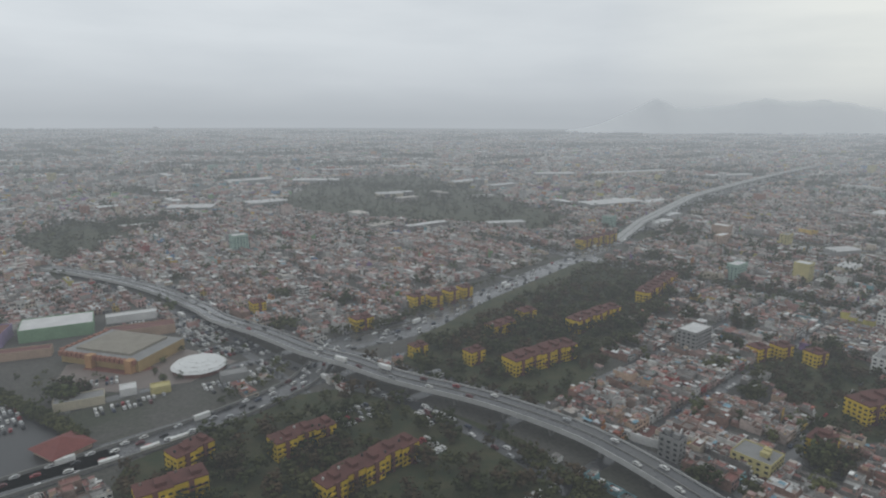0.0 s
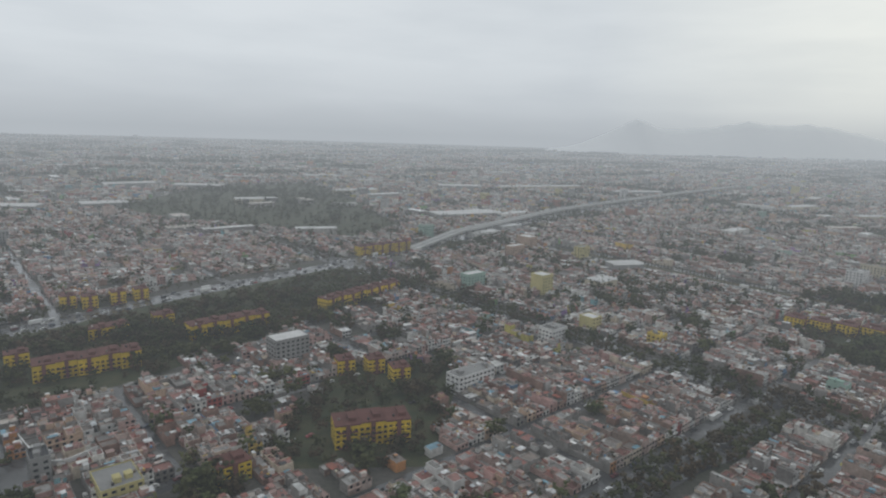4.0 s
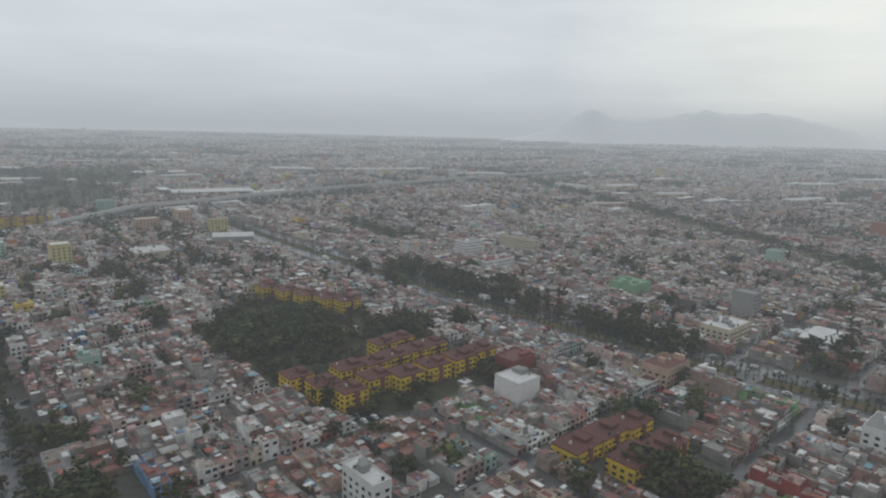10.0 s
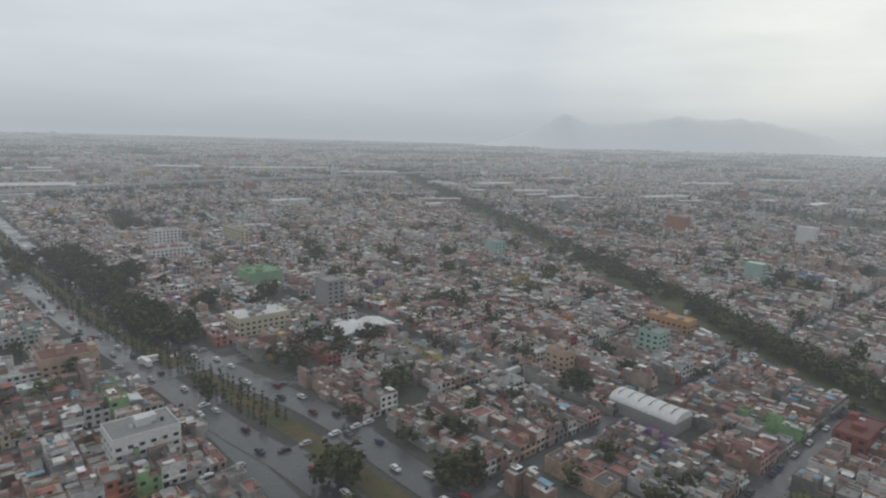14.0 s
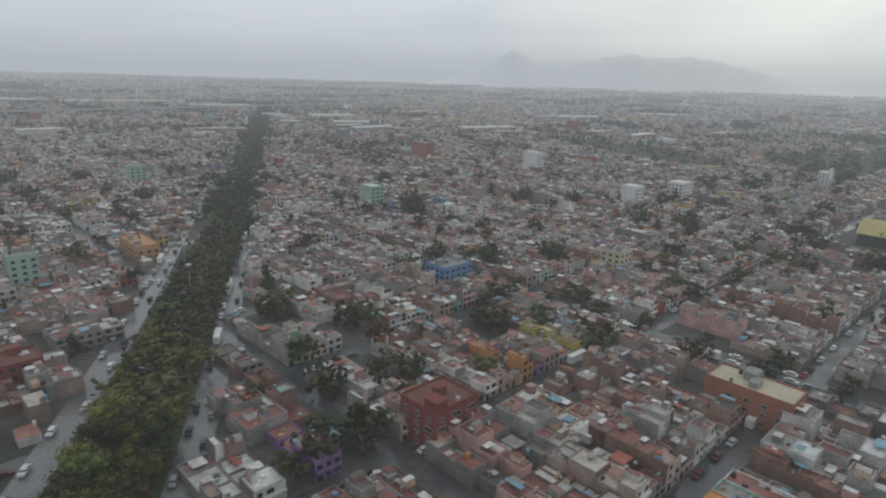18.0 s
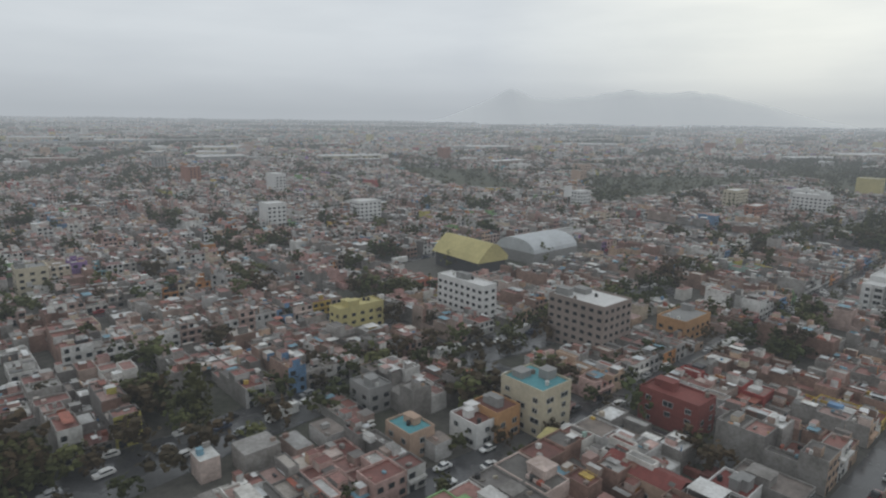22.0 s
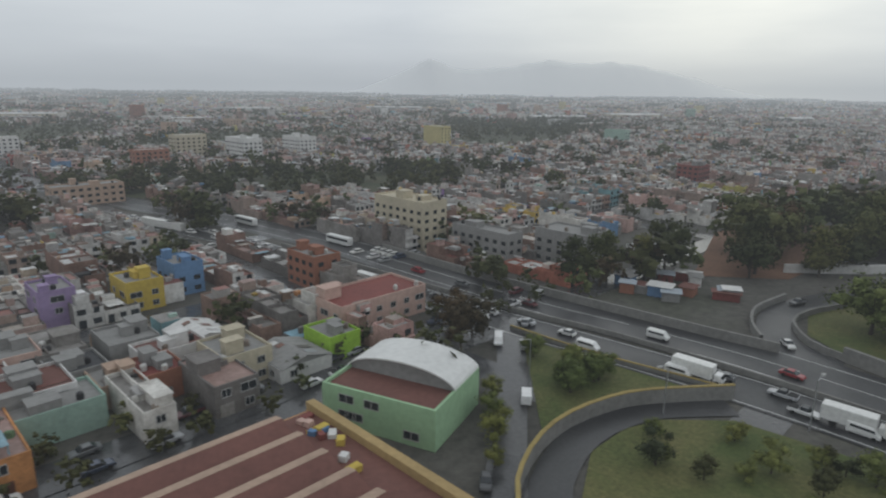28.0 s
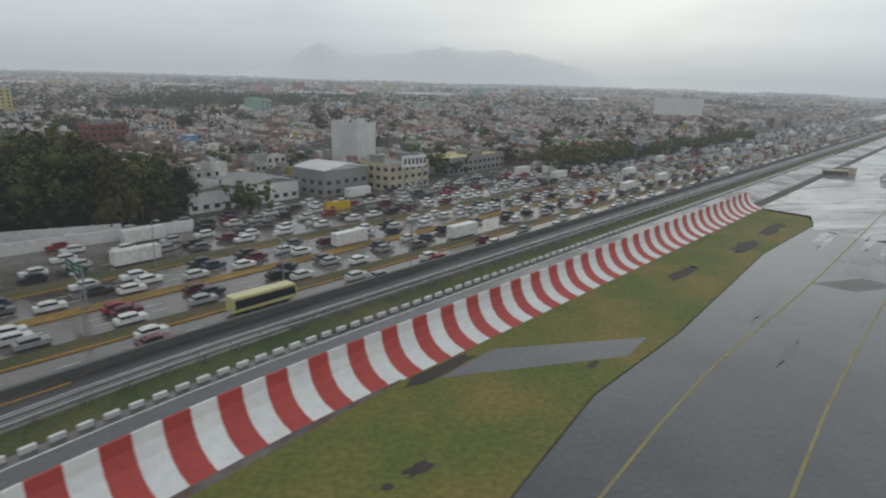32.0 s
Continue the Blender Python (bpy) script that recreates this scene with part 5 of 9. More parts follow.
# flyover
def flyover(pts, z_of, half, top):
    root = thing("flyover", "raised concrete flyover with kerbed parapets on columns", "flyover")
    line = smooth_line(pts, 5)
    d = np.cumsum(np.r_[0, np.linalg.norm(np.diff(line, axis=0), axis=1)])
    z = z_of(d)
    le, ri = ribbon(line, half, 0)
    li, rr = ribbon(line, half - 0.25, 0)
    dk, pl, pr, md = Batch(), Batch(), Batch(), Batch()
    for i in range(len(line) - 1):
        A, B, Cc, D = (*le[i], z[i]), (*le[i + 1], z[i + 1]), (*ri[i + 1], z[i + 1]), (*ri[i], z[i])
        lo = lambda v, q=1.0: (v[0], v[1], v[2] - q)
        up = lambda v, q=0.5: (v[0], v[1], v[2] + q)
        dk.quad(D, Cc, B, A, 0)
        dk.quad(A, B, lo(B), lo(A), 1)
        dk.quad(lo(D), lo(Cc), Cc, D, 1)
        dk.quad(lo(A), lo(B), lo(Cc), lo(D), 1)
        for e, f, bt in ((le, li, pl), (ri, rr, pr)):
            a0, a1, c0, c1 = (*e[i], z[i]), (*e[i + 1], z[i + 1]), (*f[i], z[i]), (*f[i + 1], z[i + 1])
            bt.quad(a0, a1, up(a1), up(a0))
            bt.quad(c1, c0, up(c0), up(c1))
            bt.quad(up(a0), up(a1), up(c1), up(c0))
        m0, m1 = line[i], line[i + 1]
        o = (le[i] - line[i]) / half * 0.12
        o2 = (le[i + 1] - line[i + 1]) / half * 0.12
        md.quad((*(m0 - o), z[i] + 0.3), (*(m1 - o2), z[i + 1] + 0.3), (*(m1 + o2), z[i + 1] + 0.3), (*(m0 + o), z[i] + 0.3))
        md.quad((*(m0 - o), z[i]), (*(m1 - o2), z[i + 1]), (*(m1 - o2), z[i + 1] + 0.3), (*(m0 - o), z[i] + 0.3))
        md.quad((*(m0 + o), z[i] + 0.3), (*(m1 + o2), z[i + 1] + 0.3), (*(m1 + o2), z[i + 1]), (*(m0 + o), z[i]))
    part("deck", dk.make("deck", [top, M_PALECONC]), root)
    part("parapet", pl.make("parapet", [M_PALECONC]), root)
    part("parapet", pr.make("parapet", [M_PALECONC]), root)
    part("median_barrier", md.make("median_barrier", [M_CONC]), root)
    b = Batch()
    b.box((0, 0), (1, 0), (0, 1), -0.5, 0.5, -0.5, 0.5, -6, -1.6, (0, 0))
    b.box((0, 0), (1, 0), (0, 1), -0.6, 0.6, -2.6, 2.6, -1.6, -1.0, (0, 0), under=True)
    col = b.make("column", [M_CONC])
    for i in range(0, len(line) - 1, 3):
        if z[i] < 3:
            continue
        t = line[i + 1] - line[i]
        ob = part("column", col, root)
        ob.matrix_basis = pose(*line[i], z[i], 0, 0, math.degrees(math.atan2(t[1], t[0])))


flyover(LINES["flyover"][0], lambda d: 5.0 - 4.4 * np.clip((190 - d) / 60, 0, 1) * 0.6, 4.0, M_ROAD)
flyover([(190, 420), (228, 462), (300, 545), (367, 620), (474, 716), (646, 862), (820, 1000)], lambda d: 0.4 + 6.4 * np.clip(d / 60, 0, 1), 4.6, M_PALECONC)
strip("road", smooth_line([(-140, 345), (-102, 306), (-54, 253), (-27, 219), (-2.5, 196), (20, 176), (45, 140), (60, 100), (80, 40)]), 2.6, 0.09, M_ROAD, 0, "wet surface road beside the flyover")
strip("road", smooth_line([(-120, 352), (-60, 285), (-28, 248), (0, 222), (25, 200), (50, 178), (72, 150), (90, 110), (110, 60)]), 3.0, 0.1, M_ROAD, 0, "wet surface road beside the flyover")

# boulevard and canal avenue: carriageways beside a planted median
for pts in ([(590, 1028), (633, 359), (643.5, 221), (649.5, 140), (652.2, 87), (653, 40), (654, -20)],
            [(622, 1028), (661, 360), (667.8, 155), (670, 118), (671, 85), (672, 40), (673, -20)]):
    lift += 0.006
    strip("road", smooth_line(pts), 2.3, lift, M_PALEROAD, 0, "pale wet grey boulevard carriageway")
strip("grass", smooth_line([(606, 1028), (647, 359), (656, 221), (659.5, 140), (661.5, 87), (662.5, 40), (663, -20)]), 6.8, 0.03, M_GRASS, 0, "dark grass median under boulevard trees", "grass")
for pts, hh in (([(292, 430), (369, 313), (417, 243), (454, 192), (489, 150), (513, 119.7), (531, 99), (560, 55), (590, 0)], 3.2),
                ([(308, 430), (385, 313), (434, 243), (472, 192), (506, 152), (532, 124), (549, 98), (580, 55), (610, 0)], 3.6)):
    lift += 0.006
    strip("road", smooth_line(pts), hh, lift, M_ROAD, 0, "wet grey avenue carriageway")
strip("grass", smooth_line([(300, 430), (377, 313), (425.5, 243), (463, 192), (498, 151), (523, 121.5), (540, 98), (570, 55), (600, 0)]), 2.4, 0.05, M_MEDIAN, 0, "grass and earth avenue median", "grass")
strip("road", smooth_line([(470, 135), (490, 147), (520, 167), (545, 185)]), 3.2, 0.16, M_ROAD, 0, "wet cross street at the avenue junction")

# dark concrete barrier along the slip road, and raised kerbs of the flyover's ramp
low_wall([hw(1018, -571.5), hw(1032, -564.5), hw(1044, -560.6), hw(1056, -558.2), hw(1068, -557.2), hw(1095, -556.6), hw(1200, -556.6), hw(1420, -556.6)], 0.5, plain("dark_wet_concrete", (0.1, 0.1, 0.098), 0.6, 0, 0.3), "low dark concrete barrier along the slip road", 0.35, None, 4.0)
strip("kerb", smooth_line([hw(1018, -572.6), hw(1032, -565.6), hw(1044, -561.6), hw(1056, -559.0), hw(1070, -558.0)]), 0.12, 0.09, M_KERB, 0, "worn yellow edge line", "line")
for off in (-4.6, 4.6):
    le_, _ = ribbon(smooth_line(LINES["ramp"][0], 4), off, 0)
    low_wall([tuple(p) for p in le_[::3]], 0.9, M_CONC, "pale concrete parapet of a curving ramp", 0.4, None, 4.0)
BYP_MARK = Batch()
for line_, offs in ((BYPASS_FAR, (-3.6, 0.0, 3.6)), (BYPASS_NEAR, (-2.9, 2.9))):
    for off in offs:
        ln_ = smooth_line(line_, 2)
        a_, _ = ribbon(ln_, off - 0.07, 0)
        c_, _ = ribbon(ln_, off + 0.07, 0)
        for i in range(len(a_) - 1):
            if off or i % 9:
                BYP_MARK.quad((*a_[i], 0.1), (*a_[i + 1], 0.1), (*c_[i + 1], 0.1), (*c_[i], 0.1))
tagged(new("road_marking", BYP_MARK.make("road_marking", [M_LINE])), "white lane lines of the dual carriageway", "road marking", "", "structure")

# ---- trees ----
def lobe_quads(r, x, y, z, rad, sub):
    """A rough leafy core: a cube blown up to an uneven ball."""
    out = []
    for ax in range(3):
        for sg in (-1, 1):
            for i in range(sub):
                for j in range(sub):
                    q = []
                    for a, b in ((i, j), (i + 1, j), (i + 1, j + 1), (i, j + 1)):
                        p = np.zeros(3)
                        p[ax], p[(ax + 1) % 3], p[(ax + 2) % 3] = sg, 2 * a / sub - 1, (2 * b / sub - 1) * sg
                        p /= np.linalg.norm(p)
                        k = 0.86 + 0.2 * math.sin(5 * p[0] + 9 * x) * math.cos(4 * p[1] + 7 * z)
                        q.append(np.array([x, y, z]) + p * rad * k * (1, 1, 0.82))
                    out.append(q)
    return out


def crown_quads(r, kind, n, size, sub=2):
    """Leaf clumps of a crown of height about 1 above its trunk, as loose tilted plates on a few lobes."""
    lobes = []
    if kind == "tall":
        for k in range(6):
            lobes.append((r.uniform(-0.12, 0.12), r.uniform(-0.12, 0.12), 0.26 + 0.13 * k, 0.23 - 0.02 * k + r.uniform(-0.03, 0.04)))
    elif kind == "spire":
        for k in range(7):
            lobes.append((0, 0, 0.1 + 0.13 * k, 0.13 - 0.013 * k))
    else:
        lobes.append((0, 0, 0.58, 0.3))
        for k in range(12):
            a = r.uniform(0, 2 * math.pi)
            q = r.uniform(0.14, 0.4)
            lobes.append((q * math.cos(a), q * math.sin(a), r.uniform(0.28, 0.88), r.uniform(0.09, 0.23)))
    out = []
    for x, y, z, rad in lobes:
        out += lobe_quads(r, x, y, z, rad * 0.66, sub)
    for i in range(n):
        x, y, z, rad = lobes[r.randint(len(lobes))]
        d = r.normal(size=3)
        d /= np.linalg.norm(d)
        p = np.array([x, y, z]) + d * rad * r.uniform(0.6, 1.42) * (1, 1, 0.84)
        if p[2] < 0.1:
            continue
        nr = d + r.normal(size=3) * 0.5 + (0, 0, 0.35)
        nr /= np.linalg.norm(nr)
        t = np.cross(nr, r.normal(size=3))
        t /= np.linalg.norm(t)
        s = np.cross(nr, t)
        a, b = size * r.uniform(0.6, 1.25), size * r.uniform(0.5, 1.1)
        dip = nr * size * 0.35
        out.append((p - t * a - dip * r.rand(), p - s * b, p + t * a - dip * r.rand(), p + s * b * 0.8))
    return np.array(out)


def limb(b, p, q, r0, r1, n=5):
    p, q = Vector(p), Vector(q)
    d = (q - p).normalized()
    s = d.orthogonal().normalized()
    t = d.cross(s)
    ring = [(math.cos(2 * math.pi * k / n), math.sin(2 * math.pi * k / n)) for k in range(n)]
    lo = [p + (s * c + t * e) * r0 for c, e in ring]
    hi = [q + (s * c + t * e) * r1 for c, e in ring]
    for k in range(n):
        j = (k + 1) % n
        b.quad(tuple(lo[k]), tuple(lo[j]), tuple(hi[j]), tuple(hi[k]))


def tree_template(r, kind, leaf, n, size):
    b = Batch()
    limb(b, (0, 0, 0), (0.01, 0.01, 0.22), 0.03, 0.022, 6)
    limb(b, (0.01, 0.01, 0.22), (0.02, -0.01, 0.5), 0.022, 0.012)
    if kind == "round":
        for k in range(5):
            a = 2 * math.pi * k / 5 + r.uniform(-0.4, 0.4)
            limb(b, (0.01, 0.01, 0.2 + 0.05 * k), (0.26 * math.cos(a), 0.26 * math.sin(a), 0.5 + 0.06 * k), 0.014, 0.005, 4)
    else:
        for k in range(4):
            a = r.uniform(0, 6.28)
            limb(b, (0.01, 0, 0.3 + 0.1 * k), (0.12 * math.cos(a), 0.12 * math.sin(a), 0.42 + 0.1 * k), 0.01, 0.004, 4)
    trunk = b.make("trunk", [M_BARK])
    q = crown_quads(r, kind, n, size, 3)
    crown = quads_mesh("crown", q, [leaf], np.zeros(len(q)))
    return trunk, crown


rt = np.random.RandomState(77)
TREES = {
    "dark": [tree_template(rt, "round", M_LEAF, 900, 0.034) for _ in range(4)] + [tree_template(rt, "tall", M_LEAF, 700, 0.032)],
    "yellow": [tree_template(rt, "round", M_LEAF_Y, 900, 0.034) for _ in range(4)],
    "russet": [tree_template(rt, "round", M_LEAF_R, 900, 0.034) for _ in range(3)],
    "green": [tree_template(rt, "round", foliage("fresh_leaves", (0.064, 0.087, 0.028), (0.182, 0.212, 0.074)), 1500, 0.029) for _ in range(3)],
    "olive": [tree_template(rt, "round", M_LEAF_G, 1300, 0.03) for _ in range(2)] + [tree_template(rt, "tall", M_LEAF_G, 1000, 0.03) for _ in range(2)],
    "tall": [tree_template(rt, "tall", M_LEAF, 700, 0.032) for _ in range(3)],
    "spire": [tree_template(rt, "spire", M_LEAF, 240, 0.03) for _ in range(2)],
}
TREE_LABEL = {"dark": "broad tree with dark green leaves", "yellow": "broad tree with yellow-green leaves", "russet": "broad tree with brownish thinning leaves",
              "green": "bushy tree with fresh green leaves", "olive": "tall tree with thin olive green leaves", "tall": "tall slender dark green tree", "spire": "narrow dark cypress tree"}
TREE_CAT = {}
for kind in TREES:
    TREE_CAT[kind] = "tree"
tree_count = 0


def plant(kind, x, y, h, r=rt):
    """One tree of its own."""
    global tree_count
    tree_count += 1
    trunk, crown = TREES[kind][r.randint(len(TREES[kind]))]
    w = h * r.uniform(0.85, 1.2)
    ob = thing("tree", TREE_LABEL[kind], "tree", "city trees")
    ob.matrix_basis = pose(x, y, 0, 0, 0, r.uniform(0, 360)) @ Matrix.Diagonal((w, w, h, 1))
    part("trunk", trunk, ob)
    part("crown", crown, ob)


SMALL = {k: [crown_quads(np.random.RandomState(90 + i), "tall" if k == "tall" else "spire" if k == "spire" else "round", 54 if k != "spire" else 18, 0.085, 1) for i in range(5)]
         for k in ("dark", "yellow", "russet", "green", "olive", "tall", "spire")}
FAR_TREES = {k: [q[:30] if k != "spire" else q[:42] for q in v] for k, v in SMALL.items()}
FAR_TREES = {k: [np.concatenate([q, SMALL[k][i][-16:]]) for i, q in enumerate(v)] for k, v in FAR_TREES.items()}
LEAF_OF = {"dark": M_LEAF, "yellow": M_LEAF_Y, "russet": M_LEAF_R, "green": M_LEAF_G, "olive": M_LEAF_G, "tall": M_LEAF, "spire": M_LEAF}
WOODS = {k: [] for k in SMALL}


def wood(kind, x, y, h, r=rt):
    """A tree of the joined woods."""
    q = (SMALL if y < 300 else FAR_TREES)[kind][r.randint(5)]
    a = r.uniform(0, 6.28)
    c, s = math.cos(a), math.sin(a)
    w = h * r.uniform(0.9, 1.25)
    o = np.empty_like(q)
    o[..., 0] = x + w * (q[..., 0] * c - q[..., 1] * s)
    o[..., 1] = y + w * (q[..., 0] * s + q[..., 1] * c)
    o[..., 2] = h * (q[..., 2] - 0.08)
    WOODS[kind].append(o)


def scatter(poly, n, r=rt):
    p = np.array(poly, float)
    lo, hi = p.min(0), p.max(0)
    out = []
    while len(out) < n:
        c = lo + r.rand(4 * n + 8, 2) * (hi - lo)
        out += list(c[inside(poly, c)])
    return out[:n]


def beside(pts, step, offs, jitter=1.0, r=rt):
    line = smooth_line(pts, 3)
    d = np.r_[0, np.cumsum(np.linalg.norm(np.diff(line, axis=0), axis=1))]
    out = []
    for off in offs:
        le, _ = ribbon(line, off, 0)
        for s in np.arange(0, d[-1], step):
            out.append((np.interp(s + r.uniform(-0.3, 0.3) * step, d, le[:, 0]) + r.uniform(-jitter, jitter), np.interp(s, d, le[:, 1]) + r.uniform(-jitter, jitter)))
    return out


def near_path(x, y):
    return math.hypot(y, 89 - 0.0577 * x) < (100 if x > 640 else 118)


AVENUE_CLEAR = np.array(LINES["avenue"][0][1:8]) + (4.0, -6.0)


def grow(places, kinds, h0, h1, r=rt):
    """Trees of these kinds at the places that no road takes up."""
    P = np.array(places, float).reshape(-1, 2)
    if not len(P):
        return
    shut = (P[:, 1] < 12) | near_line(AVENUE_CLEAR, P, 12) | near_line(LINES["ramp"][0], P, 8.5) | near_line(LINES["flyover"][0], P, 7.5)
    for x, y in P[~shut]:
        kind = kinds[r.randint(len(kinds))]
        h = r.uniform(h0, h1)
        if near_path(x, y) and tree_count < 240:
            plant(kind, x, y, h)
        else:
            wood(kind, x, y, h)


# woods and parks
grow(scatter([(1113, 92), (1131, 88), (1152, 112), (1186, 118), (1200, 92), (1188, 85), (1160, 86), (1142, 90), (1122, 88)], 52), ("olive", "olive", "dark", "olive", "russet"), 8.5, 12)
grow([(1104.5, 82), (1108, 84.5), (1112, 86), (1117, 83.5), (1121.5, 85), (1134, 81), (1136.5, 83), (1146, 80), (1149.5, 82), (1153, 81)], ("olive", "dark", "olive"), 7, 10)
grow(scatter([(1170, 84), (1184, 84), (1196, 92), (1202, 104), (1194, 118), (1180, 110)], 26), ("dark", "olive", "dark"), 8, 11)
grow(scatter([(1188, 80), (1200, 82.5), (1208, 86), (1209, 93), (1198, 92)], 16), ("olive", "dark"), 8, 10.5)
grow(scatter([(1186, 76), (1200, 86), (1212, 96), (1208, 88), (1192, 78)], 9), ("olive", "dark"), 6, 8)
grow(scatter([(1129, 54), (1131, 44), (1138, 33), (1150, 38), (1160, 47), (1162.5, 56), (1152, 64), (1138, 65)], 64), ("green", "green", "green", "yellow"), 5.5, 8.2)
grow(scatter([(1089.5, 63), (1087, 50), (1091, 49), (1096, 54)], 15), ("green",), 1.8, 3.2)
grow(scatter([(1090, 40), (1096, 43), (1103, 41), (1112, 29), (1105, 22)], 18), ("green", "dark"), 1.4, 3.0)
grow([(1083, 68), (1084.5, 65.5), (1082.5, 63)], ("russet",), 5, 6)
grow([(1080.8, 44), (1081.5, 47), (1082.6, 51), (1079.5, 40)], ("green",), 2, 3)
grow(scatter([(60, 262), (145, 350), (205, 335), (122, 236), (87, 205), (50, 215), (25, 228)], 420), ("dark", "dark", "russet"), 4, 7)
grow(scatter([(-30, 192), (0, 197), (25, 176), (45, 152), (62, 122), (72, 60), (20, 60), (-12, 120), (-45, 165)], 230), ("dark", "dark", "dark", "russet"), 4.5, 7)
grow(scatter([(-60, 150), (-20, 165), (15, 150), (10, 110), (-60, 100)], 120), ("dark", "russet"), 3, 5)
grow(scatter([(-118, 214), (-100, 200), (-62, 184), (-44, 214), (-40, 246), (-80, 262), (-112, 236)], 34), ("dark", "green"), 2.0, 3.6)
grow(beside([(-34, 232), (-28, 214), (-45, 182), (-70, 160)], 5, (-2, 2)), ("dark", "green"), 2.6, 4.2)
grow(beside([(-124, 208), (-112, 199), (-89, 180.3), (-76, 168)], 1.8, (-1.4, 0.0, 1.4), 0.5), ("green", "dark"), 2.6, 3.8)
grow(beside(LINES["tree_avenue"][0], 4.6, (-5.0, 4.6), 1.4), ("russet", "dark", "dark"), 3.6, 6.2)
grow(beside(LINES["tree_avenue"][0], 11, (0.0,), 1.2), ("russet", "dark"), 3, 5)
grow(beside(LINES["cross"][0], 3.6, (-3, 3)), ("russet", "dark"), 4, 6)
grow(beside(LINES["avenue"][0][1:6], 5, (11,)), ("dark",), 4, 6)
grow(scatter([(333, 200), (352, 172), (384, 186), (370, 224)], 70), ("dark", "dark", "green"), 4.5, 7)
grow(scatter([(400, 290), (412, 300), (480, 192), (501, 178), (488, 168), (470, 186)], 150), ("dark", "tall"), 5, 8)
grow(beside(LINES["canal_avenue"][0][:6], 2.4, (-2.2, 2.2), 0.3), ("spire",), 3.2, 4.6)
grow(scatter([(520, 160), (545, 150), (550, 168), (530, 178)], 14), ("dark", "russet"), 5, 7)
grow([(470, 105), (452, 128), (443, 132), (505, 92), (548, 110), (556, 96), (562, 122), (577, 118), (538, 88), (585, 100)], ("dark", "green"), 4, 6)
blv = [(606, 1028), (647, 359), (656, 221), (659.5, 140), (661.5, 87), (662.5, 40)]
for x, y in beside(blv, 3.0, (-2.6, -0.4, 2.4, 4.8), 1.2):
    q = rt.rand()
    if y > 190:
        if rt.rand() < 0.45:
            continue
        x += rt.normal() * 5
    k = ("yellow" if q < 0.45 else "green" if q < 0.7 else "russet" if q < 0.85 else "dark") if y < 120 else ("russet" if q < 0.3 else "green" if q < 0.45 else "dark") if y < 190 else "dark"
    if near_path(x, y):
        plant(k, x, y, rt.uniform(3.6, 6.6))
    else:
        wood(k, x, y, rt.uniform(3.8, 6.6))
grow(beside(LINES["tree_street"][0], 5.4, (-3.8, 3.6), 1.0), ("dark", "dark", "green", "russet"), 3.6, 6)
grow(beside(LINES["street_m"][0], 9, (2.6, -2.6), 0.4), ("dark", "dark", "green"), 2.8, 4.4)
grow(beside(LINES["street_e"][0], 10, (2.6, -2.6), 0.4), ("dark", "dark", "russet"), 2.8, 4.4)
grow(beside(LINES["street_w"][0], 12, (-2.8, 2.8), 0.5), ("dark",), 3.5, 5)
grow(beside(LINES["market_street"][0][1:], 5.2, (2.6, -2.6), 0.5), ("dark", "green", "dark"), 2.0, 3.4)
grow([(983, 38), (986, 41), (980, 42), (988, 36), (991, 40), (984, 45), (976, 38), (979, 35), (992, 44)], ("dark",), 4, 5.6)
grow(scatter([(1172, 63), (1180, 65), (1186, 69), (1184, 73), (1175, 72), (1169, 68)], 22), ("olive", "dark", "olive"), 5.5, 8)
RECTS = []
for x_, y_, g_, ln_, dp_, _h in FLATS:
    fu, fv = axes(g_)
    RECTS.append([(x_ + fu[0] * i * (ln_ / 2 + 1.5) + fv[0] * j * (dp_ / 2 + 1.5), y_ + fu[1] * i * (ln_ / 2 + 1.5) + fv[1] * j * (dp_ / 2 + 1.5)) for i, j in ((-1, -1), (1, -1), (1, 1), (-1, 1))])
for poly, n, h1 in ((SPACES[2], 420, 5.2), (SPACES[3], 150, 5.0), (SPACES[1], 110, 5.2), (SPACES[4], 230, 5.4)):
    P = np.array(scatter(poly, n))
    hit = near_line(LINES["flyover"][0], P, 6.5)
    for rc_ in RECTS:
        hit |= inside(rc_, P)
    grow([tuple(p) for p in P[~hit]], ("russet", "dark", "russet", "dark"), 3.0, h1)
grow([(1007, 141), (1012, 134), (1009, 137), (1004, 182), (1011, 192), (1016, 188), (1045, 129), (1047, 131), (1043, 133), (1051, 199), (1056, 203), (1116, 83), (1137, 86), (1146, 82), (1141, 88)], ("tall", "dark"), 7, 10)
grow([(834, 98), (837, 95), (841, 99), (845, 97), (849, 100), (843, 143), (871, 88.5), (873, 86), (881, 76), (884, 78), (892, 94), (927, 106), (913, 146), (917, 149), (844, 246), (799, 198)], ("dark", "dark", "russet", "green"), 4.5, 6.5)
grow([(1218, 92), (1219.5, 90)], ("green",), 5, 6)
grow([(1104, 78), (1107.5, 79), (1110, 81.5), (1113, 83), (1116.5, 84.5), (1120, 82), (1124, 84), (1109, 84), (1118, 87)][::2], ("russet", "olive"), 5, 7.5)
grow(scatter([(1278, 126), (1320, 150), (1326, 144), (1284, 120)], 26), ("green", "green", "olive"), 4.8, 6.6)
grow([(1291, 128), (1288, 124), (1262, 134), (1266, 138), (1257, 130), (1330, 165), (1340, 172), (1348, 178), (1362, 176), (1225, 128), (1221, 132), (1230, 130), (1216, 128), (1400, 200), (1412, 214), (1392, 210)], ("olive", "dark", "green"), 5, 7)
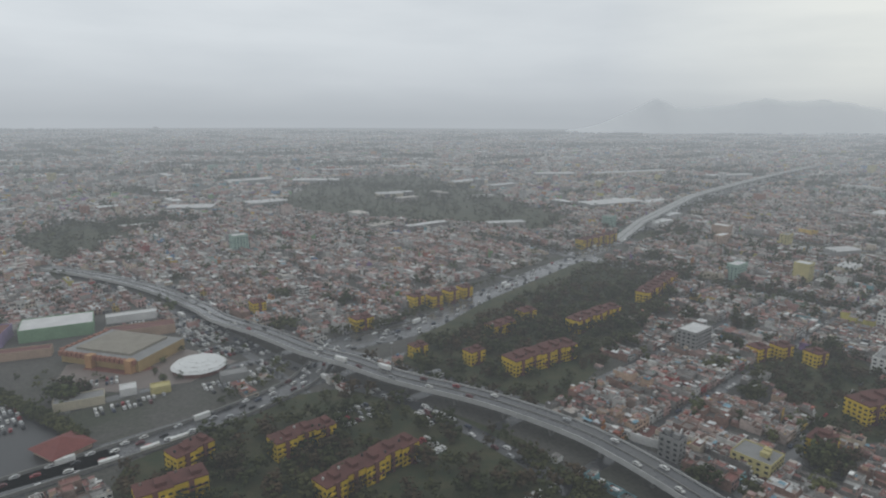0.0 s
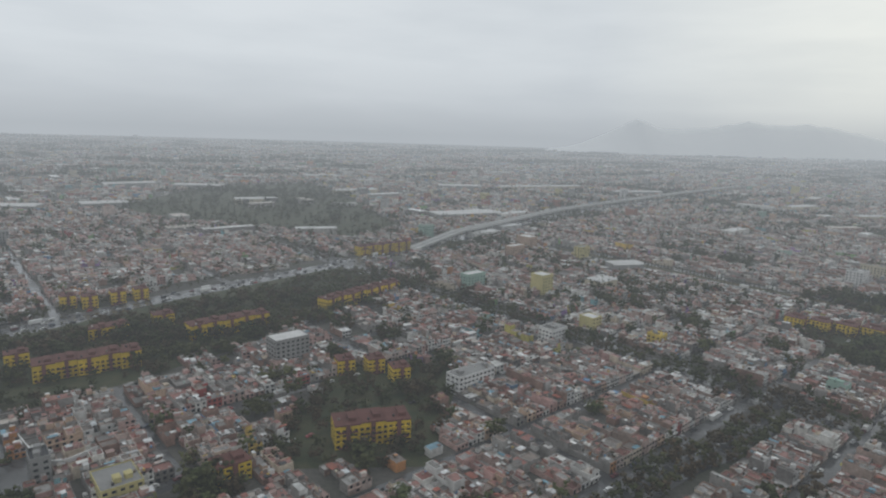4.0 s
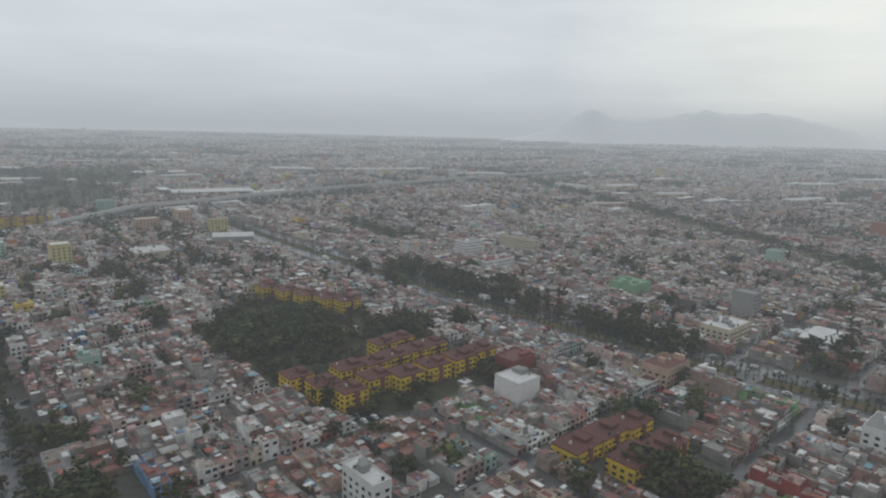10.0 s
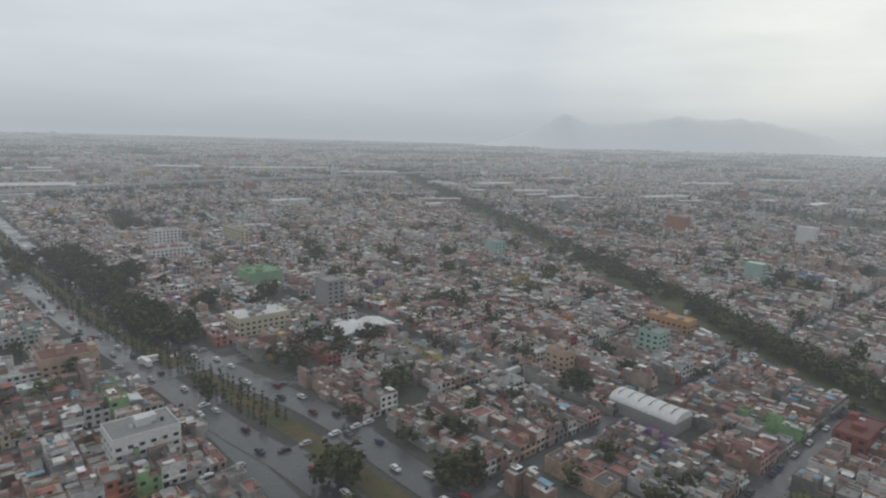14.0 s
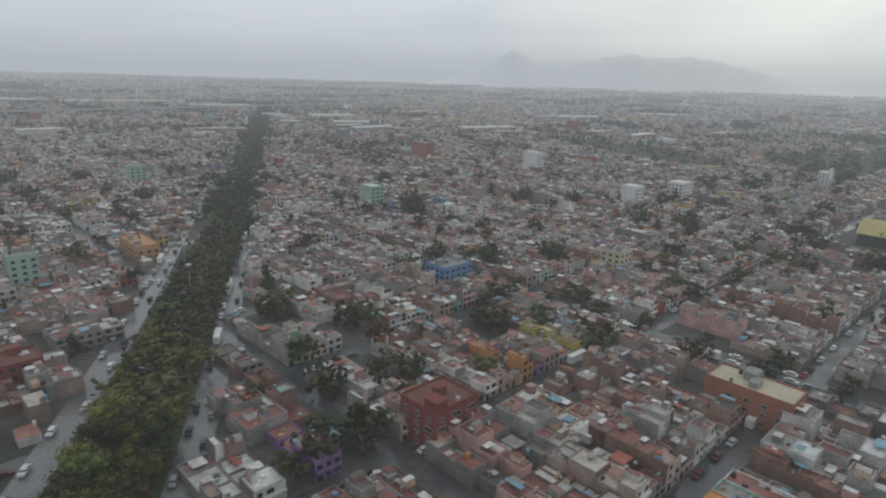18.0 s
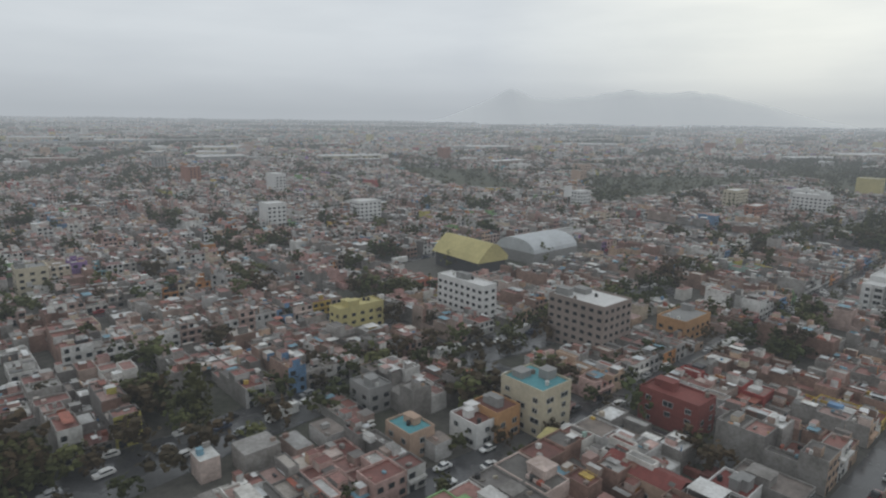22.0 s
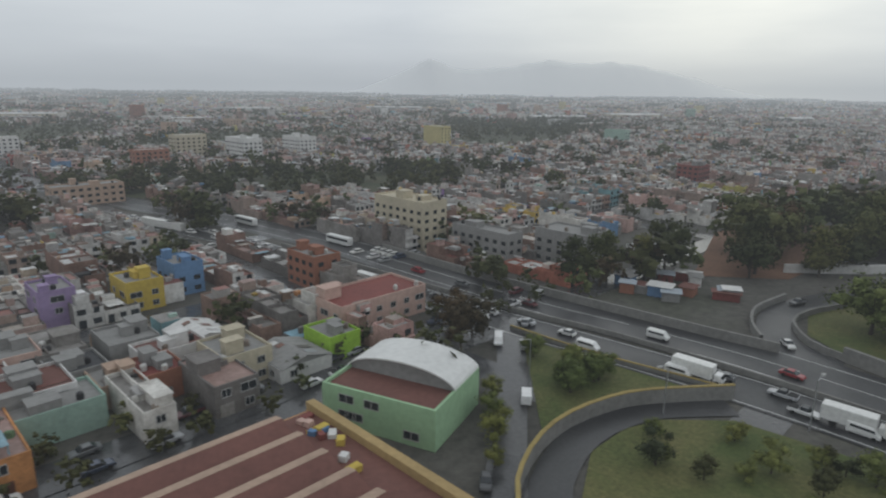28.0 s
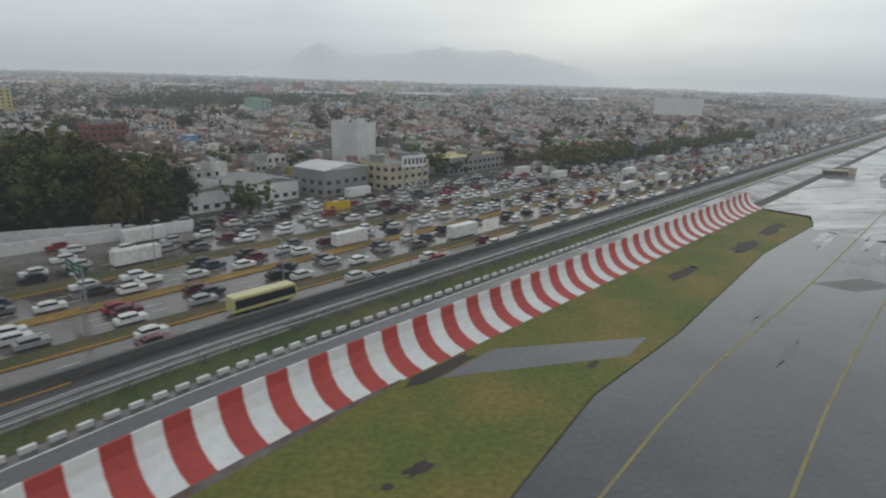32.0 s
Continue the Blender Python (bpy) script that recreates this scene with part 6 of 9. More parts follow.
grow(beside([hw(1205, -528.4), hw(1330, -528.4)], 3.2, (0, 1.4), 0.8), ("green", "olive"), 3.6, 5.2)
grow([(1092, 108), (1081, 112), (1066, 130), (1052, 150), (1045, 165), (1040, 172)], ("dark",), 5, 7)
# belts of trees further off, and clumps between the houses
for poly, n in WOOD_AREAS:
    grow(scatter(poly, n), ("dark", "dark", "tall"), 5, 8)
spots = []
for cx, cy, cr in CLUMPS:
    for k in range(max(1, int(cr * cr / 4))):
        a = rt.uniform(0, 6.28)
        q = cr * math.sqrt(rt.rand()) * 0.8
        spots.append((cx + q * math.cos(a), cy + q * math.sin(a)))
spots = np.array(spots)
spots = spots[(spots[:, 1] > 24) & ~near_line(LINES["boulevard"][0], spots, 13)]
grow(spots, ("dark", "dark", "dark", "green", "russet", "tall"), 4.2, 7.6)
n = 3400
P = np.stack([rt.uniform(-300, 1500, n), 25 + 600 * rt.rand(n) ** 0.75], 1)
P = P[free_of_roads(P, 0.5)]
grow([tuple(p) for p in P if not near_path(*p)], ("dark", "dark", "tall", "green", "russet"), 4.0, 7.4)
grow([tuple(p) for p in P if near_path(*p)][::3], ("dark", "green", "russet", "dark"), 3.2, 5.4)
for x_, y_ in far_spot(rf, 2600, 560, 2200, 1.5):
    wood(("dark", "tall")[int(x_) % 2], x_, y_, rt.uniform(4.5, 7.5) * (0.8 + y_ / 2600))
for x_, y_, a_, c_, deg_ in GROVES:
    u_, v_ = axes(deg_)
    for k in range(int(min(70, 10 + a_ * c_ / 28))):
        p_, q_ = rt.normal() * 0.5, rt.normal() * 0.5
        wood(("dark", "dark", "tall")[k % 3], x_ + u_[0] * p_ * a_ + v_[0] * q_ * c_, y_ + u_[1] * p_ * a_ + v_[1] * q_ * c_, rt.uniform(4.5, 8.5) * (0.8 + y_ / 2600))
for kind, qs in WOODS.items():
    if qs:
        q = np.concatenate(qs)
        tagged(new("woodland", quads_mesh("woodland", q, [LEAF_OF[kind]], np.zeros(len(q)))), TREE_LABEL[kind].replace("tree", "trees") + " among the houses", "trees", "", "stuff")


# ---- vehicles ----
CAR_PAINT = [(0.72, 0.72, 0.71), (0.66, 0.66, 0.66), (0.75, 0.75, 0.74), (0.3, 0.31, 0.32), (0.05, 0.052, 0.055), (0.025, 0.026, 0.028), (0.28, 0.03, 0.035), (0.7, 0.7, 0.68), (0.74, 0.74, 0.73), (0.72, 0.72, 0.71), (0.55, 0.56, 0.56),
             (0.42, 0.43, 0.44), (0.045, 0.06, 0.1), (0.12, 0.025, 0.03), (0.6, 0.6, 0.58), (0.14, 0.145, 0.15)]


def car_paint(name, colours):
    k = Nodes(name, 0.28)
    n = len(colours)
    c = k.ramp(k.rand(), [(i / n, col) for i, col in enumerate(colours)], True) if n > 1 else k.n("ShaderNodeObjectInfo").outputs["Color"]
    f = k.noise(3.0, 3)
    k.b.inputs["Coat Weight"].default_value = 0.4
    return k.base(k.mix(c, k.ramp(f, [(0.3, (0.8, 0.8, 0.8)), (0.7, (1.05, 1.05, 1.05))]), 1.0, "MULTIPLY"))


M_CAR = car_paint("car_paint", CAR_PAINT[:1])
M_CARWHITE = car_paint("white_vehicle_paint", [(0.74, 0.74, 0.72), (0.68, 0.68, 0.66), (0.78, 0.78, 0.77)])
M_TAXI = car_paint("yellow_vehicle_paint", [(0.5, 0.46, 0.18), (0.55, 0.5, 0.22)])
M_TYRE = plain("tyre_rubber", (0.02, 0.02, 0.02), 0.8)


def loft(profile, half, mat, name):
    """A body from a side outline of (x, z, half width factor), rounded across."""
    b = Batch()
    n = len(profile)
    L = [(x, -half * w, z) for x, z, w in profile]
    Rr = [(x, half * w, z) for x, z, w in profile]
    for i in range(n):
        j = (i + 1) % n
        b.quad(L[i], L[j], Rr[j], Rr[i])
    mid = n // 2
    bm_faces = []
    me = bpy.data.meshes.new(name)
    vs = L + Rr
    fs = [(i, (i + 1) % n, n + (i + 1) % n, n + i)[::-1] for i in range(n)] + [tuple(range(n)), tuple(range(2 * n - 1, n - 1, -1))]
    me.from_pydata(vs, [], fs)
    bm = bmesh.new()
    bm.from_mesh(me)
    bmesh.ops.recalc_face_normals(bm, faces=bm.faces)
    bmesh.ops.bevel(bm, geom=[e for e in bm.edges if e.calc_face_angle(0) > 0.5], offset=0.05 * half * 2, segments=1, affect="EDGES")
    bm.to_mesh(me)
    bm.free()
    me.materials.append(mat)
    return me


def wheel_mesh():
    bm = bmesh.new()
    bmesh.ops.create_cone(bm, cap_ends=True, segments=10, radius1=0.17, radius2=0.17, depth=0.12, matrix=Matrix.Rotation(radians(90), 4, "X"))
    me = bpy.data.meshes.new("wheel")
    bm.to_mesh(me)
    bm.free()
    me.materials.append(M_TYRE)
    return me


WHEEL = wheel_mesh()


def vehicle(kind):
    """Meshes of a vehicle that faces +x: list of (name, mesh, place), label and category."""
    w = 0.47
    if kind in ("sedan", "hatch"):
        tail = -1.2 if kind == "sedan" else -0.98
        body = loft([(1.2, 0.14, 0.9), (1.22, 0.34, 0.9), (1.05, 0.46, 0.95), (0.5, 0.5, 1), (-0.85, 0.52, 1), (tail, 0.5, 0.92), (tail - 0.02, 0.2, 0.9), (tail + 0.05, 0.12, 0.9)], w, M_CAR, "body")
        cabin = loft([(0.6, 0.5, 0.95), (0.22, 0.76, 0.78), (-0.5, 0.78, 0.78), (-0.92, 0.52, 0.95)], w * 0.97, M_GLASS, "glazing")
        roof = loft([(0.2, 0.765, 0.8), (0.16, 0.8, 0.74), (-0.46, 0.81, 0.74), (-0.52, 0.775, 0.8)], w, M_CAR, "roof")
        parts, axle, label = [("body", body), ("glazing", cabin), ("roof", roof)], (0.72, -0.7), "%s car standing in traffic on wet asphalt" % ("saloon" if kind == "sedan" else "hatchback")
    elif kind == "van":
        body = loft([(1.3, 0.16, 0.9), (1.32, 0.42, 0.92), (1.05, 0.6, 0.96), (0.72, 1.02, 0.92), (-1.25, 1.06, 0.94), (-1.3, 0.2, 0.95), (-1.2, 0.12, 0.95)], 0.52, M_CARWHITE, "body")
        glass = loft([(1.0, 0.62, 1.0), (0.78, 0.92, 0.96), (-1.0, 0.94, 1.0), (-1.02, 0.66, 1.02)], 0.525, M_GLASS, "glazing")
        parts, axle, label = [("body", body), ("glazing", glass)], (0.85, -0.85), "white passenger van standing in traffic"
    elif kind == "pickup":
        body = loft([(1.35, 0.18, 0.9), (1.36, 0.44, 0.94), (0.6, 0.54, 1), (-1.3, 0.54, 1), (-1.34, 0.22, 0.95)], 0.5, M_CAR, "body")
        cabin = loft([(0.62, 0.54, 0.95), (0.34, 0.86, 0.8), (-0.25, 0.88, 0.8), (-0.36, 0.54, 0.96)], 0.49, M_GLASS, "glazing")
        bed = loft([(-0.42, 0.56, 0.86), (-0.42, 0.6, 0.86), (-1.26, 0.6, 0.86), (-1.26, 0.56, 0.86)], 0.5, M_TYRE, "load_bed")
        parts, axle, label = [("body", body), ("glazing", cabin), ("load_bed", bed)], (0.85, -0.8), "pickup truck standing in traffic"
    elif kind == "bus":
        body = loft([(3.1, 0.2, 0.96), (3.15, 1.0, 0.98), (3.0, 1.62, 0.96), (-3.05, 1.64, 0.97), (-3.1, 0.25, 0.98)], 0.66, M_CARWHITE, "body")
        glass = loft([(3.06, 0.85, 0.99), (2.96, 1.4, 0.99), (-2.8, 1.4, 1.01), (-2.8, 0.9, 1.01)], 0.668, M_GLASS, "glazing")
        parts, axle, label = [("body", body), ("glazing", glass)], (2.0, -1.9), "long white city bus"
    elif kind == "yellow_bus":
        body = loft([(3.1, 0.2, 0.96), (3.15, 1.0, 0.98), (3.0, 1.55, 0.96), (-3.05, 1.57, 0.97), (-3.1, 0.25, 0.98)], 0.66, M_TAXI, "body")
        glass = loft([(3.1, 0.55, 0.99), (2.98, 1.36, 0.99), (-2.95, 1.36, 1.01), (-2.95, 0.5, 1.01)], 0.668, M_GLASS, "glazing")
        parts, axle, label = [("body", body), ("glazing", glass)], (2.0, -1.9), "long bus with pale yellow roof and dark sides"
    elif kind == "semi":
        body = loft([(5.4, 0.25, 0.9), (5.45, 0.8, 0.92), (5.0, 0.95, 0.94), (4.75, 1.65, 0.9), (3.7, 1.7, 0.92), (3.65, 0.3, 0.95)], 0.6, M_CARWHITE, "cab")
        box = loft([(3.3, 0.55, 1), (3.3, 2.1, 1), (-5.4, 2.1, 1), (-5.4, 0.55, 1)], 0.68, M_CARWHITE, "trailer")
        glass = loft([(5.02, 0.98, 0.88), (4.82, 1.5, 0.88), (4.5, 1.5, 0.95), (4.5, 0.98, 0.97)], 0.6, M_GLASS, "glazing")
        parts, axle, label = [("cab", body), ("trailer", box), ("glazing", glass)], (4.6, 2.6, -3.6, -4.5), "long white semi-trailer lorry standing in traffic"
    else:
        body = loft([(2.6, 0.25, 0.9), (2.62, 0.7, 0.92), (2.35, 1.15, 0.92), (1.75, 1.2, 0.95), (1.7, 0.3, 0.95)], 0.6, M_CARWHITE, "cab")
        box = loft([(1.6, 0.42, 1), (1.6, 1.85, 1), (-2.6, 1.85, 1), (-2.6, 0.42, 1)], 0.64, M_CARWHITE, "cargo_box")
        glass = loft([(2.64, 0.72, 0.85), (2.42, 1.08, 0.85), (2.3, 1.08, 0.94), (2.3, 0.72, 0.94)], 0.6, M_GLASS, "glazing")
        parts, axle, label = [("cab", body), ("cargo_box", box), ("glazing", glass)], (2.1, -1.6), "white box lorry standing in traffic"
    return parts, axle, label


KINDS = {k: vehicle(k) for k in ("sedan", "hatch", "van", "pickup", "bus", "yellow_bus", "truck", "semi")}
BASE_CAR = {}
VEHICLE_CAT = {"sedan": "car", "hatch": "car", "van": "van", "pickup": "pickup", "bus": "bus", "yellow_bus": "bus", "truck": "lorry", "semi": "lorry"}
VEHICLE_NAME = {"sedan": "car", "hatch": "car", "van": "van", "pickup": "pickup_truck", "bus": "bus", "yellow_bus": "bus", "truck": "lorry", "semi": "semi_trailer"}


def park(kind, m, group="traffic on the highway"):
    """A vehicle of its own at the pose m."""
    parts, axle, label = KINDS[kind]
    paint = (*CAR_PAINT[rc.randint(len(CAR_PAINT))], 1)
    if kind in BASE_CAR:
        ob = copy_thing(BASE_CAR[kind], m)
        for ch in ob.children:
            ch.color = paint
        return ob
    ob = thing(VEHICLE_NAME[kind], label, VEHICLE_CAT[kind], group, at=m)
    for name, me in parts:
        part(name, me, ob).color = paint
    hw_ = 0.42 if kind in ("sedan", "hatch", "van", "pickup") else 0.56
    g = 1.0 if kind in ("sedan", "hatch", "van", "pickup") else 1.5
    for ax in axle:
        for side in (-hw_, hw_):
            wh = part("wheel", WHEEL, ob)
            wh.matrix_basis = pose(ax, side, 0.17 * g) @ Matrix.Diagonal((g, 1, g, 1))
    BASE_CAR[kind] = ob
    return ob


FLEET = Batch()
rc = np.random.RandomState(404)


def far_car(x, y, z, deg, r, big=False):
    """A vehicle of the joined far traffic: body, cabin and glass."""
    ux, uy = axes(deg)
    t = CAR_PAINT[r.randint(len(CAR_PAINT))]
    o = (x, y)
    if big:
        t = (0.72, 0.72, 0.7)
        FLEET.box(o, ux, uy, -2.4, 2.4, -0.6, 0.6, z + 0.15, z + 1.6, (0, 0), (t, t))
        return
    FLEET.box(o, ux, uy, -1.18, 1.2, -0.45, 0.45, z + 0.14, z + 0.5, (0, 0), (t, t))
    FLEET.box(o, ux, uy, -0.85, 0.5, -0.4, 0.4, z + 0.5, z + 0.72, (1, 0), ((1, 1, 1), t))
    FLEET.box(o, ux, uy, -0.6, 0.25, -0.36, 0.36, z + 0.72, z + 0.79, (0, 0), (t, t))


def pick(r):
    u = r.rand()
    return "sedan" if u < 0.5 else "hatch" if u < 0.75 else "van" if u < 0.82 else "pickup" if u < 0.93 else "truck" if u < 0.945 else "bus" if u < 0.955 else "sedan"


# vehicles that stand out in the jam: kind, place along and across the highway, nose towards the city
JAM = [("semi", 1028.0, -534.6, True), ("bus", 1025.0, -532.4, True), ("truck", 1011.0, -532.5, True), ("yellow_bus", 1005.0, -534.8, True), ("truck", 1052.0, -534.4, True), ("truck", 1045.0, -532.6, True),
       ("bus", 1064.0, -549.0, True), ("bus", 1058.5, -554.8, False), ("van", 1040.5, -547.2, True), ("van", 1039.5, -539.9, True), ("truck", 1044.5, -555.6, False)]
TAKEN = [(s_, n_, 7.5 if k_ == "semi" else 5.2 if k_ != "van" else 3.2) for k_, s_, n_, _ in JAM]


def highway_traffic():
    lanes = [(-556.0, 11.0), (-554.4, 10.0), (-550.4, 8.5), (-548.8, 7.6), (-547.2, 7.6), (-543.6, 5.4), (-541.8, 5.2), (-539.9, 5.0), (-534.5, 4.4), (-532.5, 4.4), (-529.6, 5.2), (-526.6, 5.0), (-523.8, 5.4), (-521.2, 7.0)]
    for n, gap in lanes:
        s = (990 if n < -532 else 1078) + rc.uniform(0, 5)
        while s < 1620:
            kind = pick(rc)
            long = kind in ("bus", "truck", "yellow_bus")
            s += 1.8 if long else 0
            dense = gap * (1.0 if s < 1130 else 0.8)
            x, y = hw(s, n + rc.uniform(-0.2, 0.2))
            d = 29.5 + rc.uniform(-2, 2) + (180 if n > -541 else 0)
            if any(abs(s - s_) < ln_ and abs(n - n_) < 1.5 for s_, n_, ln_ in TAKEN):
                s += 2.5
                continue
            if n < -552 and 1078 < s < 1095:
                s += 6
                continue
            if 1001 < s < 1060 and n < -532:
                park(kind, pose(x, y, 0.07, 0, 0, d))
            else:
                far_car(x, y, 0.07, d, rc, long)
            s += max(3.0 if not long else 5.2, rc.normal(dense, 1.3)) + (1.8 if long else 0)


highway_traffic()
park("yellow_bus", pose(*hw(1086.2, -554.6), 0.07, 0, 0, 29.5))
for k_, s_, n_, back_ in JAM:
    park(k_, pose(*hw(s_, n_), 0.07, 0, 0, 29.5 + (180 if back_ else 0)))

# ---- parked and moving vehicles away from the highway ----
def street_cars(line, off, gap, z=0.06, odd=0.0, dense=0.8):
    pts = smooth_line(line, 3)
    d = np.r_[0, np.cumsum(np.linalg.norm(np.diff(pts, axis=0), axis=1))]
    le, _ = ribbon(pts, off, 0)
    s = rc.uniform(0, gap)
    while s < d[-1] - 2:
        i = min(np.searchsorted(d, s), len(pts) - 1)
        x, y = np.interp(s, d, le[:, 0]), np.interp(s, d, le[:, 1])
        t = pts[min(i + 1, len(pts) - 1)] - pts[max(i - 1, 0)]
        deg = math.degrees(math.atan2(t[1], t[0])) + (180 if off > 0 else 0)
        if rc.rand() < dense:
            if y < 78 and x > 840 and y > 20:
                park(("sedan", "hatch", "sedan", "van", "pickup")[rc.randint(5)], pose(x, y, z + odd, 0, 0, deg))
            else:
                far_car(x, y, z + odd, deg, rc, rc.rand() < 0.06)
        s += max(3.0, rc.normal(gap, gap * 0.3))


fly = LINES["flyover"][0]
street_cars(fly, 2.2, 14, 5.02)
street_cars(fly, -2.2, 12, 5.02)
for off in (-5, -2, 2, 5):
    street_cars(LINES["avenue"][0], off, 9, 0.05)
for off in (-4, -1.5, 1.5, 4):
    street_cars(LINES["ramp"][0], off, 7, 0.06)
for off in (-1.2, 1.2):
    street_cars([(-140, 345), (-102, 306), (-54, 253), (-27, 219), (-2.5, 196), (20, 176), (45, 140)], off, 7, 0.1)
    street_cars([(-120, 352), (-60, 285), (-28, 248), (0, 222), (25, 200), (50, 178)], off, 6, 0.11)
for pts in ([(369, 313), (417, 243), (454, 192), (489, 150), (513, 119.7), (531, 99), (560, 55)], [(385, 313), (434, 243), (472, 192), (506, 152), (532, 124), (549, 98), (580, 55)]):
    for off in (-1.6, 1.6):
        street_cars(pts, off, 12, 0.2)
for pts in ([(633, 359), (643.5, 221), (649.5, 140), (652.2, 87), (653, 50)], [(661, 360), (667.8, 155), (670, 118), (671, 85), (672, 50)]):
    for off in (-1.3, 1.2):
        street_cars(pts, off, 9, 0.2)
for key in ("tree_street", "street_e", "street_w", "street_m", "market_street", "lane"):
    for off in (-1.5, 1.5):
        street_cars(LINES[key][0], off, 6.5 if key != "lane" else 11, 0.13)
street_cars(BYPASS_FAR[3:], -2, 16, 0.07)
for off in (-1.2, 1.0):
    street_cars(BYPASS_NEAR[1:], off, 5.0, 0.08)
street_cars(LOOP_E[:5], 0.4, 14, 0.11)
for off in (-0.85, 0.85):
    street_cars(LOOP_E[5:], off, 3.1, 0.11, 0.0, 0.95)
for k in range(-3, 16):
    v_ = -381 + 30.9 * k
    for u_ in range(-100, 940, 70):
        x_, y_ = at_uv(u_, v_)
        if 25 < y_ < 330 and -180 < x_ < 1060:
            street_cars([at_uv(u_, v_), at_uv(u_ + 35, v_), at_uv(u_ + 68, v_)], rc.choice([-1.3, 1.3]), 7, 0.02)
# car parks
for ox, oy, deg, nx, ny in ((-106, 172, 33, 9, 9), (-104, 150, 33, 9, 6), (-62, 238, 33, 9, 10), (-80, 262, 33, 8, 5), (-48, 195, 25, 12, 3), (20, 165, 40, 6, 3), (22, 195, 35, 8, 3), (100, 122, 33, 8, 4), (384, 128, 33, 9, 3), (1084, 104, 123, 6, 3), (-54, 224, 33, 11, 4), (-38, 206, 33, 8, 4), (-92, 204, 20, 9, 2), (-78, 184, 27, 14, 2), (-124, 172, 33, 8, 9), (-124, 200, 33, 6, 4), (-98, 262, 20, 9, 3), (-4, 168, 33, 9, 3), (14, 146, 33, 8, 3), (-46, 262, 33, 8, 5)):
    for i in range(nx):
        for j in range(ny):
            if rc.rand() < 0.75:
                a_, b_ = axes(deg)
                far_car(ox + a_[0] * i * 1.5 + b_[0] * j * 3.4, oy + a_[1] * i * 1.5 + b_[1] * j * 3.4, 0.04, deg + 90 + rc.uniform(-4, 4), rc)
for x_, y_, dg in ((1112, 39.4, -55), (1114.6, 35.4, -55), (1104.5, 51, -55)):
    park("truck", pose(x_, y_, 0.1, 0, 0, dg))
for x_, y_, dg in ((994.5, 49.5, -50), (1071.5, 113.5, -52), (1053, 134, -50)):
    park("bus", pose(x_, y_, 0.1, 0, 0, dg))
park("truck", pose(*hw(1232, -584), 0.05, 0, 0, 60))
M_FLEET = tinted("far_car_paint", 0.35, 0.15)
tagged(new("far_traffic", FLEET.make("far_traffic", [M_FLEET, M_GLASS])), "small cars, vans and buses in streets and car parks", "cars", "", "stuff")

# ---- paints for buildings ----
PAINT = {"white": (0.66, 0.65, 0.63), "cream": (0.52, 0.46, 0.34), "grey": (0.27, 0.265, 0.255), "brown": (0.29, 0.235, 0.205), "yellow": (0.55, 0.4, 0.07), "pale": (0.52, 0.45, 0.2),
         "red": (0.21, 0.055, 0.045), "orange": (0.47, 0.26, 0.12), "blue": (0.12, 0.23, 0.4), "purple": (0.3, 0.22, 0.38), "green": (0.2, 0.33, 0.2), "pink": (0.54, 0.37, 0.31),
         "mint": (0.3, 0.43, 0.36), "peach": (0.44, 0.31, 0.23), "ochre": (0.4, 0.28, 0.12), "brick": (0.31, 0.13, 0.08), "dark": (0.06, 0.06, 0.065), "redbrown": (0.17, 0.07, 0.055),
         "sheet": (0.36, 0.4, 0.44), "teal": (0.1, 0.3, 0.33), "galvanised": (0.52, 0.54, 0.55), "lime": (0.3, 0.5, 0.05)}
MAT = {k: plain(k + "_building_paint", v, 0.8, 0, 0.32, 0.9) for k, v in PAINT.items()}
M_FRAME = plain("window_frame_paint", (0.4, 0.4, 0.39), 0.6)
M_TANK = by_object("water_tank_plastic", [(0.02, 0.02, 0.022), (0.03, 0.03, 0.032), (0.55, 0.55, 0.53), (0.2, 0.16, 0.13)], 0.5, 0.2)


def window_mesh(w, h):
    """A framed window that faces -y: frame ring and recessed glass."""
    b = Batch()
    o, ux, uy = (0, 0), (1, 0), (0, 1)
    for x0, x1, z0, z1 in ((-w / 2, w / 2, -h / 2, -h / 2 + 0.06), (-w / 2, w / 2, h / 2 - 0.06, h / 2), (-w / 2, -w / 2 + 0.05, -h / 2 + 0.06, h / 2 - 0.06), (w / 2 - 0.05, w / 2, -h / 2 + 0.06, h / 2 - 0.06), (-0.025, 0.025, -h / 2 + 0.06, h / 2 - 0.06)):
        b.box(o, ux, uy, x0, x1, -0.05, 0.02, z0, z1, (0, 0), under=True)
    b.quad((-w / 2, -0.015, -h / 2), (w / 2, -0.015, -h / 2), (w / 2, -0.015, h / 2), (-w / 2, -0.015, h / 2), 1)
    return b.make("window", [M_FRAME, M_GLASS])


WINDOW = window_mesh(0.85, 0.75)
WIDE_WINDOW = window_mesh(1.5, 0.8)


def tank_mesh():
    bm = bmesh.new()
    bmesh.ops.create_cone(bm, cap_ends=True, segments=10, radius1=0.3, radius2=0.3, depth=0.55, matrix=Matrix.Translation((0, 0, 0.28)))
    bmesh.ops.create_cone(bm, cap_ends=True, segments=10, radius1=0.3, radius2=0.1, depth=0.14, matrix=Matrix.Translation((0, 0, 0.62)))
    me = bpy.data.meshes.new("water_tank")
    bm.to_mesh(me)
    bm.free()
    me.materials.append(M_TANK)
    return me


TANK = tank_mesh()
I2 = ((1, 0), (0, 1))


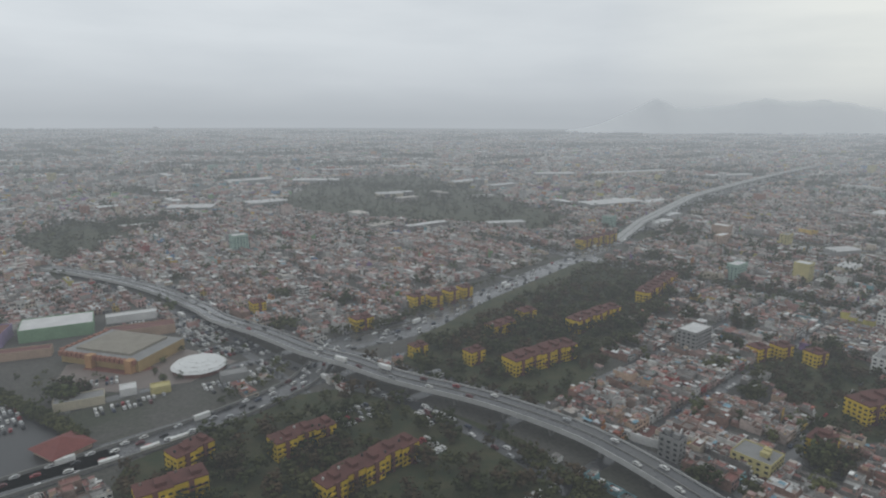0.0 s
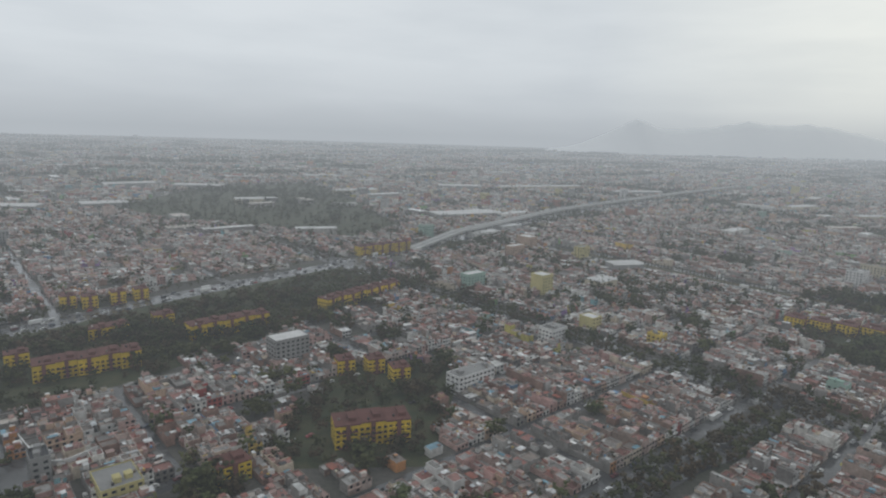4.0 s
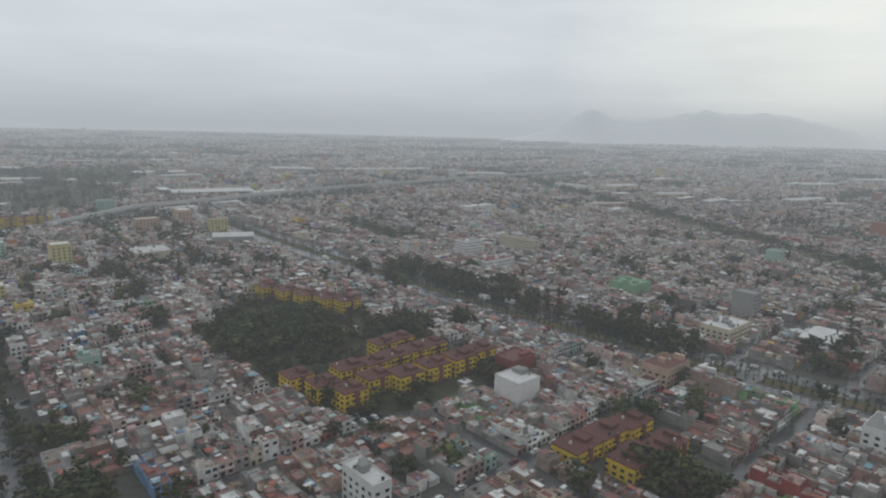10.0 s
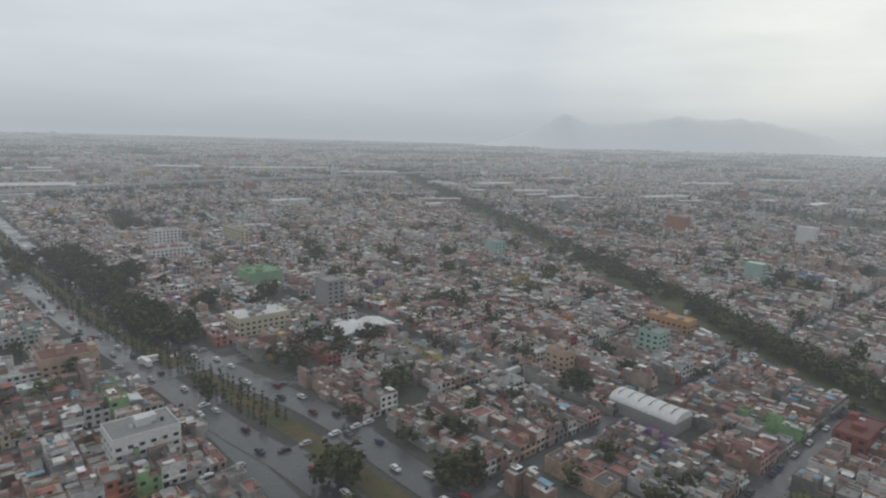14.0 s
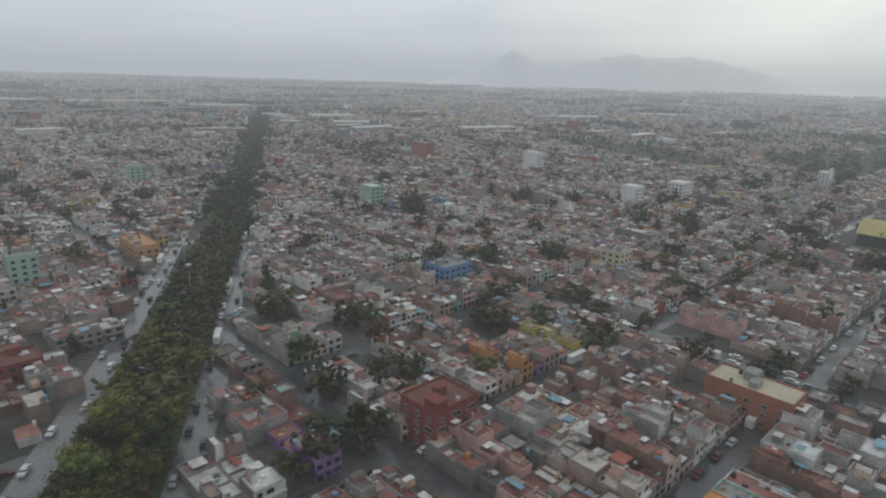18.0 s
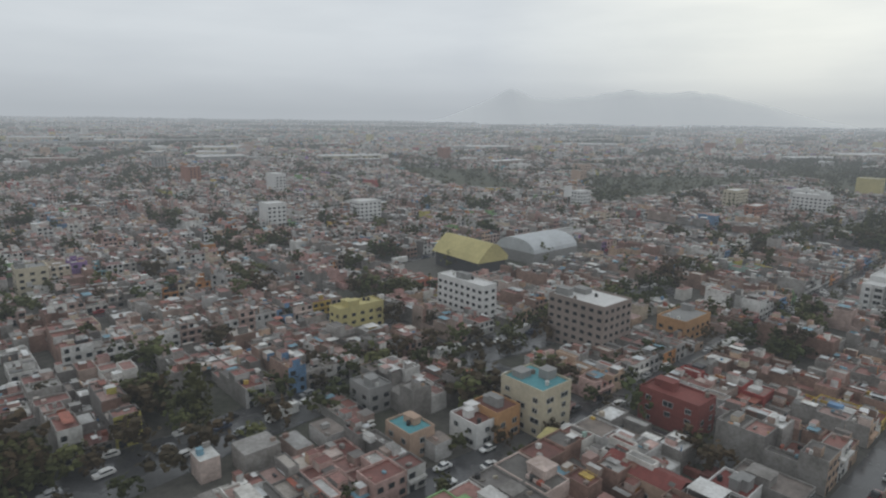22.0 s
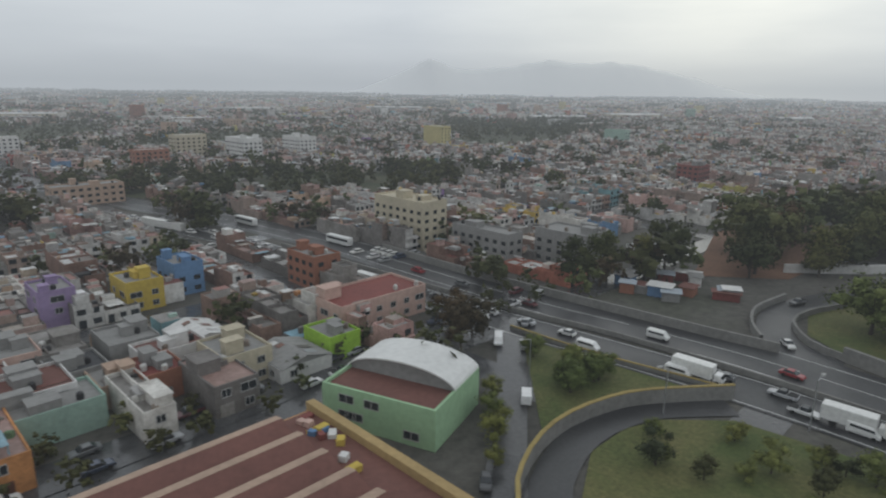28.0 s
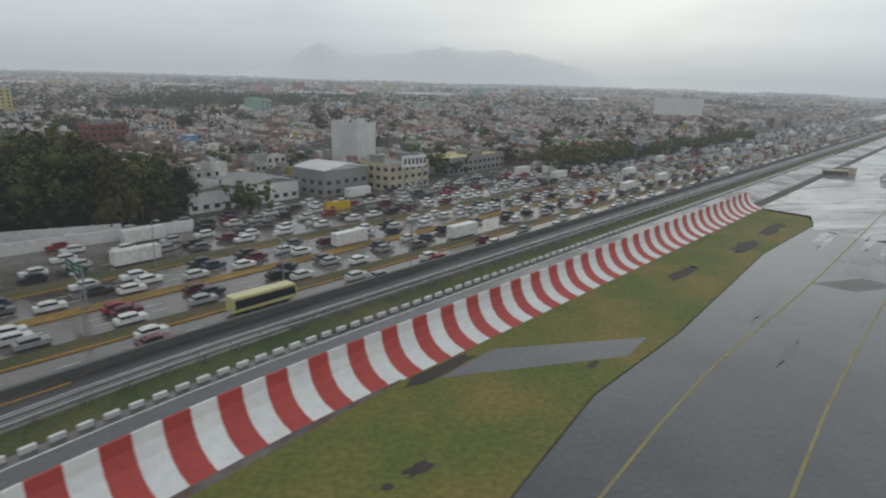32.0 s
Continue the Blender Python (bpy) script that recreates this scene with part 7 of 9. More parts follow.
def shell(wu, wv, h, par=0.3, t=0.14):
    """Walls with a parapet, round a roof that lies lower."""
    b = Batch()
    for x0, x1, y0, y1 in ((-wu / 2, wu / 2, -wv / 2, -wv / 2 + t), (-wu / 2, wu / 2, wv / 2 - t, wv / 2), (-wu / 2, -wu / 2 + t, -wv / 2 + t, wv / 2 - t), (wu / 2 - t, wu / 2, -wv / 2 + t, wv / 2 - t)):
        b.box((0, 0), *I2, x0, x1, y0, y1, 0, h + par, (0, 0))
    return b


def slab(wu, wv, h, t=0.14, thick=0.2):
    b = Batch()
    b.box((0, 0), *I2, -wu / 2 + t, wu / 2 - t, -wv / 2 + t, wv / 2 - t, h - thick, h, (0, 0), under=True)
    return b


def roof_clutter(r, ob, wu, wv, h, wall, n=2):
    for _ in range(n):
        cw, cl, ch = r.uniform(1.0, max(1.1, min(3, wu * 0.4))), r.uniform(1.0, max(1.1, min(3, wv * 0.4))), r.uniform(0.8, 1.4)
        b = Batch()
        b.box((0, 0), *I2, -cw / 2, cw / 2, -cl / 2, cl / 2, 0, ch, (0, 0))
        b.box((0, 0), *I2, -cw / 2 - 0.08, cw / 2 + 0.08, -cl / 2 - 0.08, cl / 2 + 0.08, ch, ch + 0.1, (0, 0), under=True)
        c = part("roof_cabin", b.make("roof_cabin", [wall]), ob)
        c.matrix_basis = pose(r.uniform(-wu / 2 + cw / 2 + 0.3, wu / 2 - cw / 2 - 0.3), r.uniform(-wv / 2 + cl / 2 + 0.3, wv / 2 - cl / 2 - 0.3), h)
    for _ in range(n):
        c = part("water_tank", TANK, ob)
        c.matrix_basis = pose(r.uniform(-wu / 2 + 0.6, wu / 2 - 0.6), r.uniform(-wv / 2 + 0.6, wv / 2 - 0.6), h)


def window_rows(b, wu, wv, h, st=1.5, gap=1.7, sides=(0, 1, 3)):
    """Framed openings of a building that stays far off, in its one window mesh a storey and side."""
    out = []
    for side in sides:
        ln = wu if side in (0, 2) else wv
        for s in range(max(1, int(h / st))):
            q = Batch()
            n = max(1, int(ln / gap))
            for i in range(n):
                c = -ln / 2 + (i + 0.5) * ln / n
                z0, z1 = s * st + 0.5, s * st + 1.15
                if side == 0:
                    p = [(c - 0.45, -wv / 2 - 0.03), (c + 0.45, -wv / 2 - 0.03)]
                elif side == 1:
                    p = [(wu / 2 + 0.03, c - 0.45), (wu / 2 + 0.03, c + 0.45)]
                else:
                    p = [(-wu / 2 - 0.03, c + 0.45), (-wu / 2 - 0.03, c - 0.45)]
                q.quad((*p[0], z0), (*p[1], z0), (*p[1], z1), (*p[0], z1))
            out.append(q)
    return out


def far_windows(ob, wu, wv, h, st=1.5, gap=1.7):
    """All the windows of a building too far off to pick them apart."""
    q = Batch()
    q.q = sum([x.q for x in window_rows(None, wu, wv, h, st, gap)], [])
    q.m, q.t = [0] * len(q.q), [(1, 1, 1)] * len(q.q)
    tagged(part("window", q.make("window", [M_GLASS]), ob), kind="stuff")


M_PATCH = by_object("patched_sheet", [(0.66, 0.66, 0.65), (0.2, 0.09, 0.06), (0.12, 0.11, 0.1), (0.5, 0.51, 0.5), (0.3, 0.24, 0.2), (0.35, 0.38, 0.4)], 0.5, 0.35)


def building(label, a, b_, depth, h, wall, roof, style):
    r = np.random.RandomState(int(a[0] * 7 + a[1]) % 9999)
    c, wu, wv = footprint(a, b_, depth)
    if len(label.split()) < 4:
        label += " with flat roof"
    ob = thing("building", label, "building", at=pose(c[0], c[1], 0, 0, 0, 33))
    wm, rm = MAT[wall], MAT[roof]
    near = math.hypot(c[1], 89 - 0.0577 * c[0]) < 92
    if style in ("flats", "plain"):
        part("wall", shell(wu, wv, h).make("wall", [wm]), ob)
        part("roof", slab(wu, wv, h).make("roof", [rm]), ob)
        roof_clutter(r, ob, wu, wv, h, wm if r.rand() < 0.5 else MAT["grey"], 2 if wu * wv < 120 else 4)
    elif style == "shed":
        part("wall", shell(wu, wv, h - 0.8, 0.0).make("wall", [wm]), ob)
        nb = max(1, int(round(wu / 8)))
        for k in range(nb):
            x0, x1 = -wu / 2 + wu * k / nb, -wu / 2 + wu * (k + 1) / nb
            xm = (x0 + x1) / 2
            q = Batch()
            y0, y1, z0, z1 = -wv / 2 - 0.2, wv / 2 + 0.2, h - 0.8, h
            m = max(2, int(wv / 0.9)) * 2
            for j in range(m):
                ya, yb = y0 + (y1 - y0) * j / m, y0 + (y1 - y0) * (j + 1) / m
                da, db = 0.07 * (j % 2), 0.07 * ((j + 1) % 2)
                q.quad((x0, ya, z0 + da), (xm, ya, z1 + da), (xm, yb, z1 + db), (x0, yb, z0 + db))
                q.quad((xm, ya, z1 + da), (x1, ya, z0 + da), (x1, yb, z0 + db), (xm, yb, z1 + db))
            q.quad((x0, y0, z0 - 0.02), (xm, y0, z1 - 0.02), (xm, y1, z1 - 0.02), (x0, y1, z0 - 0.02))
            q.quad((xm, y0, z1 - 0.02), (x1, y0, z0 - 0.02), (x1, y1, z0 - 0.02), (xm, y1, z1 - 0.02))
            q.quad((x0, -wv / 2, z0), (x1, -wv / 2, z0), (xm, -wv / 2, z1), (xm, -wv / 2, z1))
            q.quad((x1, wv / 2, z0), (x0, wv / 2, z0), (xm, wv / 2, z1), (xm, wv / 2, z1))
            part("roof", q.make("roof", [rm]), ob)
            if near:
                for _ in range(4):
                    q = Batch()
                    sd = r.choice([-1, 1])
                    ya, pl_, f0 = r.uniform(y0 + 0.3, y1 - 1.4), r.uniform(0.5, 1.1), r.uniform(0.05, 0.4)
                    f1 = f0 + r.uniform(0.25, 0.5)
                    pts = [(xm + sd * (x1 - xm) * f, y, z1 - (z1 - z0) * f + 0.1) for f, y in ((f0, ya), (f1, ya), (f1, ya + pl_), (f0, ya + pl_))]
                    q.quad(*(pts if sd > 0 else pts[::-1]))
                    part("roof_sheet", q.make("roof_sheet", [M_PATCH]), ob)
    else:
        part("wall", shell(wu, wv, h - 1.5, 0.0).make("wall", [wm]), ob)
        part("roof", vault(wu, wv, h - 1.5, 1.9), ob).data.materials[0] = rm
    if style == "plain":
        return ob
    st = 1.45
    wh = h if style == "flats" else h - 1.5
    if near:
        for side, ln in ((0, wu), (3, wv), (1, wv)):
            n = max(1, int(ln / 2.2))
            for s in range(max(1, int(wh / st))):
                for i in range(n):
                    if r.rand() < 0.12:
                        continue
                    cc = -ln / 2 + (i + 0.5) * ln / n
                    w = part("window", WINDOW if r.rand() < 0.7 else WIDE_WINDOW, ob)
                    z = s * st + 0.85
                    w.matrix_basis = pose(cc, -wv / 2, z) if side == 0 else pose(-wu / 2, cc, z, 0, 0, -90) if side == 3 else pose(wu / 2, cc, z, 0, 0, 90)
    else:
        far_windows(ob, wu, wv, wh)
    return ob


def vault(wu, wv, z0, rise, n=12):
    """Barrel roof that spans the width wu."""
    q = Batch()
    pts = [(-wu / 2 * math.cos(math.pi * k / n), z0 + rise * math.sin(math.pi * k / n)) for k in range(n + 1)]
    m = max(2, int(wv / 1.2)) * 2
    for (x0, za), (x1, zb) in zip(pts[:-1], pts[1:]):
        for j in range(m):
            ya, yb = -wv / 2 + wv * j / m, -wv / 2 + wv * (j + 1) / m
            d, e = 0.07 * (j % 2), 0.07 * ((j + 1) % 2)
            q.quad((x0, ya, za + d), (x1, ya, zb + d), (x1, yb, zb + e), (x0, yb, za + e))
        q.quad((x0, -wv / 2, za - 0.03), (x1, -wv / 2, zb - 0.03), (x1, wv / 2, zb - 0.03), (x0, wv / 2, za - 0.03))
        q.quad((x0, -wv / 2, z0), (x1, -wv / 2, z0), (x1, -wv / 2, zb), (x0, -wv / 2, za))
        q.quad((x1, wv / 2, z0), (x0, wv / 2, z0), (x0, wv / 2, za), (x1, wv / 2, zb))
    return q.make("roof", [MAT["white"]])


for row in BUILDINGS:
    building(*row)


def yellow_flats(x, y, deg, ln, dp, h):
    """Walk-up flats in staggered bays: yellow end and front walls, dark red stair towers, parapets and roof rooms."""
    r = np.random.RandomState(int(abs(x * 3 + y)) % 9999)
    ob = thing("apartment_block", "yellow rendered flats with dark red roof and stair towers", "apartment block", "yellow flats", at=pose(x, y, 0, 0, 0, deg))
    n = max(1, int(round(ln / 6.5)))
    bay = ln / n
    for k in range(n):
        x0 = -ln / 2 + k * bay
        sh = (k % 2) * 0.7 - 0.35
        w = bay - 0.05
        y0, y1 = -dp / 2 + sh, dp / 2 + sh
        b = Batch()
        b.q = [tuple((vx + x0 + bay / 2, vy + sh, vz) for vx, vy, vz in q) for q in shell(w, dp, h, 0.0).q]
        b.m, b.t = [0] * len(b.q), [(1, 1, 1)] * len(b.q)
        part("wall", b.make("wall", [M_YELLOW]), ob)
        b = Batch()
        b.box((0, 0), *I2, x0 - 0.06, x0 + bay + 0.06, y0 - 0.08, y1 + 0.08, h, h + 0.3, (0, 0), under=True)
        b.box((0, 0), *I2, x0 + bay * 0.55, x0 + bay * 0.85, y0 + dp * 0.25, y1 - dp * 0.25, h + 0.3, h + 1.2, (0, 0))
        part("roof", b.make("roof", [M_REDROOF]), ob)
        b = Batch()
        b.box((0, 0), *I2, x0 + bay / 2 - 0.55, x0 + bay / 2 + 0.55, y0 - 0.55, y0 - 0.005, 0, h + 0.75, (0, 0))
        part("stair_tower", b.make("stair_tower", [MAT["redbrown"]]), ob)
        for j in range(max(1, int(h / 1.4))):
            q = Batch()
            q.box((0, 0), *I2, x0 + bay * 0.2 - 0.6, x0 + bay * 0.8 + 0.6, y0 - 0.4, y0 - 0.005, j * 1.4 + 0.25, j * 1.4 + 0.6, (0, 0), under=True)
            part("balcony", q.make("balcony", [M_YELLOW if (j + k) % 3 else MAT["redbrown"]]), ob)
        t = part("water_tank", TANK, ob)
        t.matrix_basis = pose(x0 + bay * r.uniform(0.15, 0.45), r.uniform(y0 + 0.8, y1 - 0.8), h + 0.3)
    far_windows(ob, ln, dp + 0.7, h, 1.4, 1.5)


for row in FLATS:
    yellow_flats(*row)

# ---- houses nearest to the path, each with its parts ----
M_HWALL, M_HROOF = by_tint("house_render"), by_tint("house_roofing", 0.55, 0.5)
HOUSE_WALLS = WHITES + RAW + WARMS + RAW + BRIGHT[:6]
HOUSE_ROOFS = RED_ROOFS + GREY_ROOFS + GREY_ROOFS + PALE_ROOFS
M_SHEET = by_object("sheet_roofing", [(0.72, 0.72, 0.71), (0.5, 0.51, 0.52), (0.34, 0.33, 0.32), (0.7, 0.69, 0.66), (0.3, 0.09, 0.06), (0.22, 0.36, 0.43), (0.6, 0.6, 0.58)], 0.5, 0.3)
M_DOOR = by_object("metal_gate_paint", [(0.06, 0.06, 0.06), (0.5, 0.5, 0.48), (0.12, 0.05, 0.03), (0.1, 0.14, 0.2), (0.3, 0.29, 0.27)], 0.5, 0.2)


M_JUNK = by_object("roof_goods", [(0.6, 0.6, 0.58), (0.1, 0.16, 0.3), (0.3, 0.08, 0.05), (0.05, 0.05, 0.05), (0.35, 0.3, 0.25), (0.08, 0.12, 0.05), (0.2, 0.18, 0.16), (0.5, 0.45, 0.36), (0.12, 0.2, 0.1)], 0.8, 0.3)


def house_template(r, w, d):
    """A house on its lot, street front towards -y."""
    st = 1.34
    n = 1 + (r.rand() < 0.8) + (r.rand() < 0.14)
    h = st * n
    back = r.uniform(0.2, 0.42) * d
    ob = thing("house", "small flat-roofed town house with roof clutter", "house", "town houses")
    y0, y1 = -d / 2 + 0.2, d / 2 - back
    ln = y1 - y0
    cy = (y0 + y1) / 2

    def moved(b, x, y, z=0.0):
        return [(tuple((vx + x, vy + y, vz + z) for vx, vy, vz in q)) for q in b.q]

    def put(name, b, mat, x=0.0, y=0.0, z=0.0):
        b.q = moved(b, x, y, z)
        return part(name, b.make(name, [mat]), ob)
    put("wall", shell(w - 0.04, ln, h, r.uniform(0.15, 0.4)), M_HWALL, 0, cy)
    put("roof", slab(w - 0.04, ln, h), M_HROOF, 0, cy)
    # rear yard: lower wing and yard wall
    wing = r.uniform(0.4, 0.7) * w
    ys = y1 + (d / 2 - y1) * r.uniform(0.4, 0.65)
    for ya, yb, hh, name in ((y1 + 0.01, ys, st * r.uniform(0.7, 1.0) * (1 if n < 2 or r.rand() < 0.7 else 1.7), "rear_wing"), (ys + 0.02, d / 2 - 0.05, st * r.uniform(0.5, 0.95), "lean_to")):
        b = Batch()
        x1 = -w / 2 + wing + (0 if name == "rear_wing" else r.uniform(-0.5, 0.25) * w)
        b.box((0, 0), *I2, -w / 2, x1, ya, yb, 0, hh, (0, 0))
        b.box((0, 0), *I2, -w / 2 + 0.1, x1 - 0.1, ya + 0.1, yb - 0.1, hh, hh + 0.07, (0, 0))
        part(name, b.make(name, [M_HROOF]), ob)
    b = Batch()
    b.box((0, 0), *I2, -w / 2 + wing, w / 2 - 0.05, d / 2 - 0.17, d / 2 - 0.05, 0, 1.3, (0, 0))
    part("yard_wall", b.make("yard_wall", [M_HWALL]), ob)
    # half-built partition walls and boxes on the roof
    g = Batch()
    xw, yw = r.uniform(-0.3, 0.3) * w, r.uniform(y0 + 0.3 * ln, y1 - 0.3 * ln)
    ph = r.uniform(0.3, 0.9)
    g.box((0, 0), *I2, xw, xw + 0.12, yw, y1 - 0.2, h, h + ph, (0, 0))
    g.box((0, 0), *I2, -w / 2 + 0.2, xw, yw, yw + 0.12, h, h + ph, (0, 0))
    part("roof_partition", g.make("roof_partition", [M_HWALL]), ob)
    for _ in range(r.randint(1, 4)):
        g = Batch()
        bw, bl, bh = r.uniform(0.25, 0.8), r.uniform(0.2, 0.7), r.uniform(0.12, 0.5)
        g.box((0, 0), *I2, -bw / 2, bw / 2, -bl / 2, bl / 2, 0, bh, (0, 0))
        g.box((0, 0), *I2, -bw / 2 + 0.06, bw / 2 - 0.06, -bl / 2 + 0.06, bl / 2 - 0.06, bh, bh + 0.05, (0, 0))
        c = part("roof_box", g.make("roof_box", [M_JUNK]), ob)
        c.matrix_basis = pose(r.uniform(-w / 2 + 0.6, w / 2 - 0.6), r.uniform(y0 + 0.5, y1 - 0.5), h, 0, 0, r.uniform(-40, 40))
    if r.rand() < 0.6:
        uw, ul, uh = r.uniform(0.3, 0.55) * w, r.uniform(0.2, 0.4) * ln, r.uniform(1.0, 1.4)
        s = Batch()
        s.box((0, 0), *I2, -uw / 2, uw / 2, -ul / 2, ul / 2, 0, uh, (0, 0))
        s.box((0, 0), *I2, -uw / 2 - 0.1, uw / 2 + 0.1, -ul / 2 - 0.1, ul / 2 + 0.1, uh, uh + 0.12, (0, 0), under=True)
        put("upper_room", s, M_HWALL, r.choice([-1, 1]) * (w - uw) / 2 * 0.9, r.uniform(y0 + ul / 2 + 0.2, y1 - ul / 2 - 0.2), h)
    if r.rand() < 0.6:
        sw, sl, z = r.uniform(0.35, 0.8) * w, r.uniform(0.2, 0.4) * ln, r.uniform(0.6, 1.1)
        s = Batch()
        m = max(2, int(sw / 0.35)) * 2
        for i in range(m):
            xa, xb = -sw / 2 + sw * i / m, -sw / 2 + sw * (i + 1) / m
            za, zb = z + 0.05 * (i % 2), z + 0.05 * ((i + 1) % 2)
            s.quad((xa, -sl / 2, za), (xb, -sl / 2, zb), (xb, sl / 2, zb), (xa, sl / 2, za))
            s.quad((xa, sl / 2, za - 0.03), (xb, sl / 2, zb - 0.03), (xb, -sl / 2, zb - 0.03), (xa, -sl / 2, za - 0.03))
        for sx, sy in ((-1, -1), (1, -1), (1, 1), (-1, 1)):
            s.box((0, 0), *I2, sx * (sw / 2 - 0.1) - 0.04, sx * (sw / 2 - 0.1) + 0.04, sy * (sl / 2 - 0.1) - 0.04, sy * (sl / 2 - 0.1) + 0.04, 0, z, (0, 0))
        put("sheet_roof", s, M_SHEET, r.uniform(-0.1, 0.1) * w, r.uniform(y0 + sl / 2 + 0.2, y1 - sl / 2 - 0.2), h)
    t = part("water_tank", TANK, ob)
    t.matrix_basis = pose(r.uniform(-w / 2 + 0.5, w / 2 - 0.5), r.uniform(y0 + 0.5, y1 - 0.5), h)
    k = max(1, int(w / 1.9))
    for s in range(n):
        for i in range(k):
            if s == 0 and i == 0:
                g = Batch()
                g.box((0, 0), *I2, -0.6, 0.6, -0.05, 0.02, 0.02, 1.15, (0, 0), under=True)
                dd = part("door", g.make("door", [M_DOOR]), ob)
                dd.matrix_basis = pose(-w / 2 + 0.5 * w / k, y0, 0)
                continue
            win = part("window", WINDOW if r.rand() < 0.6 else WIDE_WINDOW, ob)
            win.matrix_basis = pose(-w / 2 + (i + 0.5) * w / k, y0, s * st + 0.76)
    return ob


rh = np.random.RandomState(55)
near_lots = [(l, c) for l, c, k in zip(LOTS, C, NEAR) if k]
rh.shuffle(near_lots)
TEMPLATES = []
for i, ((u, v, w, d, row), c) in enumerate(near_lots):
    m = pose(c[0], c[1], 0, 0, 0, 33 + (180 if row else 0))
    if i < 34:
        ob = house_template(rh, (2.8, 3.4, 4.0, 4.6)[i % 4], d)
        TEMPLATES.append((ob, (2.8, 3.4, 4.0, 4.6)[i % 4]))
        ob.matrix_basis = m @ Matrix.Diagonal((w / TEMPLATES[-1][1], 1, 1, 1))
    else:
        best = [t for t in TEMPLATES if abs(t[1] - w) < 0.75] or TEMPLATES
        ob, wt = best[rh.randint(len(best))]
        new_ob = copy_thing(ob, m)
        ob = new_ob
        ob.matrix_basis = m @ Matrix.Diagonal((w / wt, 1, rh.uniform(0.9, 1.12), 1))
    wall = HOUSE_WALLS[rh.randint(len(HOUSE_WALLS)) if rh.rand() < 0.7 else rh.randint(11)]
    roof, other = HOUSE_ROOFS[rh.randint(len(HOUSE_ROOFS))], HOUSE_ROOFS[rh.randint(len(HOUSE_ROOFS))]
    if 560 < c[0] < 960 and rh.rand() < 0.3:
        roof = RED_ROOFS[rh.randint(3)]
    third = (HOUSE_ROOFS + [(0.62, 0.62, 0.6), (0.5, 0.42, 0.36), (0.2, 0.3, 0.24)])[rh.randint(len(HOUSE_ROOFS) + 3)]
    for ch in ob.children:
        kind = ch.name.split(".")[0]
        ch.color = (*(wall if kind in ("wall", "upper_room", "yard_wall", "roof_partition") else roof if kind == "roof" else third if kind == "lean_to" else other), 1)

# ---- single landmarks ----
def uvz(u, v, z):
    return (*at_uv(u, v), z)


def market_hall():
    """Market with parallel red pitched bays, light strips between them and ochre end walls."""
    ob = thing("market_hall", "market hall with striped dark red roof bays and ochre walls", "market hall")
    u0, u1, v0, v1, z = 895.0, 919.5, -566.0, -541.3, 2.9
    b = Batch()
    for x0, x1, y0, y1 in ((u0, u1, v1 - 0.25, v1), (u1 - 0.25, u1, v0, v1 - 0.25), (u0, u0 + 0.25, v0, v1 - 0.25), (u0, u1, v0, v0 + 0.2)):
        b.box((0, 0), U, V, x0, x1, y0, y1, 0, z, (0, 0))
    part("wall", b.make("wall", [MAT["orange"]]), ob, "ochre rendered wall")
    b = Batch()
    b.box((0, 0), U, V, u1 - 0.5, u1 + 0.25, v0, v1 + 0.2, z - 0.2, z + 0.7, (0, 0), under=True)
    b.box((0, 0), U, V, u0 - 0.25, u0 + 0.4, v0, v1 + 0.2, z - 0.2, z + 0.4, (0, 0), under=True)
    part("fascia", b.make("fascia", [MAT["ochre"]]), ob)
    n = 8
    for k in range(n):
        ya, yb = v0 + (v1 - v0) * k / n, v0 + (v1 - v0) * (k + 1) / n
        ym, yn = ya + (yb - ya) * 0.62, ya + (yb - ya) * 0.92
        q = Batch()
        ue = u1 - 3.5
        q.quad(uvz(u0, ya, z + 0.1), uvz(ue, ya, z + 0.1), uvz(ue, ym, z + 0.95), uvz(u0, ym, z + 0.95))
        q.quad(uvz(ue, ya, z + 0.1), uvz(ue, yb, z + 0.1), uvz(ue, ym, z + 0.95), uvz(ue, ym, z + 0.95))
        q.quad(uvz(u0, yb, z + 0.1), uvz(u0, ya, z + 0.1), uvz(u0, ym, z + 0.95), uvz(u0, ym, z + 0.95))
        part("roof_bay", q.make("roof_bay", [MAT["redbrown"]]), ob, "dark red roof bay")
        q = Batch()
        q.quad(uvz(u0, ym, z + 0.96), uvz(ue, ym, z + 0.96), uvz(ue, yn, z + 0.8), uvz(u0, yn, z + 0.8))
        q.quad(uvz(u0, yn, z + 0.8), uvz(ue, yn, z + 0.8), uvz(ue, yb, z + 0.1), uvz(u0, yb, z + 0.1))
        part("skylight", q.make("skylight", [MAT["peach"]]), ob, "pale translucent sheet strip")
    b = Batch()
    b.box((0, 0), U, V, u1 - 3.5, u1 - 0.5, v0, v1 - 0.25, z - 0.2, z + 0.05, (0, 0), under=True)
    part("flat_roof", b.make("flat_roof", [MAT["redbrown"]]), ob)
    r = np.random.RandomState(3)
    for k in range(12):
        c = Batch()
        w = r.uniform(0.4, 1.1)
        c.box((0, 0), *I2, -w / 2, w / 2, -0.3, 0.3, 0, r.uniform(0.25, 0.6), (0, 0))
        o = part("roof_crate", c.make("roof_crate", [MAT[("yellow", "red", "blue", "yellow", "pink", "white")[k % 6]]]), ob)
        x, y = at_uv(u1 - r.uniform(0.8, 3.2), v1 - r.uniform(0.6, 11))
        o.matrix_basis = pose(x, y, z + 0.05, 0, 0, r.uniform(0, 90))


market_hall()


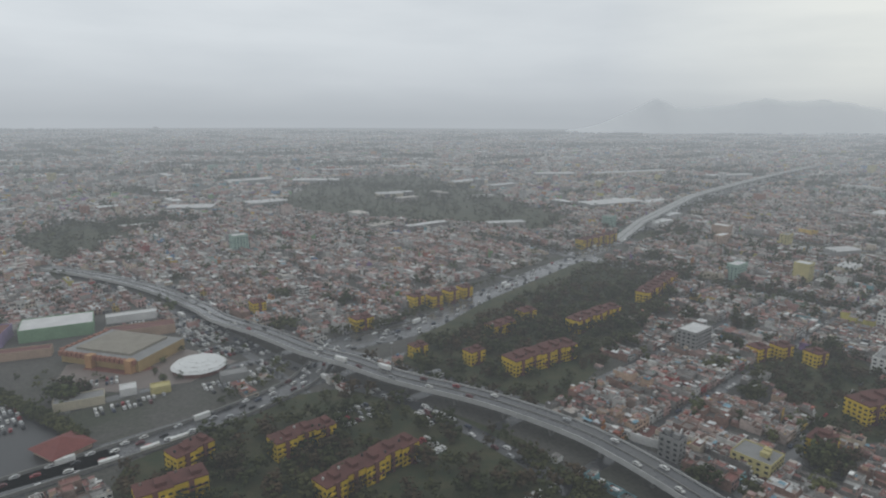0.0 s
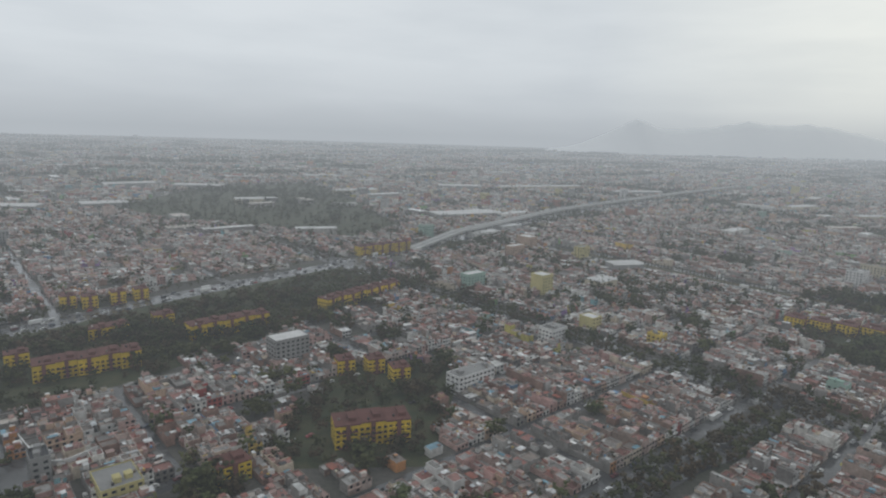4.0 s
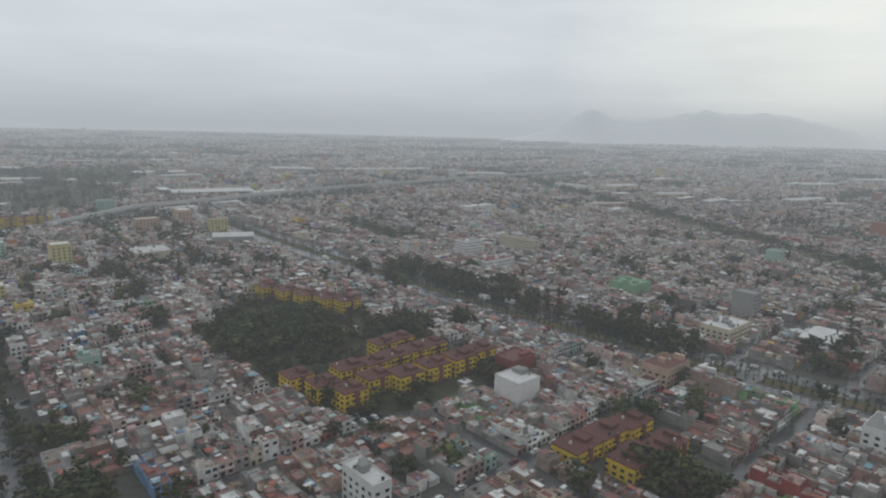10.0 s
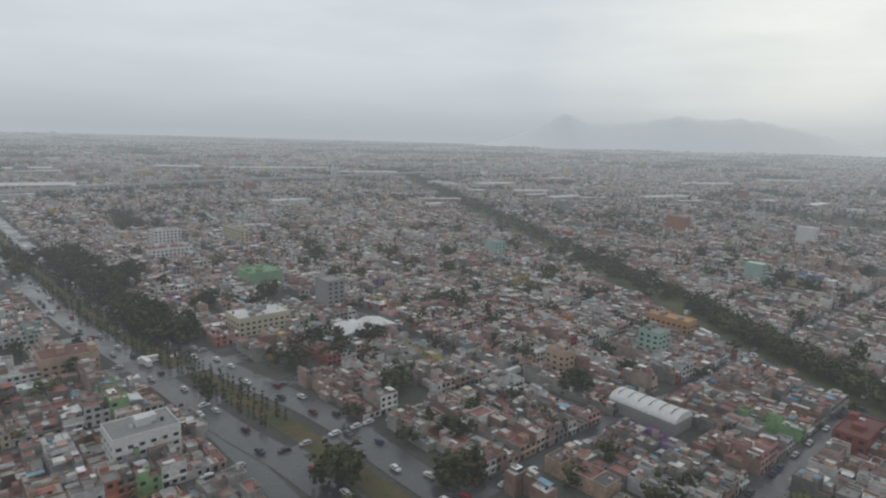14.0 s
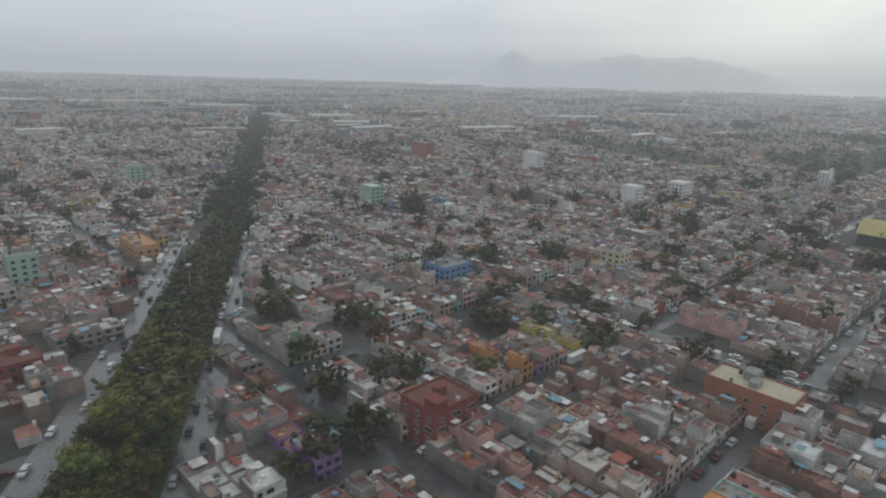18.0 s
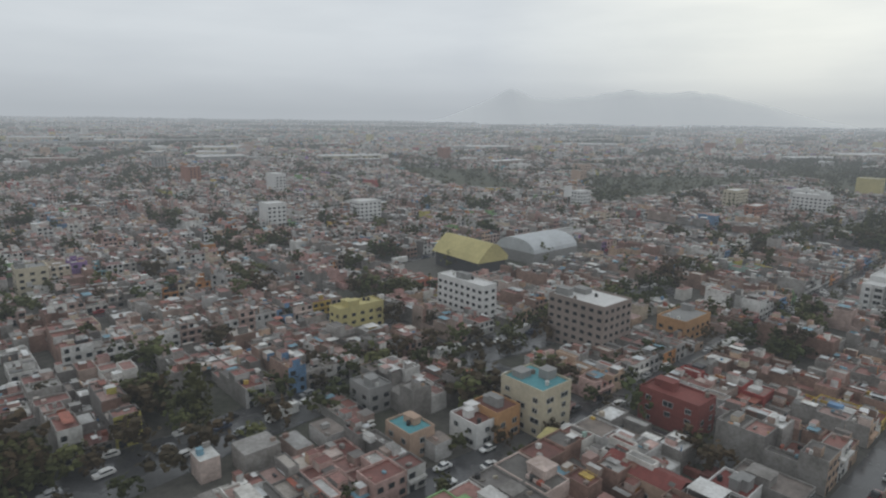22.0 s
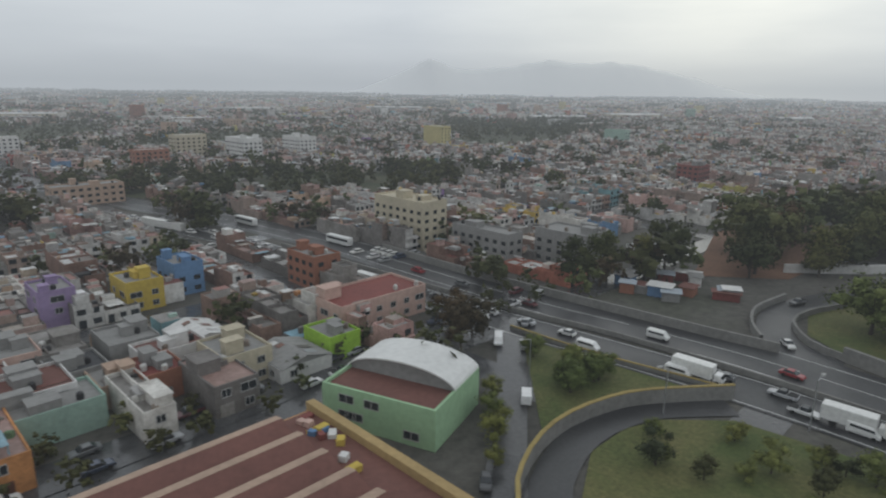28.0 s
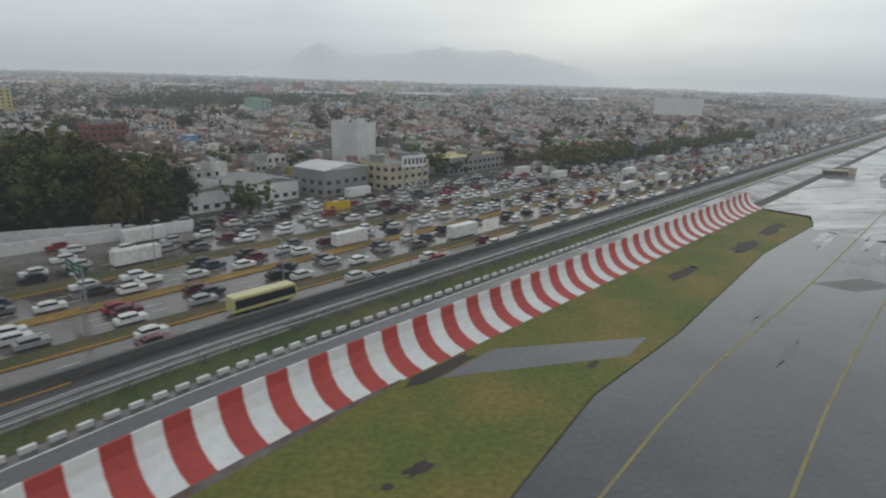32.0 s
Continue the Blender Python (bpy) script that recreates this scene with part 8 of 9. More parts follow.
def arched_hall():
    """Mint green hall: low red roof in front, white barrel roof behind."""
    ob = thing("assembly_hall", "mint green hall with a white barrel roof and red lower roof", "hall", at=pose(1066.8, 49.8, 0, 0, 0, -38))
    w, ym, d, h = 11.0, 4.2, 9.0, 3.4
    b = Batch()
    for x0, x1, y0, y1 in ((0, w, 0, 0.25), (0, w, d - 0.25, d), (0, 0.25, 0.25, d - 0.25), (w - 0.25, w, 0.25, d - 0.25)):
        b.box((0, 0), *I2, x0, x1, y0, y1, 0, h + 0.3, (0, 0))
    part("wall", b.make("wall", [plain("mint_hall_paint", (0.32, 0.5, 0.3), 0.8, 0, 0.25, 0.8)]), ob)
    b = Batch()
    b.box((0, 0), *I2, 0.25, w - 0.25, 0.25, ym, h - 0.2, h, (0, 0), under=True)
    part("lower_roof", b.make("lower_roof", [MAT["redbrown"]]), ob, "wet red flat roof")
    q, e, g = Batch(), Batch(), Batch()
    n = 14
    pts = [(w * 0.5 * (1 - math.cos(math.pi * k / n)), h + 0.15 + 1.7 * math.sin(math.pi * k / n)) for k in range(n + 1)]
    for (xa, za), (xb, zb) in zip(pts[:-1], pts[1:]):
        q.quad((xa, ym - 0.4, za), (xb, ym - 0.4, zb), (xb, d, zb), (xa, d, za))
        q.quad((xa, d, za - 0.15), (xb, d, zb - 0.15), (xb, ym - 0.4, zb - 0.15), (xa, ym - 0.4, za - 0.15))
        q.quad((xa, ym - 0.4, za - 0.15), (xb, ym - 0.4, zb - 0.15), (xb, ym - 0.4, zb), (xa, ym - 0.4, za))
        e.quad((xa, ym, h - 0.1), (xb, ym, h - 0.1), (xb, ym, zb - 0.1), (xa, ym, za - 0.1))
        g.quad((xb, d - 0.1, h), (xa, d - 0.1, h), (xa, d - 0.1, za - 0.1), (xb, d - 0.1, zb - 0.1))
    part("barrel_roof", q.make("barrel_roof", [M_WHITE]), ob)
    part("gable", e.make("gable", [MAT["grey"]]), ob)
    part("gable", g.make("gable", [MAT["grey"]]), ob)
    for x, z in ((2.5, 2.7), (5, 2.7), (2.4, 1.2), (3.4, 1.2), (8.8, 0.9)):
        k = part("window", WIDE_WINDOW, ob)
        k.matrix_basis = pose(x, 0, z)


arched_hall()


def canopy_hall():
    """White steep-roofed chapel by the boulevard: one long slope, a lower wing and a dark triangular gable."""
    ob = thing("chapel", "white steep sheet roofed chapel with a dark triangular gable", "chapel")
    o = (629.9, 77.5)
    ux, uy = axes(28)

    def p(x, y, z):
        return (o[0] + ux[0] * x + uy[0] * y, o[1] + ux[1] * x + uy[1] * y, z)
    b = Batch()
    n = 14
    for k in range(n):
        x0, x1 = 15.6 * k / n, 15.6 * (k + 1) / n
        f0, f1 = k / n, (k + 1) / n
        d = 0.05
        za, zb, ya, yb = 6.2 + 0.4 * f0, 6.2 + 0.4 * f1, -2.9 + 0.7 * f0, -2.9 + 0.7 * f1
        ea, eb = 1.8 + 2.0 * f0, 1.8 + 2.0 * f1
        b.quad(p(x0, ya, ea), p(x1 - d, yb, eb), p(x1 - d, 0, zb), p(x0, 0, za))
        b.quad(p(x1 - d, yb, eb), p(x1, yb - 0.08, eb), p(x1, -0.08, zb + 0.08), p(x1 - d, 0, zb))
        b.quad(p(x0, 0.03, za), p(x1, 0.03, zb), p(x1, 3.4, 3.2), p(x0, 3.4, 3.0))
    part("roof", b.make("roof", [M_WHITE]), ob)
    b = Batch()
    b.quad(p(-5.0, -1.1, 4.0), p(-0.7, -2.4, 3.3), p(-0.5, -0.2, 5.8), p(-4.9, 0.9, 5.3))
    b.quad(p(-4.9, 0.92, 5.3), p(-0.5, -0.18, 5.8), p(-0.4, 2.4, 3.6), p(-4.8, 3.2, 3.4))
    part("wing_roof", b.make("wing_roof", [M_WHITE]), ob)
    b = Batch()
    b.quad(p(1.5, -3.05, 1.7), p(3.7, -2.95, 1.9), p(2.6, -2.45, 3.9), p(2.6, -2.45, 3.9))
    part("gable_window", b.make("gable_window", [MAT["dark"]]), ob, "dark triangular gable")
    b = Batch()
    b.quad(p(-0.55, -2.5, 1.6), p(-0.05, -2.9, 1.6), p(-0.05, -0.1, 6.1), p(-0.5, -0.3, 5.7))
    part("gable_strip", b.make("gable_strip", [MAT["pale"]]), ob, "pale yellow glazed gable strip")
    b = Batch()
    b.box(o, ux, uy, 0.2, 15.2, -2.1, 3.1, 0, 1.75, (0, 0))
    b.box(o, ux, uy, -4.6, 0.1, -1.0, 2.6, 0, 3.3, (0, 0))
    part("wall", b.make("wall", [MAT["redbrown"]]), ob)
    # sheet-roofed court a street away, under a wide white vault with vent lines
    ob = thing("covered_court", "wide white barrel-vaulted sheet roof with dark vent lines", "hall", at=pose(601.2, 116.9, 0, 0, 0, -147.9))
    wu, wv = 7.0, 15.9
    part("wall", shell(wu, wv, 2.6, 0).make("wall", [MAT["grey"]]), ob)
    part("roof", vault(wu, wv, 2.6, 1.7), ob)
    for k in range(6):
        y = -wv / 2 + wv * (k + 0.6) / 6.3
        b = Batch()
        for i in range(3, 9):
            xa, xb = -wu / 2 * math.cos(math.pi * i / 12), -wu / 2 * math.cos(math.pi * (i + 1) / 12)
            za, zb = 2.8 + 1.7 * math.sin(math.pi * i / 12), 2.8 + 1.7 * math.sin(math.pi * (i + 1) / 12)
            b.quad((xa, y - 0.1, za), (xb, y - 0.1, zb), (xb, y + 0.1, zb), (xa, y + 0.1, za))
        part("vent", b.make("vent", [MAT["dark"]]), ob)


canopy_hall()


def yellow_gym():
    """Yellow sports hall with a sloping curved sheet roof, and the grey barrel roof beside it."""
    ob = thing("sports_hall", "sports hall under a pale yellow sloping sheet roof", "sports hall")
    o = (864.0, 170.2)
    ux, uy = axes(-61)
    def p(x, y, z):
        return (o[0] + ux[0] * x + uy[0] * y, o[1] + ux[1] * x + uy[1] * y, z)
    b = Batch()
    b.box(o, ux, uy, 0.5, 19.5, 0.5, 9.8, 0, 4.4, (0, 0))
    part("wall", b.make("wall", [MAT["dark"]]), ob)
    b = Batch()
    prof = [(-0.5, 4.1), (0.8, 5.6), (2.9, 7.6), (4.5, 8.8), (6.6, 8.4), (10.2, 5.2)]
    for (ya, za), (yb, zb) in zip(prof[:-1], prof[1:]):
        b.quad(p(0, ya, za), p(20, ya, za), p(20, yb, zb), p(0, yb, zb))
        for x in (0.05, 19.95):
            b.quad(p(x, ya, 4.0), p(x, yb, 4.0), p(x, yb, zb), p(x, ya, za))
    part("roof", b.make("roof", [MAT["pale"]]), ob)
    ob = thing("barrel_hall", "hall with a wide grey-white ribbed barrel roof", "hall", at=pose(897, 178, 0, 0, 0, 33 - 90))
    part("wall", shell(15, 20, 3.2, 0).make("wall", [MAT["grey"]]), ob)
    part("roof", vault(15, 20, 3.2, 3.8), ob).data.materials[0] = MAT["galvanised"]
    ob = thing("school_block", "long white school block with flat roof", "building", at=pose(908, 194, 0, 0, 0, 33))
    part("wall", shell(25, 6, 4.2).make("wall", [MAT["white"]]), ob)
    part("roof", slab(25, 6, 4.2).make("roof", [MAT["grey"]]), ob)
    far_windows(ob, 25, 6, 4.2)


yellow_gym()


def mall():
    ob = thing("shopping_centre", "shopping centre with tan roof and ribbed orange-red facade", "shopping centre")
    ux, uy = axes(-24)
    o = (-107, 229.5)
    b = Batch()
    b.box(o, ux, uy, 0, 34, 0, 24, 0, 4.2, (0, 1))
    part("wall", b.make("wall", [MAT["ochre"], MAT["grey"]]), ob)
    b = Batch()
    b.box(o, ux, uy, 4, 28, 3, 22, 4.2, 5.0, (0, 0))
    part("roof", b.make("roof", [plain("tan_roof", (0.28, 0.25, 0.2), 0.8)]), ob)
    for k in range(16):
        q = Batch()
        x = 0.5 + k * 2.1
        q.box(o, ux, uy, x, x + 1.3, -1.6, 0.05, 3.0, 4.6, (0, 0), under=True)
        part("rib", q.make("rib", [MAT["brick"]]), ob, "orange-red facade rib")
    for k in range(9):
        q = Batch()
        y = 1 + k * 2.5
        q.box(o, ux, uy, -1.6, 0.05, y, y + 1.5, 3.0, 4.6, (0, 0), under=True)
        part("rib", q.make("rib", [MAT["brick"]]), ob, "orange-red facade rib")
    for x in (13, 30):
        q = Batch()
        q.box(o, ux, uy, x, x + 2.6, -2.4, 0.4, 0, 4.8, (0, 0))
        part("pylon", q.make("pylon", [MAT["orange"]]), ob, "ochre entrance pylon")
    # round white hall
    ob = thing("round_hall", "round white faceted tent roof hall", "hall", at=pose(-56, 217, 0))
    b = Batch()
    n = 20
    rings = [(9.6, 1.4), (8.6, 2.2), (6.4, 2.9), (3.4, 3.3), (0.01, 3.5)]
    for (ra, za), (rb, zb) in zip(rings[:-1], rings[1:]):
        for k in range(n):
            a0, a1 = 2 * math.pi * k / n, 2 * math.pi * (k + 1) / n
            zz = 0.15 * (k % 2)
            b.quad((ra * math.cos(a0), ra * math.sin(a0), za + zz), (ra * math.cos(a1), ra * math.sin(a1), za + 0.15 - zz), (rb * math.cos(a1), rb * math.sin(a1), zb), (rb * math.cos(a0), rb * math.sin(a0), zb))
    part("roof", b.make("roof", [M_WHITE]), ob)
    b = Batch()
    for k in range(n):
        a0, a1 = 2 * math.pi * k / n, 2 * math.pi * (k + 1) / n
        b.quad((9 * math.cos(a0), 9 * math.sin(a0), 0), (9 * math.cos(a1), 9 * math.sin(a1), 0), (9 * math.cos(a1), 9 * math.sin(a1), 1.9), (9 * math.cos(a0), 9 * math.sin(a0), 1.9))
    part("wall", b.make("wall", [MAT["redbrown"]]), ob)
    # green and white store, purple store, red pitched roof, small kiosks
    for lab, x, y, dg, w, d, h, wl, rf in (("green fronted store with white roof", -122, 262, 20, 26, 16, 5, "green", "white"), ("purple fronted store with dark red roof", -146, 252, 10, 18, 14, 5, "purple", "redbrown"),
                                           ("long tan covered walk", -136, 232, 14, 46, 5, 3, "peach", "redbrown"), ("low cream kiosk building", -86, 192, 20, 14, 6, 2.6, "cream", "grey"),
                                           ("small white flat-roofed kiosk", -74, 199, 20, 5, 5, 2.2, "white", "white"), ("small pale yellow kiosk", -64, 199, 20, 6, 4, 2.2, "pale", "pale"), ("low grey concrete store", -42, 206, 20, 9, 5, 2.6, "grey", "grey"),
                                           ("long red roofed storehouse", -88, 256, 20, 26, 8, 3.5, "peach", "redbrown"), ("long white sheet roofed store", -98, 276, 20, 20, 5, 3, "white", "white")):
        ob = thing("store", lab, "store", at=pose(x, y, 0, 0, 0, dg))
        part("wall", shell(w, d, h).make("wall", [MAT[wl]]), ob)
        part("roof", slab(w, d, h).make("roof", [MAT[rf]]), ob)
    ob = thing("pavilion", "pavilion with a low red pyramid roof", "pavilion", at=pose(-79, 164, 0, 0, 0, -38))
    part("wall", shell(10, 10, 1.8, 0).make("wall", [MAT["peach"]]), ob)
    b = Batch()
    c = [(-6, -6, 1.7), (6, -6, 1.7), (6, 6, 1.7), (-6, 6, 1.7)]
    for k in range(4):
        b.quad(c[k], c[(k + 1) % 4], (0, 0, 4.2), (0, 0, 4.2))
    part("roof", b.make("roof", [MAT["red"]]), ob)
    flat("pavement", [(-78, 200), (-56, 205), (-44, 222), (-70, 240), (-104, 226), (-100, 205)], 0.045, plain("tan_paving", (0.2, 0.16, 0.14), 0.6, 0, 0.3, 1.0), "tan and grey paved shopping centre forecourt", "pavement")
    flat("pavement", [(-97, 221), (-80, 214), (-70, 219), (-88, 229)], 0.052, plain("red_paving", (0.22, 0.08, 0.06), 0.6, 0, 0.3, 1.0), "dark red paved entrance court", "pavement")
    flat("pavement", [(-118, 200), (-70, 165), (-62, 158), (-100, 138), (-150, 140), (-150, 190)], 0.042, M_DARKROAD, "wet asphalt car park", "car park")


mall()


def big_sheds():
    """Pale roofs of factories and depots far off."""
    r = np.random.RandomState(8)
    spots = [(39, 676, 30, 12), (-148, 591, 40, 16), (-86, 622, 40, 16), (430, 918, 150, 10), (300, 900, 60, 16), (257, 590, 70, 22), (-135, 830, 60, 14), (-48, 825, 60, 14), (318, 355, 22, 9), (560, 860, 80, 12), (286, 313, 16, 10),
             (732, 553, 40, 8), (842, 570, 60, 10), (718, 610, 36, 8), (1305, 576, 60, 12), (1420, 640, 60, 16), (1560, 560, 50, 14), (700, 700, 50, 12), (1010, 760, 60, 14), (1180, 850, 80, 14), (150, 800, 60, 14)]
    for x, y, w, d in spots:
        ob = thing("warehouse", "long low warehouse with a pale sheet roof", "warehouse", "far warehouses", at=pose(x, y, 0, 0, 0, r.choice([33, 0, 10, 20])))
        part("wall", shell(w, d, 5, 0).make("wall", [MAT["cream"] if r.rand() < 0.4 else MAT["grey"]]), ob)
        q = Batch()
        for j in range(4):
            ya, yb = -d / 2 - 0.3 + (d + 0.6) * j / 4, -d / 2 - 0.3 + (d + 0.6) * (j + 1) / 4
            ym = (ya + yb) / 2
            q.quad((-w / 2, ya, 5), (w / 2, ya, 5), (w / 2, ym, 6.2), (-w / 2, ym, 6.2))
            q.quad((-w / 2, ym, 6.2), (w / 2, ym, 6.2), (w / 2, yb, 5), (-w / 2, yb, 5))
        part("roof", q.make("roof", [MAT["white"]]), ob)


big_sheds()


def towers():
    """Mid-rise blocks that stand out of the roofs further off."""
    r = np.random.RandomState(19)
    cols = ["white", "cream", "grey", "peach", "pale", "brick", "white", "mint"]
    for k in range(90):
        y = r.uniform(190, 1100)
        x = 608 + r.uniform(-1, 1) * (430 + 0.8 * y)
        P = np.array([[x, y]])
        if not free_of_roads(P, 6)[0]:
            continue
        w, d, h = r.uniform(6, 14), r.uniform(5, 9), r.uniform(6, 10 + y / 200)
        ob = thing("apartment_block", "mid-rise apartment block with a flat roof", "apartment block", "mid-rise blocks", at=pose(x, y, 0, 0, 0, 33 + r.choice([0, 90])))
        c = MAT[cols[r.randint(len(cols))]]
        part("wall", shell(w, d, h).make("wall", [c]), ob)
        part("roof", slab(w, d, h).make("roof", [MAT["grey"] if r.rand() < 0.5 else MAT["white"]]), ob)
        far_windows(ob, w, d, h, 1.5, 1.8)


towers()


# ---- signs, lamps and masts ----
def lamp_post(x, y, deg, h=4.8, z=0.0):
    ob = thing("street_lamp", "grey steel street lamp with one arm", "street lamp", "street lamps", at=pose(x, y, z, 0, 0, deg))
    b = Batch()
    limb(b, (0, 0, 0), (0, 0, h), 0.07, 0.045, 6)
    part("pole", b.make("pole", [M_STEEL]), ob)
    b = Batch()
    limb(b, (0, 0, h), (1.1, 0, h + 0.25), 0.04, 0.03, 5)
    part("arm", b.make("arm", [M_STEEL]), ob)
    b = Batch()
    b.box((0, 0), *I2, 0.95, 1.5, -0.12, 0.12, h + 0.18, h + 0.3, (0, 0), under=True)
    part("lamp_head", b.make("lamp_head", [M_FRAME]), ob)


for s in np.arange(1022, 1230, 17):
    lamp_post(*hw(s, -552.3), 29.5 + 90)
for s in np.arange(1085, 1230, 19):
    lamp_post(*hw(s, -537.2), 29.5 - 90)
for x, y, d in ((1139, 31, 60), (1150, 37, 60), (1163, 44, 60), (1087, 53, 200), (1097, 45, 200), (1108, 40, 30), (659, 130, 0), (662, 95, 180), (1010, 93, 120), (960, 59, 120)):
    lamp_post(x, y, d)


def mast(x, y, h):
    ob = thing("lighting_mast", "tall steel lighting mast with a lamp ring", "lighting mast", at=pose(x, y, 0))
    b = Batch()
    limb(b, (0, 0, 0), (0, 0, h), 0.12, 0.06, 7)
    part("pole", b.make("pole", [M_STEEL]), ob)
    bm = bmesh.new()
    bmesh.ops.create_cone(bm, cap_ends=True, segments=12, radius1=0.7, radius2=0.5, depth=0.25, matrix=Matrix.Translation((0, 0, h)))
    me = bpy.data.meshes.new("lamp_ring")
    bm.to_mesh(me)
    bm.free()
    me.materials.append(M_FRAME)
    part("lamp_ring", me, ob)


mast(660, 137, 9)
mast(12, 205, 11)


def road_sign(x, y, deg):
    ob = thing("road_sign", "green overhead road sign on a steel post", "road sign", at=pose(x, y, 0, 0, 0, deg))
    b = Batch()
    limb(b, (0, 0, 0), (0, 0, 3.9), 0.1, 0.08, 6)
    limb(b, (0, 0, 3.4), (0, 3.8, 3.4), 0.06, 0.05, 5)
    part("post", b.make("post", [M_STEEL]), ob)
    green = plain("sign_green", (0.02, 0.12, 0.07), 0.5, 0, 0.15)
    for y0 in (0.3, 2.1):
        b = Batch()
        b.box((0, 0), *I2, -0.05, 0.05, y0, y0 + 1.5, 2.9, 3.8, (0, 0), under=True)
        panel = part("panel", b.make("panel", [green]), ob)
        for z in (3.1, 3.45):
            c = Batch()
            c.box((0, 0), *I2, 0.052, 0.06, y0 + 0.2, y0 + 1.2, z, z + 0.12, (0, 0), under=True)
            c.box((0, 0), *I2, -0.06, -0.052, y0 + 0.2, y0 + 1.2, z, z + 0.12, (0, 0), under=True)
            part("text_bar", c.make("text_bar", [M_LINE]), panel)


road_sign(*hw(1075.5, -545.4), 29.5)


def sign_panel(x, y, z, deg, w, h, legs, dark_bars, label):
    ob = thing("billboard", label, "billboard", at=pose(x, y, 0, 0, 0, deg))
    b = Batch()
    b.box((0, 0), *I2, -w / 2, w / 2, -0.15, 0.15, z, z + h, (0, 0), under=True)
    panel = part("panel", b.make("panel", [M_WHITE]), ob)
    for i in range(dark_bars):
        c = Batch()
        xx = -w / 2 + w * (i + 0.35) / dark_bars
        c.box((0, 0), *I2, xx, xx + w / dark_bars * 0.55, -0.17, -0.155, z + h * 0.25, z + h * 0.75, (0, 0), under=True)
        part("text_bar", c.make("text_bar", [MAT["dark"]]), panel)
    for sx in legs:
        c = Batch()
        limb(c, (sx, 0, 0), (sx, 0, z), 0.16, 0.14, 7)
        part("leg", c.make("leg", [M_STEEL]), ob)


sign_panel(1247.5, 103.2, 4.6, 22, 5.2, 2.0, (-2, 2), 6, "white sign panel with dark letter bars")
sign_panel(1381, 197, 9.2, -20, 18.5, 6.2, (-6,), 0, "large pale billboard on a single post")
sign_panel(937, 263, 7, 33, 5.5, 5.0, (0,), 0, "blank white billboard on a post")
sign_panel(1124, 95.5, 1.2, 5, 7.5, 1.6, (-3, 3), 0, "long low white sign board")



def apartment_court():
    """Four white wings round a yard, with projecting bays, parapets and roof rooms."""
    r = np.random.RandomState(24)
    ob = thing("apartment_court", "white four-storey flats round a yard with projecting bays", "apartment block", at=pose(966, 100.2, 0, 0, 0, 33))
    L = 21.6
    for x0, x1, y0, y1, h in ((0, 5.5, 0, L, 6.0), (5.55, L, 0, 5.5, 5.8), (5.55, L, 15.5, L, 6.9), (16, L, 5.55, 15.45, 6.2)):
        w, d = x1 - x0, y1 - y0
        m = pose((x0 + x1) / 2, (y0 + y1) / 2, 0)
        part("wall", shell(w, d, h).make("wall", [MAT["white"]]), ob).matrix_basis = m
        part("roof", slab(w, d, h).make("roof", [MAT["white"]]), ob).matrix_basis = m
        for _ in range(3):
            b = Batch()
            a, c, e = r.uniform(1.2, 2.6), r.uniform(1.2, 2.4), r.uniform(0.8, 1.5)
            b.box((0, 0), *I2, 0, a, 0, c, 0, e, (0, 0))
            b.box((0, 0), *I2, -0.1, a + 0.1, -0.1, c + 0.1, e, e + 0.12, (0, 0), under=True)
            part("roof_cabin", b.make("roof_cabin", [MAT["white"]]), ob).matrix_basis = pose(r.uniform(x0 + 0.3, x1 - a - 0.3), r.uniform(y0 + 0.3, y1 - c - 0.3), h)
        part("water_tank", TANK, ob).matrix_basis = pose(r.uniform(x0 + 1, x1 - 1), r.uniform(y0 + 1, y1 - 1), h)
    for k in range(6):
        c = 1.2 + k * 3.8
        for side in (0, 1):
            b = Batch()
            if side == 0:
                b.box((0, 0), *I2, -0.7, -0.01, c - 0.75, c + 0.75, 0, 6.5, (0, 0))
            else:
                b.box((0, 0), *I2, c - 0.75, c + 0.75, -0.7, -0.01, 0, 6.3, (0, 0))
            part("bay", b.make("bay", [MAT["white" if k % 2 else "grey"]]), ob)
            for j in range(4):
                z = 0.5 + j * 1.45
                for o in (-1.9, 0.0):
                    if c + o < 0.6:
                        continue
                    out = 0.0 if o else -0.7
                    part("window", WINDOW if o == 0 else WIDE_WINDOW, ob).matrix_basis = pose(out - 0.01, c + o, z + 0.4, 0, 0, -90) if side == 0 else pose(c + o, out - 0.01, z + 0.4)


apartment_court()


